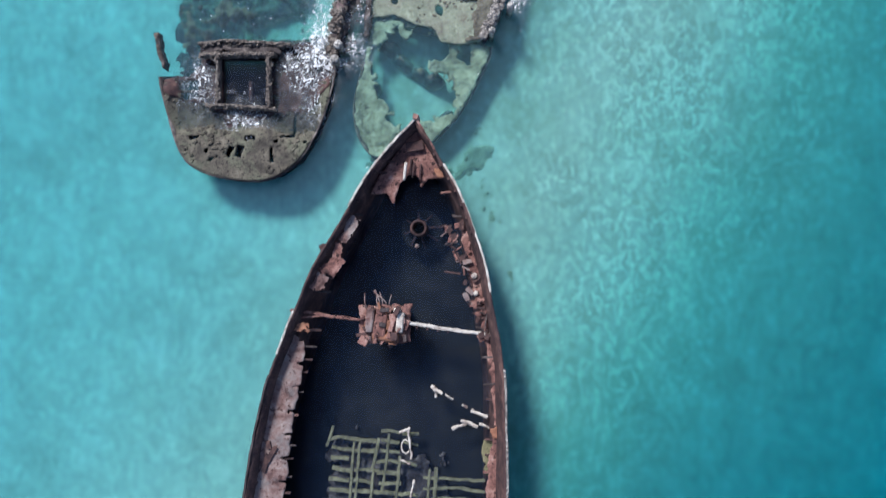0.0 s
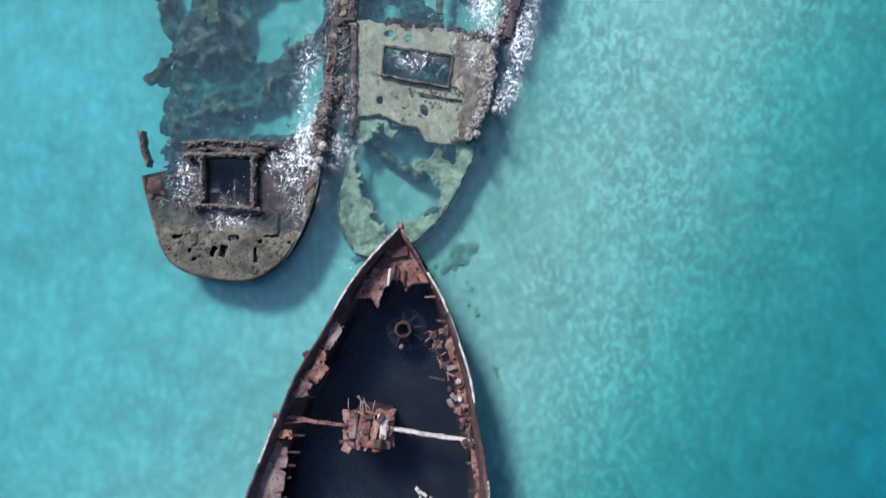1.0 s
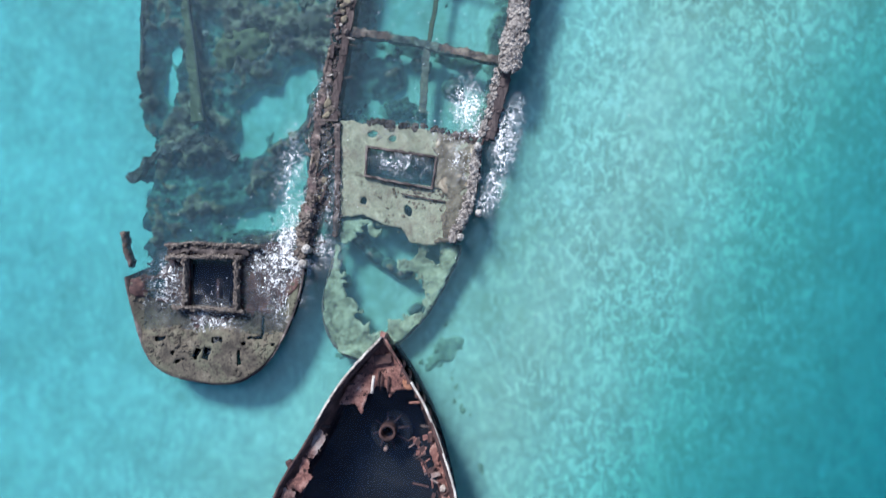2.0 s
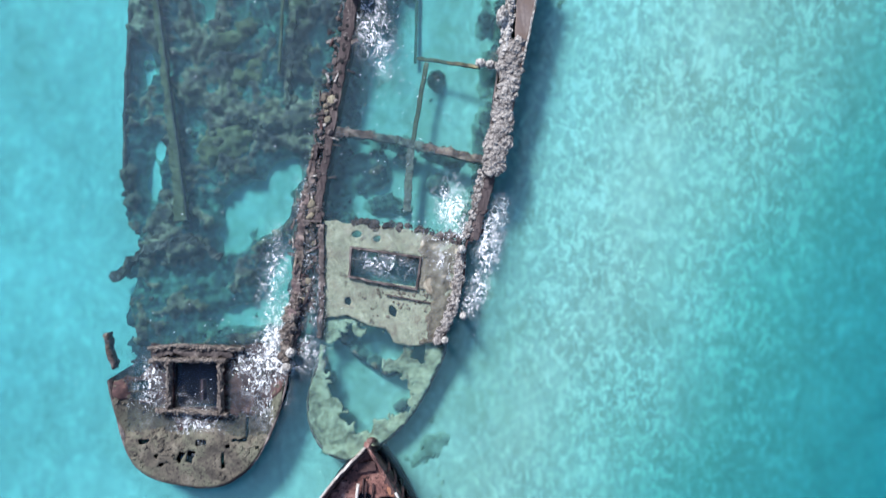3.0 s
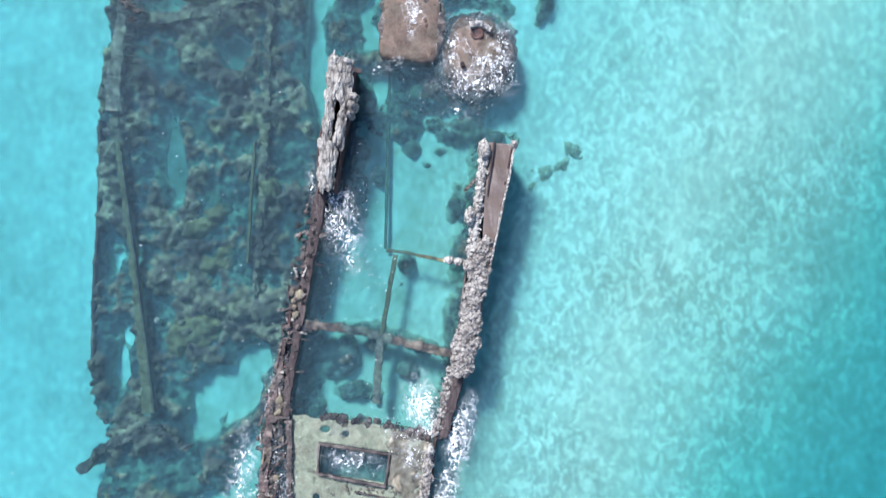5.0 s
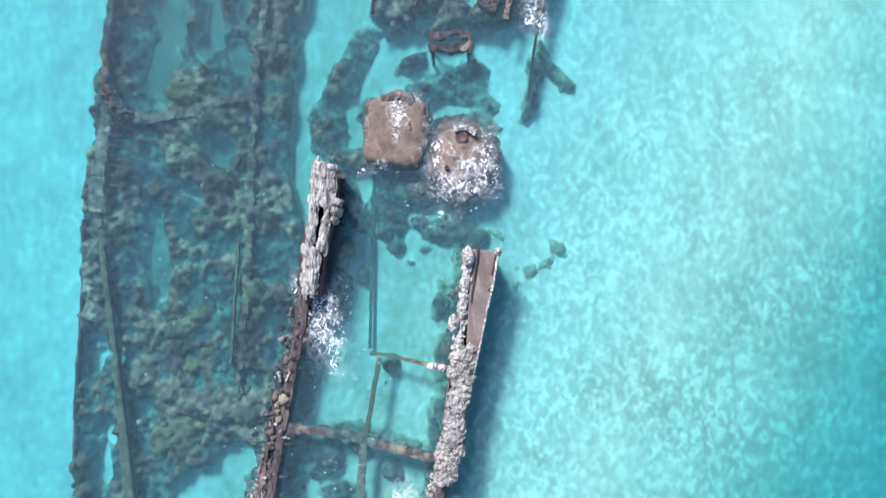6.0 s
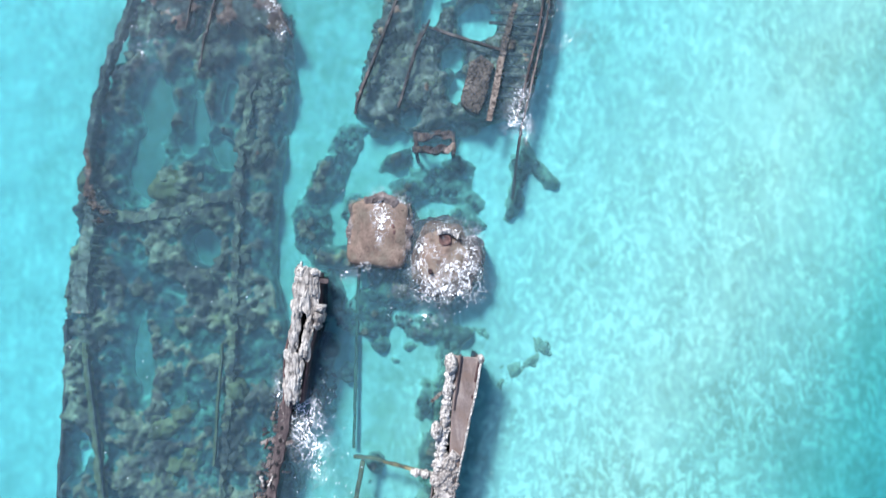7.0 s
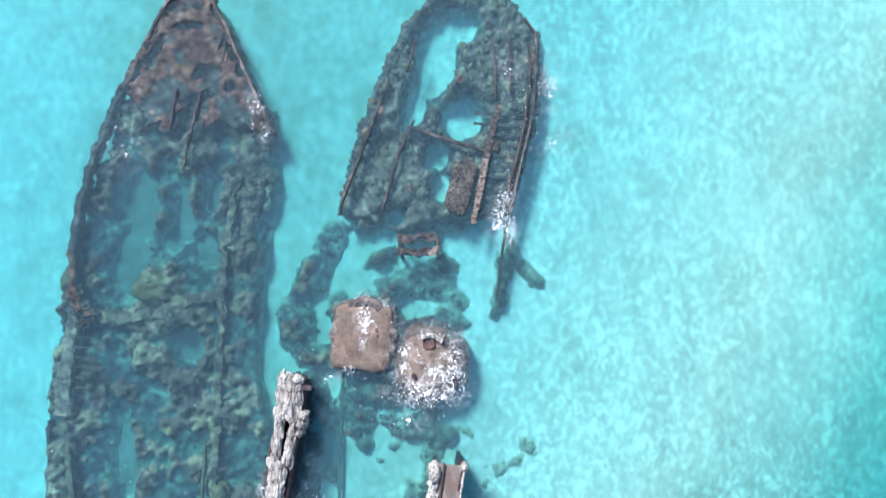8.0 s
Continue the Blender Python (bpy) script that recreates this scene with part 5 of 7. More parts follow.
# ---------------------------------------------------------------- the open barge between
def open_barge():
    b = thing("open_barge", (0, 15, 0), "broken iron barge with crusted side walls awash", "shipwreck")
    outer = inside([(-3.65, 15.1), (-2.4, 15.05), (-0.4, 14.8), (1.2, 14.55), (2.55, 14.2), (2.45, 12.4), (1.9, 10.9), (1.3, 9.7), (0.2, 9.55), (-0.5, 9.75), (-0.9, 10.35), (-1.7, 10.45), (-2.6, 10.85), (-3.65, 10.8)])

    def deck(x, y):
        u, v = (x + 0.9) * math.cos(0.145) - (y - 13.08) * math.sin(0.145), (x + 0.9) * math.sin(0.145) + (y - 13.08) * math.cos(0.145)
        f = outer(x, y) + 0.16 * rough_noise(x * 1.6, y * 1.6, 51)
        f = np.minimum(f, np.maximum(np.abs(u) - 1.5, np.abs(v) - 0.68))
        for q in ((-2.6, 11.55, 0.15, 0.17, 0), (-0.6, 11.1, 0.18, 0.26, 20), (-2.2, 14.55, 0.22, 0.16, 0), (-1.3, 14.35, 0.18, 0.14, 0)):
            f = np.minimum(f, -blob(*q)(x, y) + 0.05 * rough_noise(x * 6, y * 6, 2))
        return f
    part("deck", plate("deck", deck, lambda x, y: -0.15 + 0.05 * rough_noise(x * 1.3, y * 1.3, 52, 5, 0.65) + 0.10 * np.clip((x + 0.4) / 2.2, 0, 1) + 0.025 * rough_noise(x * 4, y * 4, 5), 0.09, (-4, 3, 9.2, 15.5), DECK_PALE, 0.09), b, "pale silted deck plating just under water")
    part("deck_worn", plate("deck_worn", lambda x, y: np.minimum(deck(x, y) - 0.05, x - 0.8 + 1.0 * rough_noise(x * 1.2, y * 1.2, 58, 5, 0.65)), lambda x, y: -0.02 + 0.06 * rough_noise(x * 3, y * 3, 59), 0.12, (-4, 3, 9.2, 15.5), DECK_WORN, 0.09), b, "brown crusted deck strip along the side")
    crumbs = np.random.RandomState(9)
    cx, cy = crumbs.uniform(-3.7, 2.5, 1500), crumbs.uniform(9.6, 15.1, 1500)
    lying = (deck(cx, cy) > 0.06) & (rough_noise(cx * 1.1, cy * 1.1, 57, 3) > 0.05 - 0.1 * cx)
    cx, cy = cx[lying][:260], cy[lying][:260]
    tagged(part("deck_crust", lumps("deck_crust", list(zip(cx, cy, -0.13 + 0.04 * np.clip(cx, 0, 2), 0.02 + 0.07 * crumbs.uniform(0, 1, len(cx)) ** 2)), DECK_WORN, 14), child(b, "deck")), kind="stuff")
    for k, (p, q) in enumerate((((-2.45, 13.95), (0.72, 13.48)), ((-2.52, 12.66), (0.50, 12.08)), ((-2.42, 14.0), (-2.52, 12.62)), ((0.68, 13.52), (0.46, 12.05)))):
        part("coaming", bar("coaming", [(*p, 0.10), (*q, 0.08)], 0.10, 0.28, REEF_RUST, 0.04, 0.08, seed=k), b, "rusted hatch coaming")
    part("deck_seam", bar("deck_seam", [(-0.9, 11.85, 0.02), (1.1, 11.5, 0.05)], 0.06, 0.1, REEF_RUST, 0.02, 0.1, seed=6), b)
    part("hold_floor", plate("hold_floor", inside([(-3.6, 15.0), (2.4, 14.2), (1.8, 10.9), (1.0, 9.9), (-3.6, 10.9)]), level(-1.5), 0.1, (-4, 3, 9, 15.5), REEF, 0.4), b)
    # stern ring: the deck's edge, broken open over sand
    ring = inside([(1.75, 9.6), (1.6, 8.9), (0.75, 7.2), (-0.2, 5.9), (-1.5, 4.75), (-2.7, 4.35), (-3.75, 4.75), (-4.4, 5.9), (-4.45, 7.2), (-4.0, 8.9), (-3.7, 10.6), (-3.0, 10.8), (-1.0, 10.5), (0.4, 9.7)])

    def stern(x, y):
        f = ring(x, y) + 0.16 * rough_noise(x * 2.2, y * 2.2, 61, 5, 0.7)
        hole = np.maximum(np.maximum(blob(-2.2, 8.0, 1.35, 2.3, 15)(x, y), blob(-0.9, 7.3, 1.3, 1.2)(x, y)), blob(-1.3, 9.5, 2.0, 0.7, -8)(x, y))
        return np.minimum(f, -hole + 0.95 * rough_noise(x * 1.5, y * 1.5, 62, 5, 0.68))
    part("stern_deck", plate("stern_deck", stern, lambda x, y: -0.42 - 0.03 * (9 - y) + 0.16 * rough_noise(x * 1.4, y * 1.4, 63, 5, 0.65), 0.12, (-5, 2.3, 4, 11), DECK_SUNK, 0.08), b, "pale broken stern deck under water")
    part("stern_plating", shell("stern_plating", [(1.75, 9.6), (1.6, 8.9), (0.75, 7.2), (-0.2, 5.9), (-1.5, 4.75), (-2.7, 4.35), (-3.75, 4.75), (-4.4, 5.9), (-4.45, 7.2), (-4.0, 8.9)],
                                [(1.3, 9.6), (1.1, 8.9), (0.3, 7.4), (-0.5, 6.3), (-1.6, 5.3), (-2.7, 4.9), (-3.5, 5.2), (-4.0, 6.2), (-4.1, 7.2), (-3.8, 8.9)], [-0.5, -0.6, -0.72, -0.8, -0.7, -0.6], -1.9, 0.08, REEF_BROWN, 0.14, 64), b)
    # starboard wall, from the stern forward
    part("side_sill", bar("side_sill", [(1.35, 9.75, 0.3), (1.95, 11.0, 0.42), (2.3, 12.2, 0.42), (2.45, 13.8, 0.4)], [0.34, 0.36, 0.34, 0.3], 0.9, OYSTER, 0.09, 0.08, seed=1, bumps=4), b, "oyster-crusted side sill")
    part("sill_shell", shell("sill_shell", [(1.55, 9.6), (2.2, 11.0), (2.6, 12.4), (2.75, 14.0), (3.2, 15.0), (4.0, 17.3)], [(1.3, 9.8), (1.9, 11.1), (2.3, 12.4), (2.5, 14.0), (2.9, 15.0), (3.7, 17.3)], 0.15, -1.9, 0.08, RUST_DARK, 0.06, 65), b)
    for k, (x, y, r) in enumerate(((2.55, 10.95, 0.17), (2.5, 13.85, 0.2), (1.75, 9.9, 0.16))):
        part("bollard", lathe("bollard", [(0.0, 0.85), (r * 0.8, 0.8), (r, 0.62), (r * 0.75, 0.4), (r * 0.8, -0.6)], OYSTER_PALE, (x, y, 0), 14, 0.2, k), b, "pale crusted bollard")
    part("side_timber", bar("side_timber", [(3.0, 14.3, 0.20), (3.3, 15.4, 0.34), (3.75, 17.2, 0.45)], [0.5, 0.48, 0.42], 1.4, STREAKED, 0.06, 0.1, 0.25, 2), b, "brown weathered side wall top")
    part("timber_edge", bar("timber_edge", [(2.75, 14.4, 0.25), (3.05, 15.6, 0.34), (3.45, 17.3, 0.45)], 0.14, 0.4, OYSTER, 0.06, 0.1, seed=3), b)
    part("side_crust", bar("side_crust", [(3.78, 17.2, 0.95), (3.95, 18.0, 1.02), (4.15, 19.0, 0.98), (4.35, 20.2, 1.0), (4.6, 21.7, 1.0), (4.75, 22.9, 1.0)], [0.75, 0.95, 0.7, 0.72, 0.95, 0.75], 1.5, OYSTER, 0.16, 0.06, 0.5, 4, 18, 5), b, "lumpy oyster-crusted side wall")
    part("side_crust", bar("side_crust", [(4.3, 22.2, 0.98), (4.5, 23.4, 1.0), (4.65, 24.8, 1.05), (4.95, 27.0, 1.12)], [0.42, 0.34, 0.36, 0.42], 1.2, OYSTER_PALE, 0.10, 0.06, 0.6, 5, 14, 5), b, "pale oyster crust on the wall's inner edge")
    part("wall_channel", plate("wall_channel", lambda x, y: inside([(4.75, 22.4), (5.15, 22.2), (5.5, 23.6), (5.85, 25.2), (6.12, 27.0), (5.05, 27.1), (4.9, 25.0)])(x, y) + 0.02 * rough_noise(x * 4, y * 4, 3), lambda x, y: 0.93 + 0.015 * rough_noise(x * 2, y * 2, 5), 0.08, (4, 7, 21.5, 27.6), GREY_PLATE, 0.07), b, "smooth grey-brown wall top plate")
    part("wall_flange", bar("wall_flange", [(5.12, 21.8, 0.98), (5.55, 23.9, 1.05), (6.0, 25.9, 1.12), (6.2, 27.1, 1.18)], 0.09, 0.24, OYSTER_PALE, 0.035, 0.08, seed=6), b, "pale outer flange")
    part("wall_flange", bar("wall_flange", [(5.0, 24.8, 1.0), (5.3, 27.15, 1.12)], 0.07, 0.22, STREAKED, 0.02, 0.1, seed=7), b)
    part("side_plating", shell("side_plating", [(3.95, 17.1), (4.5, 18.8), (5.08, 21.8), (5.6, 24.2), (6.15, 27.05)], [(3.8, 17.1), (4.35, 18.8), (4.9, 21.8), (5.4, 24.2), (5.95, 27.05)], [0.7, 0.85, 0.9, 0.95], -1.9, 0.1, RUST_DARK, 0.05, 66), b)
    part("wall_web", shell("wall_web", [(3.5, 17.4), (3.85, 19.4), (4.2, 22.2), (4.85, 26.9)], [(3.5, 17.4), (3.85, 19.4), (4.2, 22.2), (4.85, 26.9)], 0.6, -1.9, 0.08, REEF_RUST, 0.08, 67), b)
    for k, (x, y, r, sq) in enumerate(((4.9, 26.75, 0.26, 1.7), (6.15, 26.95, 0.17, 1.2), (4.25, 23.9, 0.22, 1.8))):
        part("oyster_knob", lathe("oyster_knob", [(0.0, 0.28), (r * 0.6, 0.26), (r, 0.12), (r * 1.05, -0.15), (r * 0.9, -0.5)], OYSTER_PALE, (x, y, 1.02), 16, 0.45, k + 2, (1, sq)), b, "pale oyster cluster")
    part("knee_bar", bar("knee_bar", [(3.98, 25.05, 0.5), (4.5, 25.5, 0.85)], 0.13, 0.14, OYSTER_BROWN, 0.03, 0.1, seed=8), b)
    for k, (x, y) in enumerate(((3.75, 21.95), (3.35, 22.02))):
        part("beam_knob", lathe("beam_knob", [(0.0, 0.2), (0.14, 0.17), (0.19, 0.05), (0.16, -0.2)], OYSTER_PALE, (x, y, 0.52), 14, 0.25, k), b, "white crusted beam end")
    part("stub_beam", bar("stub_beam", [(3.1, 22.05, 0.55), (4.3, 21.85, 0.6)], 0.24, 0.25, OYSTER_PALE, 0.06, 0.08, seed=9), b)
    # beams across and along
    part("cross_beam", bar("cross_beam", [(-3.3, 19.25, -0.05), (-1.5, 19.0, -0.22), (0.2, 18.66, -0.25), (2.0, 18.2, -0.15), (3.6, 17.8, -0.05)], 0.38, 0.5, REEF_BROWN, 0.08, 0.08, seed=10), b, "olive weeded beam across the barge")
    part("cross_beam", bar("cross_beam", [(0.5, 22.5, -0.26), (1.6, 22.35, -0.24), (3.3, 22.0, 0.1)], 0.15, 0.2, ALGAE, 0.04, 0.1, seed=11), b, "thin rusted beam across the barge")
    part("long_beam", bar("long_beam", [(0.92, 22.3, -0.26), (0.6, 20.5, -0.28), (0.3, 18.7, -0.28)], 0.2, 0.25, ALGAE, 0.03, 0.1, seed=12), b, "olive weeded beam along the barge")
    part("long_beam", bar("long_beam", [(0.3, 18.7, -0.3), (0.1, 17.2, -0.4), (0.0, 15.6, -0.5)], 0.34, 0.3, REEF_BROWN, 0.08, 0.1, seed=13), b)
    part("long_pipe", bar("long_pipe", [(0.36, 22.6, -1.3), (0.42, 26.0, -1.35), (0.5, 29.0, -1.35), (0.62, 31.4, -1.2)], 0.14, 0.15, ALGAE, 0.03, 0.15, seed=14), b, "thin weeded pipe")
    # port wall
    part("port_wall", bar("port_wall", [(-3.85, 9.9, -0.05), (-3.75, 12.0, 0.05), (-3.8, 15.0, 0.06)], 0.26, 0.9, REEF_RUST, 0.07, 0.1, seed=15), b, "rusted port side plate")
    part("port_wall", bar("port_wall", [(-3.95, 15.2, 0.08), (-3.72, 17.2, 0.06), (-3.35, 19.3, 0.06), (-2.85, 22.2, 0.10), (-2.35, 25.1, 0.2)], [0.4, 0.36, 0.4, 0.5, 0.6], 1.1, STREAKED, 0.07, 0.1, 0.2, 16), b, "rust-brown port wall plate with lightening holes")
    # closed black caps on the plate stand in for the shade in its holes
    for k in range(8):
        y = 20.2 + k * 0.52
        x = np.interp(y, [19.3, 22.2, 25.1], [-3.3, -2.85, -2.4])
        part("wall_hole", lathe("wall_hole", [(0.0, 0.03), (0.05, 0.03), (0.075, 0.025), (0.08, -0.1)], HULL_DARK, (x, y, 0.075 + 0.04 * k / 7), 12, 0.2, k, (1, 1.5)), b, "black cap standing in for the shade of a lightening hole")
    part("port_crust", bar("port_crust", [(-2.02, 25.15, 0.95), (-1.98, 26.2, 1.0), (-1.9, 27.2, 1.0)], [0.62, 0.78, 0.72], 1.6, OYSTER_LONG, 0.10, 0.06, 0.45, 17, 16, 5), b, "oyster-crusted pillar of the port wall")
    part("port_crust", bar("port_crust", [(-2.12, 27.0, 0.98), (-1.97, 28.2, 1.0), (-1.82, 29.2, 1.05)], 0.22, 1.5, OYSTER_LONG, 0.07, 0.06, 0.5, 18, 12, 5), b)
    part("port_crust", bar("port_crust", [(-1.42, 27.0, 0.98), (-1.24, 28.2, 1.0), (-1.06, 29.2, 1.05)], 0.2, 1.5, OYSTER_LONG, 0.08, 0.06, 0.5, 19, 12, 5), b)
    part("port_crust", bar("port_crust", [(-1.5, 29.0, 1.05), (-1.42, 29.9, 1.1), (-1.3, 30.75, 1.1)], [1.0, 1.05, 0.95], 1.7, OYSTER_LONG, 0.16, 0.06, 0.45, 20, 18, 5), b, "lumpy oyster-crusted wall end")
    for k, (path, wd, count, size, mat) in enumerate((
            ([(1.35, 9.75, 0.3), (1.95, 11.0, 0.42), (2.3, 12.2, 0.42), (2.45, 13.8, 0.4)], 0.4, 240, (0.04, 0.12), OYSTER),
            ([(3.78, 17.2, 0.95), (3.95, 18.0, 1.02), (4.15, 19.0, 0.98), (4.35, 20.2, 1.0), (4.6, 21.7, 1.0), (4.75, 22.9, 1.0)], [0.8, 1.0, 0.75, 0.75, 1.0, 0.8], 520, (0.05, 0.17), OYSTER),
            ([(4.3, 22.2, 0.98), (4.5, 23.4, 1.0), (4.65, 24.8, 1.05), (4.95, 27.0, 1.12)], 0.4, 300, (0.04, 0.11), OYSTER_PALE),
            ([(-2.02, 25.15, 0.95), (-1.98, 26.2, 1.0), (-1.9, 27.2, 1.0)], 0.75, 70, (0.04, 0.10), OYSTER_LONG),
            ([(-2.05, 27.0, 0.98), (-1.9, 28.2, 1.0), (-1.75, 29.2, 1.05)], 0.3, 70, (0.05, 0.11), OYSTER_LONG),
            ([(-1.5, 27.0, 0.98), (-1.32, 28.2, 1.0), (-1.12, 29.2, 1.05)], 0.3, 70, (0.05, 0.11), OYSTER_LONG),
            ([(-1.5, 29.0, 1.05), (-1.42, 29.9, 1.1), (-1.3, 30.75, 1.1)], 1.05, 110, (0.05, 0.13), OYSTER_LONG),
            ([(-3.95, 15.2, 0.1), (-3.72, 17.2, 0.08), (-3.35, 19.3, 0.08), (-2.85, 22.2, 0.12), (-2.35, 25.1, 0.2)], 0.40, 330, (0.025, 0.08), REEF_RUST),
            ([(-3.85, 9.9, 0.0), (-3.75, 12.0, 0.06), (-3.8, 15.0, 0.08)], 0.3, 150, (0.03, 0.09), REEF_RUST),
            ([(2.75, 14.4, 0.28), (3.05, 15.6, 0.36), (3.45, 17.3, 0.45)], 0.35, 140, (0.04, 0.13), OYSTER), ([(3.0, 14.3, 0.20), (3.3, 15.4, 0.34), (3.75, 17.2, 0.45)], 0.5, 120, (0.03, 0.10), STREAKED), ([(-3.3, 19.25, -0.1), (-1.5, 19.0, -0.25), (0.2, 18.66, -0.28), (2.0, 18.2, -0.2), (3.6, 17.8, -0.05)], 0.45, 90, (0.03, 0.10), REEF_BROWN), ([(-2.4, 15.1, -0.1), (-0.4, 14.85, -0.1), (1.2, 14.6, 0.0), (2.5, 14.25, 0.15)], 0.35, 170, (0.04, 0.13), REEF_RUST))):
        tagged(part("oyster_crust", lumps("oyster_crust", along(path, wd, count, size, 400 + k), mat, k, drawn=2.2 if mat is OYSTER_LONG else 1.0), child(b, *(("side_sill", 0), ("side_crust", 0), ("side_crust", 1), ("port_crust", 0), ("port_crust", 1), ("port_crust", 2), ("port_crust", 3), ("port_wall", 1), ("port_wall", 0), ("timber_edge", 0), ("side_timber", 0), ("cross_beam", 0), ("deck", 0))[k])), kind="stuff")
    part("port_stub", bar("port_stub", [(-0.95, 30.35, 0.9), (-0.45, 30.3, 0.85)], 0.2, 0.2, STREAKED, 0.03, 0.08, seed=21), b)
    for k, (x, y, r) in enumerate(((-0.85, 28.75, 0.24), (-0.78, 29.15, 0.2), (-0.92, 28.4, 0.18), (-1.55, 30.7, 0.28), (-1.1, 30.65, 0.22))):
        part("oyster_knob", lathe("oyster_knob", [(0.0, 0.22), (r * 0.6, 0.2), (r, 0.05), (r, -0.4)], OYSTER_PALE if k > 2 else OYSTER, (x, y, 0.92), 14, 0.5, k + 9), b)
    part("port_plating", shell("port_plating", [(-2.35, 25.0), (-2.3, 27.0), (-1.95, 29.0), (-1.75, 30.7)], [(-2.1, 25.0), (-2.0, 27.0), (-1.7, 29.0), (-1.5, 30.7)], 0.7, -1.9, 0.08, RUST_DARK, 0.08, 68), b)
    part("port_plating", shell("port_plating", [(-1.65, 25.0), (-1.3, 27.0), (-0.95, 29.0), (-0.8, 30.5)], [(-1.6, 25.0), (-1.3, 27.0), (-0.9, 29.0), (-0.75, 30.5)], 0.6, -1.9, 0.08, RUST_DARK, 0.08, 69), b)
    return under(b)


def boilers():
    b = thing("boiler", (1.6, 32.6, -1.8), "brown rusted box boiler with rounded edges awash", "boiler", "boilers")
    part("casing", rounded("casing", (2.75, 3.05, 2.05), BOILER, (1.62, 32.42, -1.88), -4, 7.0, 0.08, 2), b)
    top = child(b, "casing")
    part("top_seam", bar("top_seam", [(1.0, 31.5, 0.14), (1.22, 33.4, 0.14)], 0.06, 0.1, RUST_DARK, 0.02, 0.1, seed=1), top)
    part("side_crust", bar("side_crust", [(0.55, 31.45, 0.05), (0.45, 32.6, 0.1), (0.75, 33.7, 0.05)], 0.45, 0.5, REEF_RUST, 0.15, 0.1, seed=2), b)
    part("side_crust", bar("side_crust", [(1.0, 33.9, 0.12), (1.9, 34.0, 0.22), (2.7, 33.6, 0.1)], 0.4, 0.5, REEF_RUST, 0.14, 0.1, seed=3), b)
    part("side_crust", bar("side_crust", [(2.75, 33.5, 0.0), (2.95, 32.4, 0.05), (2.75, 31.4, 0.0)], 0.4, 0.5, REEF_RUST, 0.14, 0.1, seed=4), b)
    part("shoulder", plate("shoulder", lambda x, y: slot(1.62, 32.5, 1.5, 1.55, -4)(x, y) - 0.15 + 0.5 * rough_noise(x * 1.1, y * 1.1, 7, 5, 0.65), lambda x, y: -0.22 + 0.16 * rough_noise(x * 2.2, y * 2.2, 8, 5, 0.65), 1.4, (-0.8, 4, 30, 35), REEF, 0.08), b, "weeded lower casing of the boiler")
    for k, (x, y) in enumerate(((2.35, 32.5), (2.3, 32.75))):
        part("fitting", box("fitting", (0.14, 0.2, 0.16), RUST_DARK, (x, y, 0.08), 20 * k, 0.03, 0.03, k), top)
    under(b)
    c = thing("boiler", (4.5, 31.4, -1.8), "round rusted boiler end washed by foam", "boiler", "boilers")
    part("casing", lathe("casing", [(0.0, 0.12), (0.4, 0.13), (0.7, 0.08), (1.15, -0.02), (1.42, -0.2), (1.5, -0.5), (1.5, -1.6)], BOILER, (4.5, 31.35, 0), 48, 0.25, 4, (1.0, 1.12)), c)
    part("side_crust", bar("side_crust", [(5.7, 32.3, -0.1), (6.0, 31.4, -0.08), (5.6, 30.3, -0.12), (4.6, 29.85, -0.1), (3.5, 30.1, -0.12)], 0.5, 0.5, REEF_RUST, 0.16, 0.1, seed=6), c)
    part("shoulder", plate("shoulder", lambda x, y: blob(4.5, 31.35, 1.85, 1.95)(x, y) + 0.4 * rough_noise(x * 1.1, y * 1.1, 9, 5, 0.65), lambda x, y: -0.28 + 0.16 * rough_noise(x * 2.2, y * 2.2, 10, 5, 0.65), 1.3, (2, 7, 29, 34), REEF_RUST, 0.08), c, "weeded lower casing of the boiler")
    shell_part = child(c, "casing")
    part("manhole", lathe("manhole", [(0.0, 0.17), (0.16, 0.17), (0.2, 0.24), (0.28, 0.22), (0.32, 0.1)], RUST_DARK, (4.62, 32.12, -0.04), 16, 0.2, 3), shell_part, "dark open manhole")
    part("fitting", bar("fitting", [(4.3, 32.45, 0.36), (4.75, 32.5, 0.36), (5.25, 32.3, 0.28)], 0.2, 0.2, OYSTER_PALE, 0.07, 0.07, seed=7), c, "pale crusted pipe")
    part("fitting", box("fitting", (0.2, 0.25, 0.2), RUST_DARK, (3.95, 30.75, 0.1), 20, 0.04, 0.05), c)
    return under(c)


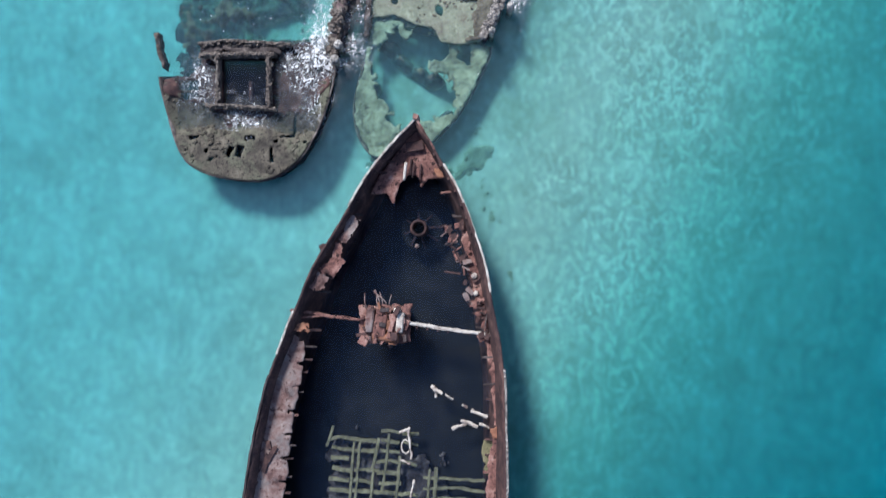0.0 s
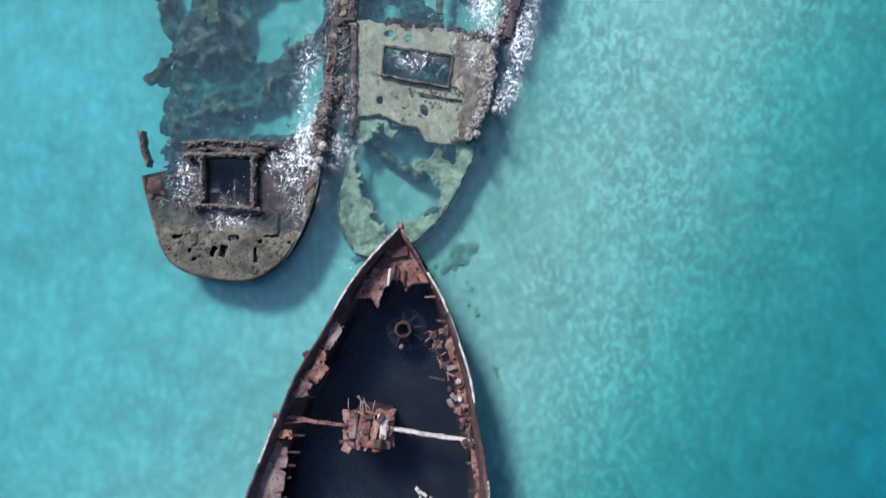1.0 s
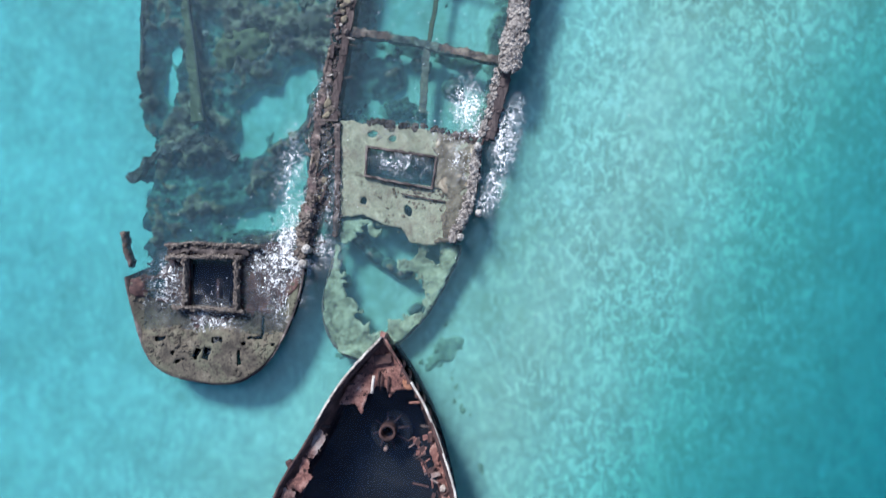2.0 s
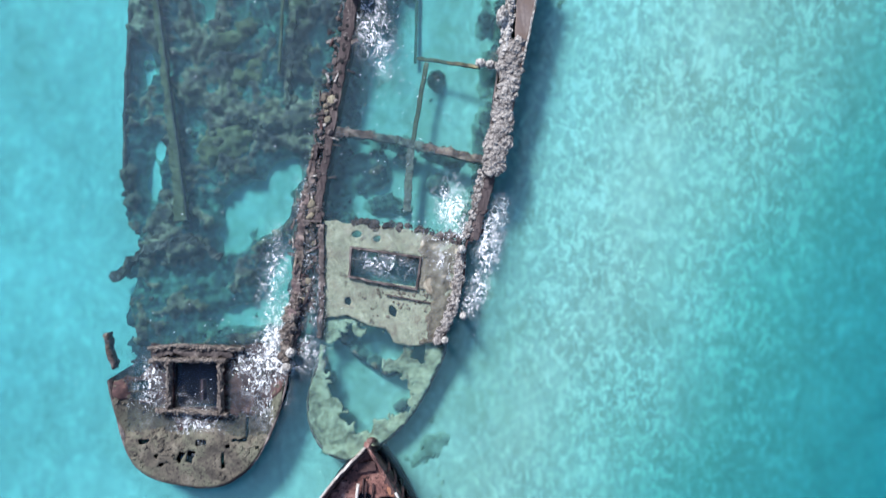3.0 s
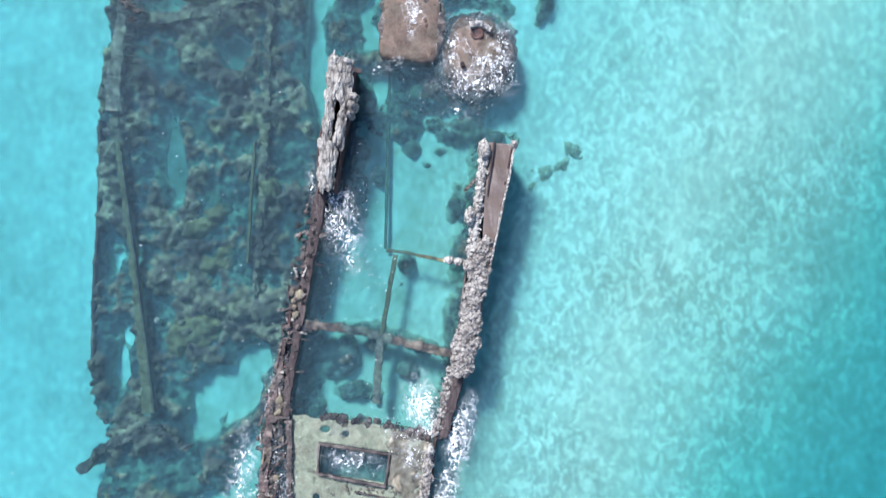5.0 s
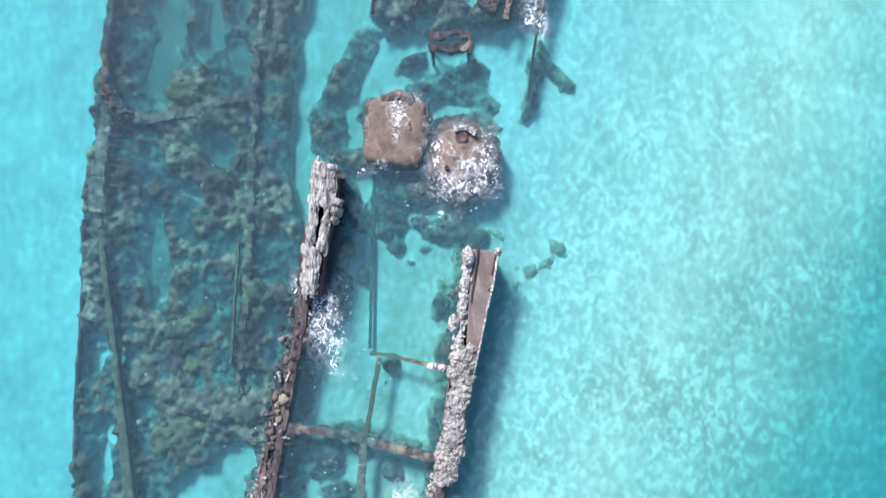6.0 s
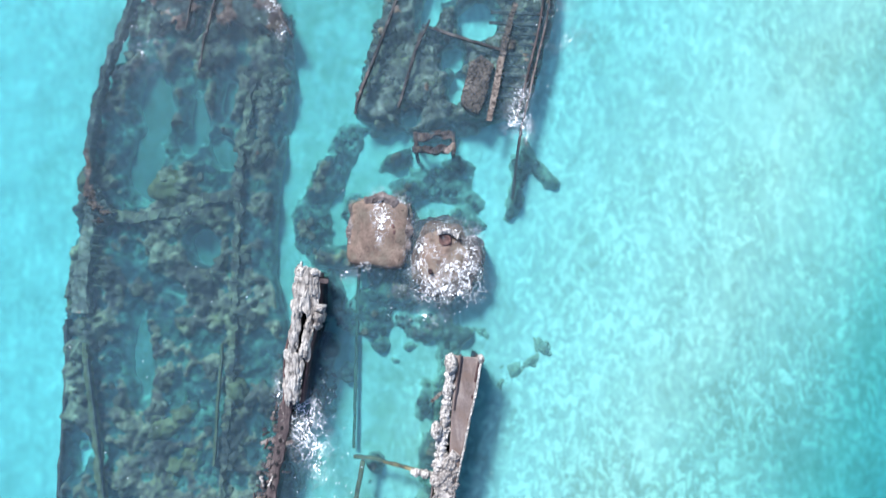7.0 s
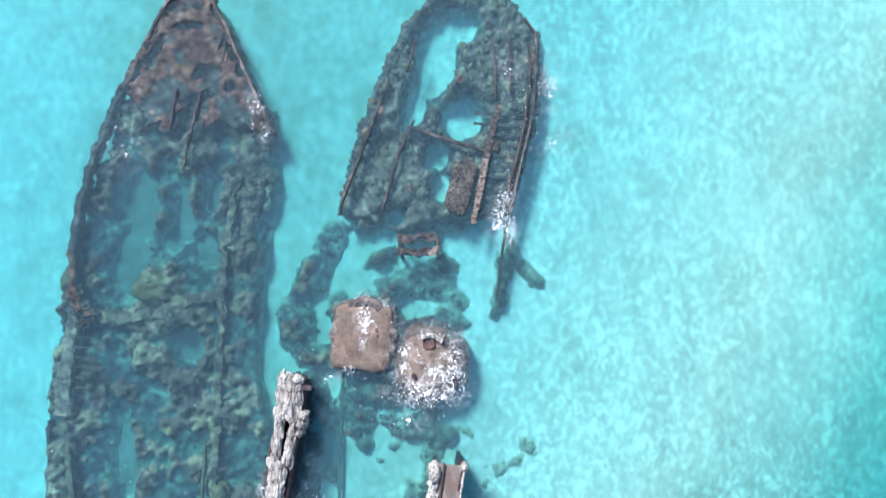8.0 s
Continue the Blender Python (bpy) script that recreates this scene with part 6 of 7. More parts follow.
def small_trestle():
    t = thing("trestle", (4.1, 36.2, -1.7), "small rusted iron trestle standing in shallow water", "trestle")
    part("top_bar", bar("top_bar", [(3.15, 36.25, -0.02), (5.1, 36.35, 0.05)], 0.3, 0.24, REEF_DULL, 0.17, 0.07, seed=1), t)
    part("top_bar", bar("top_bar", [(3.2, 36.85, -0.12), (4.95, 36.95, -0.1)], 0.34, 0.2, REEF_DULL, 0.2, 0.07, seed=2), t)
    for k, (x, y) in enumerate(((3.3, 36.25), (5.0, 36.35), (3.3, 36.85), (4.9, 36.95))):
        part("leg", bar("leg", [(x, y, -0.1), (x + 0.05, y - 0.35, -1.8)], 0.15, 0.15, REEF_RUST, 0.04, 0.15, seed=k, sides=8), t)
    part("side_bar", bar("side_bar", [(5.02, 37.0, -0.02), (5.0, 36.0, 0.02)], 0.14, 0.16, REEF_RUST, 0.04, 0.08, seed=3), t)
    part("side_bar", bar("side_bar", [(3.3, 37.0, -0.06), (3.28, 36.1, -0.02)], 0.16, 0.16, REEF_RUST, 0.05, 0.08, seed=4), t)
    under(t)
    t.location.z -= 0.06
    return t


def far_bow():
    f = thing("bow_frame", (5, 42, 0), "collapsed rusted bow frame standing just above water", "shipwreck")
    part("side_strake", bar("side_strake", [(0.55, 37.9, 0.02), (0.75, 38.8, 0.12), (1.7, 41.2, 0.06), (2.75, 44.2, -0.1)], 0.12, 0.35, REEF_RUST, 0.03, 0.1, seed=1), f, "thin rusted side strake")
    part("rail", bar("rail", [(9.05, 47.0, 0.05), (9.5, 46.1, 0.15), (9.55, 44.6, 0.08), (9.3, 42.3, 0.1), (8.75, 40.0, 0.12), (8.1, 37.3, 0.1)], 0.09, 0.3, REEF_RUST, 0.02, 0.1, seed=3), f, "rusted outer rail")
    part("rail", bar("rail", [(9.2, 45.8, 0.02), (9.25, 44.2, 0.05), (8.95, 42.0, 0.12), (8.45, 39.9, 0.12), (7.85, 37.6, 0.1)], 0.09, 0.3, STREAKED, 0.02, 0.1, seed=4), f)
    part("rail", bar("rail", [(8.1, 37.3, 0.1), (7.9, 35.8, -0.2), (7.72, 34.0, -0.5)], 0.12, 0.3, STREAKED, 0.03, 0.1, seed=14), f, "bent rail end running under water")
    part("plank", bar("plank", [(7.9, 43.0, -0.05), (7.45, 41.5, 0.06), (7.05, 39.6, 0.12), (6.62, 37.5, 0.16)], [0.2, 0.28, 0.3, 0.24], 0.14, OYSTER_BROWN, 0.05, 0.08, 0.2, 5), f, "grey-brown crusted plank")
    part("slab", plate("slab", lambda x, y: inside([(5.75, 40.2), (6.3, 40.55), (6.85, 40.1), (6.6, 39.0), (6.15, 37.85), (5.55, 38.1), (5.35, 38.5)])(x, y) + 0.08 * rough_noise(x * 3, y * 3, 6), lambda x, y: 0.0 + 0.10 * rough_noise(x * 3, y * 3, 7), 0.5, (5, 7.2, 37.4, 41), OYSTER_BROWN, 0.07), f, "crusted brown slab")
    for k in range(9):
        y = 42.6 - k * 0.48
        x0 = np.interp(y, [38, 42.6], [6.9, 7.65])
        x1 = np.interp(y, [38, 42.6], [8.2, 9.1])
        part("rung", bar("rung", [(x0 - (0.9 if k < 2 else 0), y + 0.02, -0.12), ((x0 + x1) / 2, y - 0.06, -0.15), (x1, y - 0.1, -0.1)], 0.13, 0.16, REEF_RUST, 0.05, 0.08, seed=k, sides=8), f)
    part("cross_bar", bar("cross_bar", [(3.6, 42.05, -0.15), (5.0, 41.55, -0.06), (7.3, 40.8, -0.02)], 0.14, 0.2, REEF_RUST, 0.04, 0.1, seed=6), f, "dark rusted bar across")
    for k, (p, q) in enumerate((((3.6, 41.9), (2.5, 38.2)), ((3.95, 42.3), (3.2, 40.6)), ((4.05, 46.0), (3.6, 44.6)), ((7.6, 46.0), (7.7, 43.2)), ((8.35, 46.5), (8.4, 43.6)))):
        part("upright", bar("upright", [(*p, -0.12), (*q, -0.02)], 0.10 if k else 0.13, 0.2, REEF_RUST, 0.03, 0.1, seed=k), f)
    under(f)
    f.location.z -= 0.10
    return f


open_barge(), boilers(), small_trestle(), far_bow()


# ---------------------------------------------------------------- growth on and round the wrecks
GROWN = {}      # the upper face of each patch of growth, by its seed


def growth(name, label, field, low, high, bounds, material, seed, step=0.12, rag=0.55):
    """Lumpy growth where field > 0, higher towards its middle; it sinks into the sand at its edge."""
    def f(x, y):
        return field(x, y) + rag * rough_noise(x * 0.8, y * 0.8, seed, 6, 0.68)

    def top(x, y):
        rise = np.clip(f(x, y) / 0.75, 0, 1)
        rise = rise * (1.6 - 0.6 * rise)
        heads = 0.5 - 1.4 * np.abs(rough_noise(x * 1.5, y * 1.5, seed + 9, 3, 0.6))
        lump = np.clip(0.5 + 0.75 * rough_noise(x * 0.8, y * 0.8, seed + 5, 5, 0.66) + 0.22 * heads, 0, 1)
        return -1.95 + rise * (0.2 + low + (high - low) * lump)
    GROWN[seed] = top
    me = plate(name, f, top, 0, bounds, material, step)
    return tagged(part(name, me), label, "reef growth", kind="stuff")


LEFT_HULL = [(-12.9, 11.4), (-12.3, 13.6), (-12.6, 14.6), (-13.15, 15.3), (-13.2, 17.5), (-13.1, 20.7), (-12.9, 21.4), (-12.8, 23), (-13.0, 24.2), (-12.95, 27), (-12.95, 29), (-12.75, 32), (-12.45, 34.8), (-11.5, 38.7), (-10.6, 41.3), (-9.8, 43.4),
             (-8.9, 45.3), (-8.0, 46.9), (-7.2, 48.2), (-6.2, 48.6), (-5.2, 47.6), (-4.1, 45.2), (-3.1, 42.9), (-2.75, 41.5), (-2.6, 40), (-2.85, 37.4), (-3.35, 35.1), (-3.4, 33.4), (-3.5, 30.8), (-2.7, 27.2),
             (-3.0, 24), (-4.0, 20.6), (-4.5, 16.5), (-4.8, 13), (-5.3, 9.5), (-12.4, 9.4)]
LEFT_SAND = [blob(*q) for q in ((-7.1, 15.8, 1.7, 1.3, 25), (-8.1, 14.6, 0.8, 0.8), (-5.9, 17.4, 0.9, 0.8, 40), (-6.2, 12.2, 0.65, 1.8, -12), (-7.6, 10.7, 1.6, 0.5), (-12.0, 17.0, 0.25, 0.8), (-11.7, 18.6, 0.25, 0.4), (-12.35, 22.6, 0.25, 0.7),
                                (-9.6, 26.6, 0.42, 1.7, 4), (-6.65, 31.9, 0.6, 0.75), (-8.0, 29.9, 0.5, 0.35, -30), (-9.1, 38.6, 0.8, 1.6, 6), (-7.1, 38.2, 0.35, 1.2, 10), (-5.9, 36.5, 0.5, 0.8, 30), (-9.6, 35.8, 0.9, 1.6), (-7.6, 36.9, 0.5, 0.6), (-5.7, 38.9, 0.3, 0.8))]


def left_field(x, y, hull=inside(LEFT_HULL)):
    f = np.minimum(hull(x, y) * 3.2 + 0.5, 0.8)
    for s in LEFT_SAND:
        f = np.minimum(f, -s(x, y) * 1.6 + 0.1)
    return f


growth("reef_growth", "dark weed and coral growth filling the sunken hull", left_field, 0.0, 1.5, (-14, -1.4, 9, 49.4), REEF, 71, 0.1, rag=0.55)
growth("reef_growth", "dark weed spilling from the hull's side", lambda x, y: np.maximum(np.maximum(blob(-13.0, 12.9, 0.9, 0.5, 25)(x, y), blob(-12.7, 10.8, 0.8, 0.7)(x, y)), blob(-12.5, 9.1, 0.75, 1.0)(x, y)), 0.2, 0.8, (-15, -11, 9, 14.5), REEF_RUST, 72)


def barge_field(x, y):
    edge_left = np.interp(y, [9, 15, 19, 25, 31], [-3.9, -3.8, -3.3, -2.3, -1.6])
    edge_right = np.interp(y, [9, 14, 17, 22, 27, 30], [1.6, 2.7, 3.6, 4.3, 5.0, 5.0])
    f = np.maximum(0.85 - np.abs(x - edge_left - 0.3), 0.55 - np.abs(x - edge_right + 0.35))
    f = np.where((y > 14.2) & (y < 30.5), f, -1)
    for q in ((-1.9, 17.6, 1.2, 1.3), (-0.9, 16.0, 1.4, 0.7), (-0.2, 18.0, 0.7, 0.5), (1.3, 17.0, 0.6, 0.6), (1.4, 21.8, 0.4, 0.55), (-1.5, 19.0, 2.2, 0.5, -8), (2.0, 18.2, 2.0, 0.45, -15), (0.9, 28.2, 0.6, 0.5), (-0.3, 28.6, 0.6, 0.8), (3.6, 24.5, 0.5, 1.6, -12), (3.5, 20.0, 0.45, 1.4, -8), (2.9, 27.2, 0.7, 0.5), (3.9, 28.4, 0.9, 0.6), (0.0, 26.0, 0.4, 0.5), (-1.1, 25.2, 0.8, 1.2), (-0.9, 27.3, 0.7, 0.9),
              (1.6, 27.4, 0.55, 0.6), (2.7, 28.4, 0.7, 0.5), (0.9, 29.4, 0.9, 0.9), (1.3, 28.5, 1.0, 1.0), (3.5, 27.9, 1.2, 0.6), (2.4, 29.6, 1.5, 0.8), (0.1, 28.6, 0.8, 1.3), (5.4, 27.8, 1.1, 0.4), (2.3, 26.6, 0.5, 0.4), (3.0, 25.5, 0.25, 0.8), (1.8, 29.9, 1.4, 0.8), (-0.9, 29.6, 0.9, 1.8)):
        f = np.maximum(f, 1.6 * blob(*q)(x, y))
    return f


growth("reef_growth", "dark coral growth along the barge's inner walls", barge_field, -0.1, 1.0, (-5, 6, 13.5, 31.5), REEF, 73, rag=0.85)


def bow_field(x, y, area=inside([(0.65, 38.4), (1.4, 41.2), (2.5, 44.2), (3.55, 46.6), (4.7, 48.0), (6.5, 48.5), (8.2, 48.0), (9.4, 46.6), (9.55, 44.6), (9.2, 42.0), (8.6, 40.0), (8.2, 38.4), (7.0, 38.2), (5.2, 38.0), (3.4, 37.6), (2.2, 38.0)])):
    f = np.minimum(area(x, y) * 1.8 + 0.85, 0.8)
    for q in ((4.9, 45.6, 0.9, 2.0, -8), (6.1, 47.0, 0.7, 0.6), (4.0, 43.4, 0.4, 1.0, -15), (6.2, 42.6, 0.95, 1.0), (5.0, 40.8, 0.5, 0.6, 0), (3.0, 37.9, 0.5, 0.4), (5.2, 39.5, 0.4, 0.6)):
        f = np.minimum(f, -blob(*q)(x, y) * 1.6 + 0.1)
    return f


growth("reef_growth", "brown coral growth inside the collapsed bow", bow_field, 0.7, 1.62, (-0.5, 10.6, 36.8, 49.4), REEF_BROWN, 74, 0.1)


def between_field(x, y):
    f = np.full(np.shape(x), -2.0)
    for q in ((-1.6, 32.7, 1.0, 1.8, 10), (-0.9, 35.2, 1.05, 1.7, -15), (-0.1, 36.9, 0.8, 1.1, -20), (-1.0, 31.6, 0.9, 0.7), (4.4, 34.9, 1.7, 0.9, -10), (2.2, 36.0, 0.9, 0.5, 20), (4.2, 37.3, 1.3, 0.7), (5.6, 37.6, 0.9, 0.5), (5.9, 33.9, 0.8, 0.8),
              (1.8, 32.6, 1.9, 2.0), (4.5, 31.4, 1.95, 2.0), (2.6, 29.9, 1.2, 0.7), (0.0, 31.4, 1.0, 0.8), (2.1, 37.5, 1.0, 0.5), (3.6, 34.6, 1.6, 0.8, 0), (5.2, 35.7, 0.9, 0.7, 0), (2.0, 30.6, 1.6, 0.8, 0), (0.2, 33.7, 0.9, 1.0, 0), (5.7, 33.2, 0.9, 0.9, 0), (-1.7, 34.2, 0.6, 1.6, -8)):
        f = np.maximum(f, blob(*q)(x, y))
    return f


growth("reef_growth", "dark coral heads round the boilers", between_field, 0.0, 1.35, (-4, 8, 28, 39), REEF, 75)


def fin_field(x, y, fin=inside([(8.3, 37.2), (9.0, 36.0), (9.7, 34.9), (9.3, 34.7), (8.6, 35.2), (8.3, 34.2), (7.6, 33.3), (7.6, 34.6), (7.9, 36.2)])):
    return fin(x, y) + 0.25


growth("reef_growth", "dark weeded plate end beside the bow", fin_field, 0.3, 0.8, (6.5, 11, 32, 38.5), REEF, 76, 0.09)
growth("reef_growth", "small dark weed tuft on the sand", lambda x, y: np.maximum(blob(5.45, -4.85, 0.3, 0.26)(x, y), blob(-8.9, -7.6, 0.3, 0.4)(x, y)) * 1.6 - 0.1, 0.15, 0.35, (-10, 7, -9, -3), REEF, 68, 0.09)


def coral_heads(name, label, field, bounds, count, size, depth, seed, base, material=CLUMPS, flat=0.4, spare=-0.2, edge=0.36):
    """Knobbly coral heads scattered where field > 0."""
    rng = np.random.RandomState(seed)
    x, y = rng.uniform(bounds[0], bounds[1], count * 6), rng.uniform(bounds[2], bounds[3], count * 6)
    patch = rough_noise(x * 0.7, y * 0.7, seed, 3)
    good = (field(x, y) + 0.42 * rough_noise(x * 0.8, y * 0.8, base, 6, 0.68) > edge) & (patch > spare)
    x, y = x[good][:count], y[good][:count]
    z = rng.uniform(depth[0], depth[1], len(x)) + 0.25 * rough_noise(x * 0.5, y * 0.5, seed + 1)
    r = size[0] + (size[1] - size[0]) * rng.uniform(0, 1, len(x)) ** 2
    if base in GROWN:
        z = GROWN[base](x, y) - 0.12 * r
    return tagged(part(name, lumps(name, list(zip(x, y, z, r)), material, seed, flat, True)), label, "coral heads", kind="stuff")




def tuft_field(x, y, hull=inside(LEFT_HULL)):
    """Scattered tufts on the sand inside the sunken hull and the barge."""
    left = np.interp(y, [15, 19, 25, 31], [-3.6, -3.1, -2.1, -1.2])
    right = np.interp(y, [15, 17, 22, 27, 31], [2.6, 3.4, 4.1, 4.8, 4.8])
    barge = np.where((y > 15.2) & (y < 31), np.minimum(x - left, right - x), -1.0)
    spots = 1.5 * rough_noise(x * 1.1, y * 1.1, 131, 4, 0.6) - 0.62
    return np.where(np.maximum(np.where(y < 34, hull(x, y), -1.0), barge - 0.2) > 0.2, spots, -1.0)


growth("reef_growth", "small dark weed tufts scattered on the sand between the wrecks", tuft_field, -0.05, 0.55, (-13.5, 5.2, 9.5, 34.5), REEF, 78, 0.1, 0.3)


def ridge_field(x, y):
    """The broken starboard side of the sunken hull, lying just under water."""
    mid = np.interp(y, [33.5, 37.0, 40.5, 42.5], [-4.3, -3.9, -3.5, -3.3])
    half = np.interp(y, [33.5, 36.0, 39.0, 42.5], [0.35, 0.75, 0.95, 0.8])
    return np.where((y > 33.5) & (y < 43.0), half - np.abs(x - mid), -1.0)


growth("reef_growth", "brown crusted side of the sunken hull under water", ridge_field, 0.75, 1.65, (-6, -1.4, 33, 43.5), REEF_BROWN, 77, 0.1, 0.5)
coral_heads("coral_heads", "brown coral heads on the sunken hull's side", ridge_field, (-6, -1.5, 33, 43.5), 420, (0.05, 0.2), (-0.75, -0.3), 92, 77, edge=0.2)
coral_heads("coral_heads", "mixed brown and olive coral heads in the sunken hull", left_field, (-14, -2, 9, 49), 650, (0.06, 0.26), (-1.3, -0.75), 81, 71, spare=0.1, edge=0.6, flat=0.3)
coral_heads("coral_heads", "brown coral heads along the barge's walls", barge_field, (-5, 6, 14, 31), 900, (0.05, 0.2), (-1.3, -0.5), 82, 73)
coral_heads("coral_heads", "brown coral heads in the collapsed bow", bow_field, (0, 10, 37, 49), 1500, (0.05, 0.20), (-0.62, -0.14), 83, 74)
coral_heads("coral_heads", "dark coral heads round the boilers", between_field, (-4, 8, 28, 39), 900, (0.05, 0.22), (-1.25, -0.5), 84, 75)
coral_heads("coral_heads", "small coral heads on the weeded plate end", fin_field, (7, 10, 33, 38), 90, (0.07, 0.2), (-1.3, -0.9), 85, 76)


def rock_field(x, y):
    return np.maximum(np.maximum(blob(8.6, 26.5, 1.0, 0.4, 25)(x, y), blob(9.3, 27.1, 0.55, 0.45)(x, y)), np.maximum(blob(7.2, 25.6, 0.3, 0.6)(x, y), blob(6.6, 27.7, 1.4, 0.35, -10)(x, y))) * 2.6


growth("reef_growth", "low olive weed patch on the sand by the wall's end", lambda x, y: rock_field(x, y) / 2.6 + 0.1, 0.0, 0.36, (3.5, 11.5, 24, 29.5), STONES, 91, 0.09, 0.8)
growth("reef_growth", "thin weed and rubble on the sand by the steel bow", lambda x, y: np.maximum(np.maximum(blob(0.9, 4.6, 1.1, 0.7, 40)(x, y), blob(1.7, 2.4, 0.5, 1.6, 12)(x, y)), np.maximum(blob(2.6, -0.4, 0.4, 1.2, 10)(x, y), blob(-3.9, 4.3, 0.9, 0.5, 40)(x, y))), 0.0, 0.28, (-6, 4.5, -2.5, 7), STONES, 94, 0.08, 0.9)
coral_heads("coral_heads", "olive stones on the sand by the wall's end", rock_field, (4, 11, 24, 29), 320, (0.03, 0.12), (-1.78, -1.7), 89, 91, STONES, 0.3, -0.6)
coral_heads("coral_heads", "low weedy rubble on the sand by the steel bow", lambda x, y: np.maximum(np.maximum(blob(0.9, 4.6, 0.9, 0.7, 40)(x, y), blob(1.6, 2.6, 0.5, 1.1)(x, y)), np.maximum(blob(-3.9, 4.4, 0.8, 0.5, 40)(x, y), blob(1.2, 6.0, 0.7, 0.5)(x, y))) * 1.6, (-6, 4, 0, 8), 160, (0.03, 0.12), (-1.8, -1.68), 91, 81, STONES, 0.4, -0.6)
coral_heads("coral_heads", "small pale and dark corals in the sunken hull", left_field, (-14, -2, 9, 49), 700, (0.035, 0.13), (-1.15, -0.6), 90, 71, edge=0.6)


def ring_field(x, y):
    """A belt along the sunken stern edge of the barge."""
    belt = np.full(np.shape(x), -1.0)
    for q in ((1.2, 8.6, 0.35, 0.9, -25), (0.4, 6.8, 0.4, 0.9, -38), (-0.9, 5.5, 0.8, 0.4, 42), (-2.5, 4.7, 1.0, 0.4, 8), (-4.0, 5.6, 0.4, 0.9, -20), (-4.2, 7.6, 0.4, 1.2, 12), (-1.9, 9.0, 0.5, 0.4, 30), (-0.2, 9.4, 0.8, 0.3, -15), (-3.3, 9.9, 0.6, 0.5, 0), (0.4, 8.2, 0.35, 0.3, 0)):
        belt = np.maximum(belt, blob(*q)(x, y))
    return belt


def seam_field(x, y):
    """The wrecked strip where the two hulls lie side by side."""
    mid = np.interp(y, [9, 12, 15, 19, 22], [-4.7, -4.35, -4.2, -3.75, -3.2])
    return np.where((y > 9.3) & (y < 21.5), 0.55 - np.abs(x - mid), -1.0)


def bridge_field(x, y):
    """Growth lying across the broken stern of the barge, and patches along its edge."""
    f = np.full(np.shape(x), -1.0)
    for q in ((-3.0, 9.8, 0.6, 0.45, 0), (-2.3, 9.1, 0.7, 0.35, -40), (-1.5, 8.6, 0.65, 0.35, -25), (-0.8, 8.3, 0.6, 0.45, 0), (0.1, 8.0, 0.6, 0.3, 10), (-3.8, 7.9, 0.55, 0.35, 0), (-3.7, 6.2, 0.45, 0.45, 0), (-0.3, 6.6, 0.55, 0.3, 40), (1.0, 8.3, 0.3, 0.5, -20), (-2.4, 5.0, 0.7, 0.25, 5)):
        f = np.maximum(f, blob(*q)(x, y) * 1.9)
    return f


growth("reef_growth", "brown coral growth across the barge's broken stern", bridge_field, 0.55, 1.3, (-5, 2, 4, 11), REEF_BROWN, 79, 0.08, 0.6)
coral_heads("coral_heads", "rusty rubble between the two hulls", seam_field, (-6, -2, 9, 22), 520, (0.05, 0.22), (-0.45, 0.02), 88, 69)
coral_heads("coral_heads", "rust-brown lumps on the collapsed bow deck", lambda x, y: np.maximum(inside([(-9.4, 43.2), (-8.1, 46.4), (-6.5, 48.2), (-5.4, 47.6), (-4.2, 45.2), (-3.0, 42.6), (-5.0, 42.0), (-7.4, 42.0)])(x, y), -1) * 0.5, (-10, -2, 41, 49), 700, (0.04, 0.15), (-0.42, -0.2), 87, 78, flat=0.3)
coral_heads("coral_heads", "olive coral heads on the sunken stern edge", ring_field, (-5, 2, 4, 11), 600, (0.05, 0.24), (-0.75, -0.5), 86, 77)


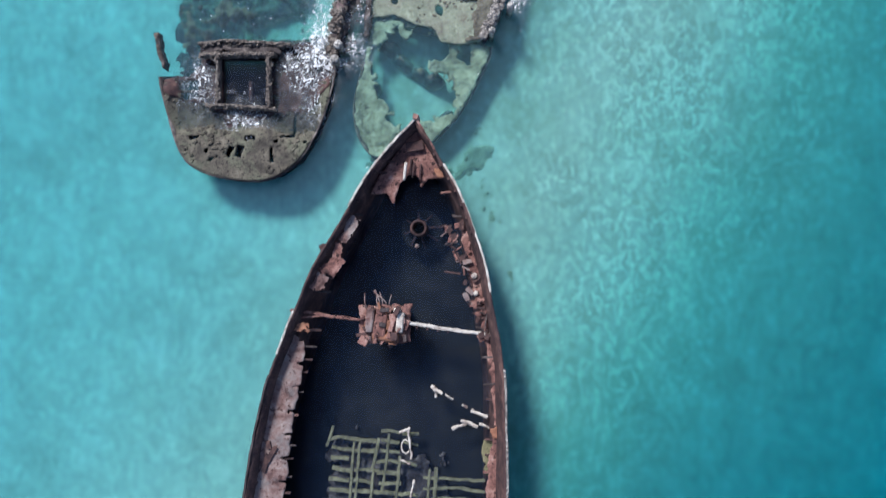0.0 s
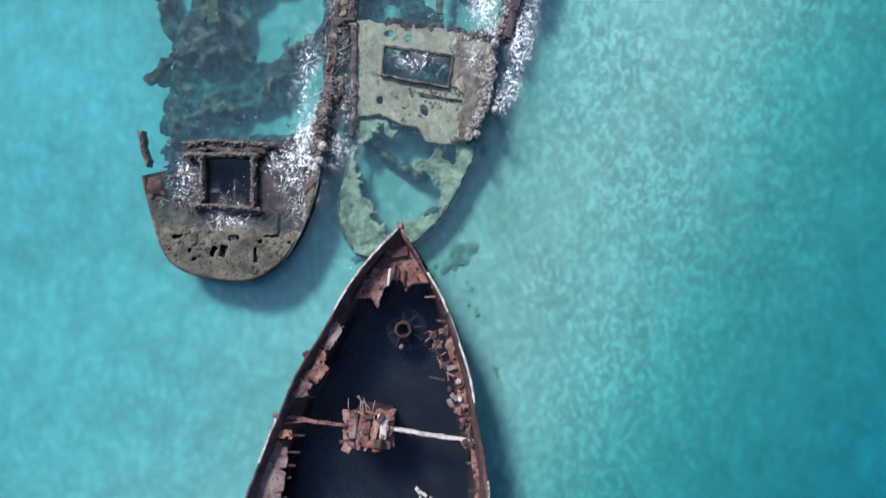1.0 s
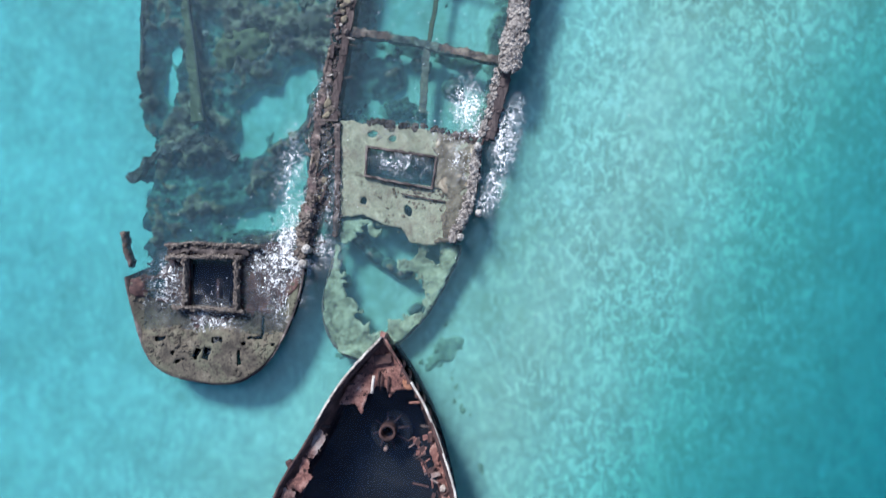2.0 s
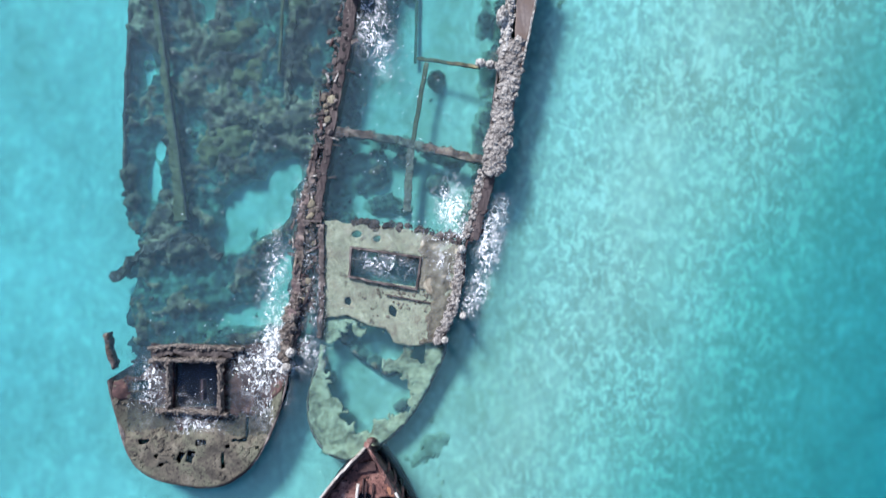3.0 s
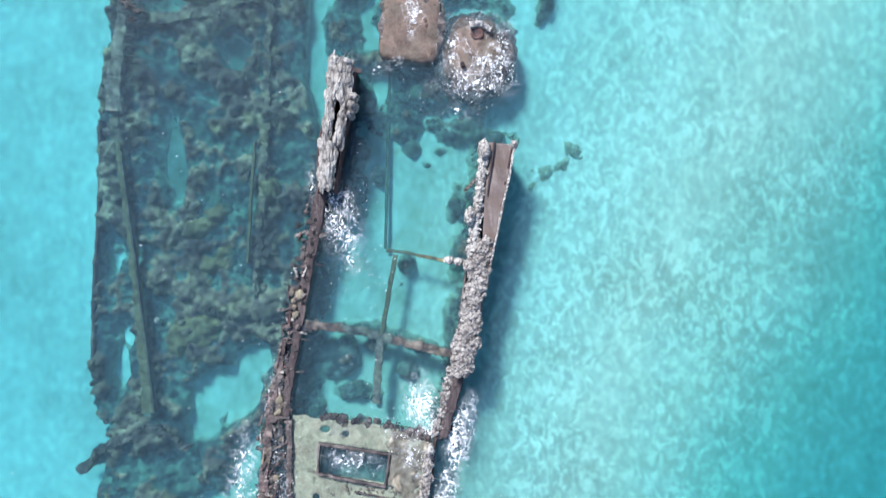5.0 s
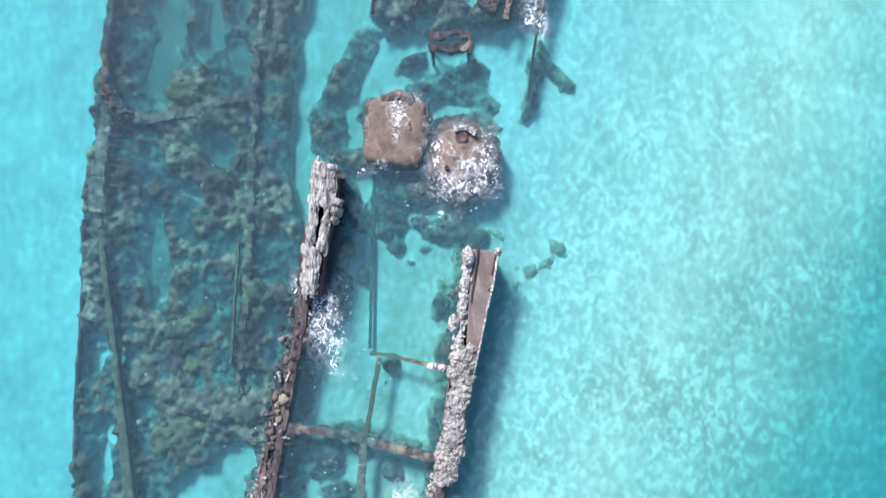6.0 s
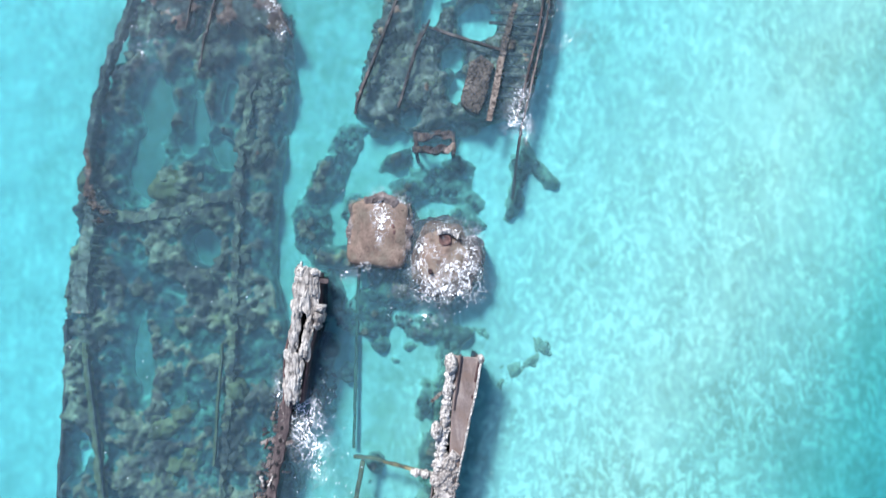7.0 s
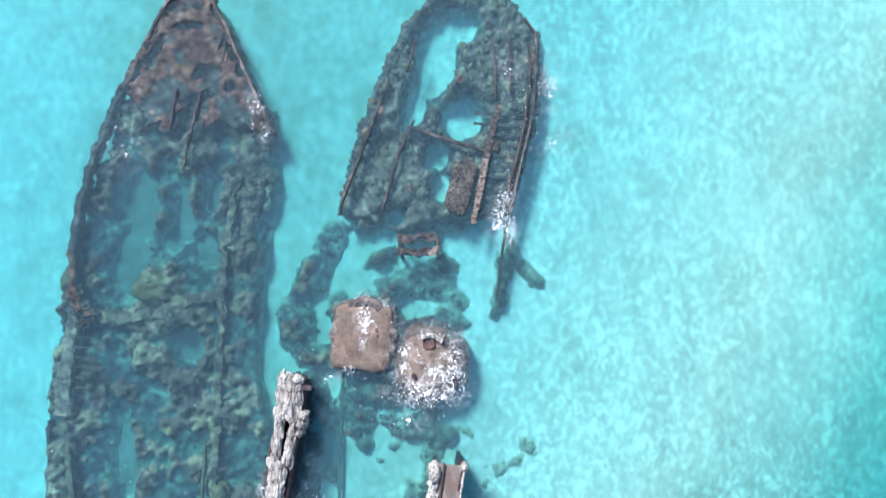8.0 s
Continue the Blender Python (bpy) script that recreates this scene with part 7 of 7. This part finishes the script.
# ---------------------------------------------------------------- foam and sun-glint flecks
def foam(spots, seed, label, step=0.022, lace=3.1, lift=0.0):
    """Broken white water: threads and flecks, thickest in the middle of each spot."""
    fields = [(blob(q[0], q[1], q[2] * 1.4, q[3] * 1.3, q[4]), min(q[2] * 1.4, q[3] * 1.3), q[5] * 0.92) for q in spots]
    xs = [q[0] for q in spots]
    ys = [q[1] for q in spots]
    reach = 1.4 * max(max(q[2], q[3]) for q in spots)

    def f(x, y):
        cover = np.full(np.shape(x), -1.0)
        for b, r, dense in fields:
            cover = np.maximum(cover, np.clip(b(x, y) / r, -1, 1) * 0.9 + dense - 0.9)
        w = np.clip(cover + 0.30 + 0.35 * rough_noise(x * 1.6, y * 1.6, seed + 2, 3), 0, 1)
        wx, wy = x + 0.22 * rough_noise(x * 2.2, y * 2.2, seed + 3, 3), y + 0.22 * rough_noise(x * 2.2, y * 2.2, seed + 4, 3)
        coarse = w * 0.105 - np.abs(rough_noise(wx * 1.5 * lace, wy * 1.2 * lace, seed, 2, 0.5))
        fine = w * 0.10 - np.abs(rough_noise(wx * 3.6 * lace, wy * 2.8 * lace, seed + 8, 2, 0.5))
        speck = w * 0.55 - 0.90 + 0.5 * rough_noise(wx * 9, wy * 7, seed + 9, 2, 0.6)
        return np.where(w > 0.02, np.maximum(np.maximum(coarse, fine), speck) - 0.035 - 0.05 * rough_noise(x * 11, y * 11, seed + 6, 2), -1.0) * 0.25
    me = plate("foam", f, lambda x, y: lift + 0.05 + 0.05 * rough_noise(x * 4, y * 4, seed + 1), 0.02, (min(xs) - reach, max(xs) + reach, min(ys) - reach, max(ys) + reach), FOAM, step)
    tagged(part("foam", me), label, "foam", kind="stuff")

    def spread(x, y):
        cover = np.full(np.shape(x), -1.0)
        for b, r, dense in fields:
            cover = np.maximum(cover, np.clip(b(x, y) / r + 0.45, -1, 1) * dense)
        return cover + 0.22 * rough_noise(x * 1.3, y * 1.3, seed + 12, 3)
    film = plate("foam_film", spread, lambda x, y: lift + 0.075 + 0.02 * rough_noise(x * 2, y * 2, seed + 1), 0, (min(xs) - reach * 1.4, max(xs) + reach * 1.4, min(ys) - reach * 1.4, max(ys) + reach * 1.4), FROTH, 0.08)
    at = np.array([v.co[:] for v in film.vertices])
    froth = film.attributes.new("froth", "FLOAT", "POINT")
    froth.data.foreach_set("value", np.clip(0.85 * spread(at[:, 0], at[:, 1]), 0, 1).astype(np.float32))
    return tagged(part("foam_film", film), "thin lacy foam drifting on the water", "foam", kind="stuff")


foam([(-6.3, 8.85, 1.3, 0.6, 5, 0.85), (-6.2, 8.0, 0.9, 0.9, 0, 0.62), (-6.0, 7.0, 0.7, 0.9, -20, 0.55), (-11.35, 7.9, 0.65, 1.2, 0, 0.6), (-9.2, 6.1, 0.8, 0.8, 0, 0.66), (-9.0, 5.4, 0.35, 0.7, 0, 0.5), (-9.3, 7.5, 0.7, 0.5, 0, 0.25), (-10.2, 9.3, 1.2, 0.3, 0, 0.35), (-12.3, 6.9, 0.4, 0.6, 0, 0.3)], 91, "white foam washing over the stern deck")
foam([(-5.9, 12.4, 0.5, 2.0, -6, 0.62), (-5.6, 10.5, 0.7, 1.4, -15, 0.9), (-4.1, 11.6, 0.35, 1.4, 0, 0.5), (-4.3, 9.4, 0.5, 0.8, 0, 0.55), (-4.6, 16.2, 0.3, 1.6, -10, 0.35), (-4.3, 13.4, 0.25, 1.4, 0, 0.3)], 92, "white foam between the two hulls")
foam([(-0.85, 13.25, 1.2, 0.45, -8, 0.55), (1.5, 13.4, 0.8, 0.7, 0, 0.45), (1.2, 14.3, 0.9, 0.35, -10, 0.45), (2.05, 15.7, 0.55, 1.0, 10, 0.85), (3.75, 14.3, 0.45, 1.5, -12, 0.9), (3.3, 12.4, 0.42, 1.2, -15, 0.72), (2.95, 11.5, 0.4, 0.45, 0, 0.75), (2.6, 14.7, 0.5, 0.4, 0, 0.75), (-1.8, 14.5, 0.7, 0.25, 0, 0.3)], 93, "white surf breaking on the barge's side")
foam([(-1.35, 23.6, 0.65, 1.5, 14, 0.72), (-1.0, 22.1, 0.6, 1.0, 10, 0.4), (-2.0, 24.9, 0.4, 0.6, 0, 0.5), (-2.75, 25.4, 0.2, 0.8, 0, 0.45)], 94, "white foam by the barge's port wall")
foam([(5.5, 30.8, 0.7, 1.1, 20, 0.62), (4.6, 29.95, 1.3, 0.5, 5, 0.62), (3.5, 31.4, 0.5, 1.3, 0, 0.45), (4.9, 32.6, 0.9, 0.5, -10, 0.45), (3.9, 30.3, 0.5, 0.5, 0, 0.6), (2.0, 33.7, 0.6, 0.55, 0, 0.95), (1.45, 32.9, 0.28, 0.8, -5, 0.7), (2.6, 32.2, 0.25, 0.9, 0, 0.6), (1.5, 31.1, 0.9, 0.3, 0, 0.4), (5.8, 31.9, 0.4, 0.8, 0, 0.5), (3.7, 28.7, 0.8, 0.6, 0, 0.3), (0.2, 30.7, 0.4, 0.4, 0, 0.35)], 95, "white surf washing round the boilers")
foam([(7.9, 38.0, 0.42, 0.9, -10, 0.72), (8.3, 37.2, 0.3, 0.6, 0, 0.6), (10.1, 43.4, 0.4, 1.8, 5, 0.34), (10.2, 41.2, 0.6, 0.8, 0, 0.26), (8.3, 44.4, 0.6, 0.6, 0, 0.3), (-3.35, 43.0, 0.4, 0.5, 0, 0.5), (-2.75, 41.7, 0.3, 0.5, 0, 0.42), (-9.0, 41.0, 0.8, 0.9, 40, 0.24)], 96, "small foam patches at the far bows")

foam([(1.8, 33.15, 0.35, 0.6, 0, 0.85), (1.65, 32.3, 0.22, 0.5, 0, 0.5)], 97, "white wash running over the boiler's top", lift=0.13)
foam([(4.95, 30.95, 0.6, 0.45, 30, 0.7), (4.2, 31.7, 0.35, 0.6, 0, 0.45)], 98, "white wash over the round boiler", lift=0.1)


def flecks(seed):
    """Small white flecks that stand in for sun glints on the ripples round the wrecks."""
    rng = random.Random(seed)
    verts, faces = [], []
    zones = ((-8.5, 10.8, 2.6, 0.9, 70), (-9.3, 7.6, 0.9, 0.5, 10), (-6.0, 12.6, 0.6, 2.4, 70), (-3.6, 12.5, 0.5, 3.0, 60), (-4.2, 18.5, 0.7, 3.5, 80), (-1.3, 17.0, 1.2, 1.2, 50), (0.6, 20.5, 1.4, 2.2, 70), (-1.2, 22.3, 0.8, 2.6, 150),
             (1.0, 15.2, 1.5, 0.5, 60), (3.2, 13.0, 0.9, 2.0, 60), (4.0, 30.0, 2.2, 1.5, 160), (1.5, 32.0, 1.8, 2.0, 60), (-0.5, 24.0, 0.6, 2.6, 120), (9.4, 42.5, 0.7, 3.4, 90), (7.9, 38.2, 0.7, 1.2, 60), (-9.2, 41.6, 1.2, 0.8, 30), (-3.4, 42.8, 0.5, 0.9, 25),
             (-6.0, 30.0, 4.5, 9.0, 60), (-14.5, 12.0, 3.5, 7.0, 30), (4.0, 8.0, 2.0, 4.5, 60), (-3.0, 4.0, 2.0, 2.0, 12), (10.0, 20.0, 8.0, 14.0, 40), (-9.0, 20.0, 3.0, 6.0, 40))
    for cx, cy, rx, ry, count in zones:
        for _ in range(int(count * 0.32)):
            x, y = cx + rng.gauss(0, rx * 0.6), cy + rng.gauss(0, ry * 0.6)
            if hull_area(np.array([x]), np.array([y]))[0] > -0.4:
                continue
            a, ln, wd = rng.uniform(-0.6, 0.9), rng.uniform(0.012, 0.05), rng.uniform(0.008, 0.016)
            k = len(verts)
            for j in range(6):
                t = j * math.pi / 3
                u, v = ln * math.cos(t), wd * math.sin(t)
                verts.append((x + u * math.cos(a) - v * math.sin(a), y + u * math.sin(a) + v * math.cos(a), 0.03))
            verts.append((x, y, 0.045))
            faces += [(k + j, k + (j + 1) % 6, k + 6) for j in range(6)]
    return tagged(part("spray_flecks", mesh_of("spray_flecks", verts, faces, FOAM)), "tiny white flecks painted in for sun glints on the water", "foam", kind="stuff")


flecks(5)
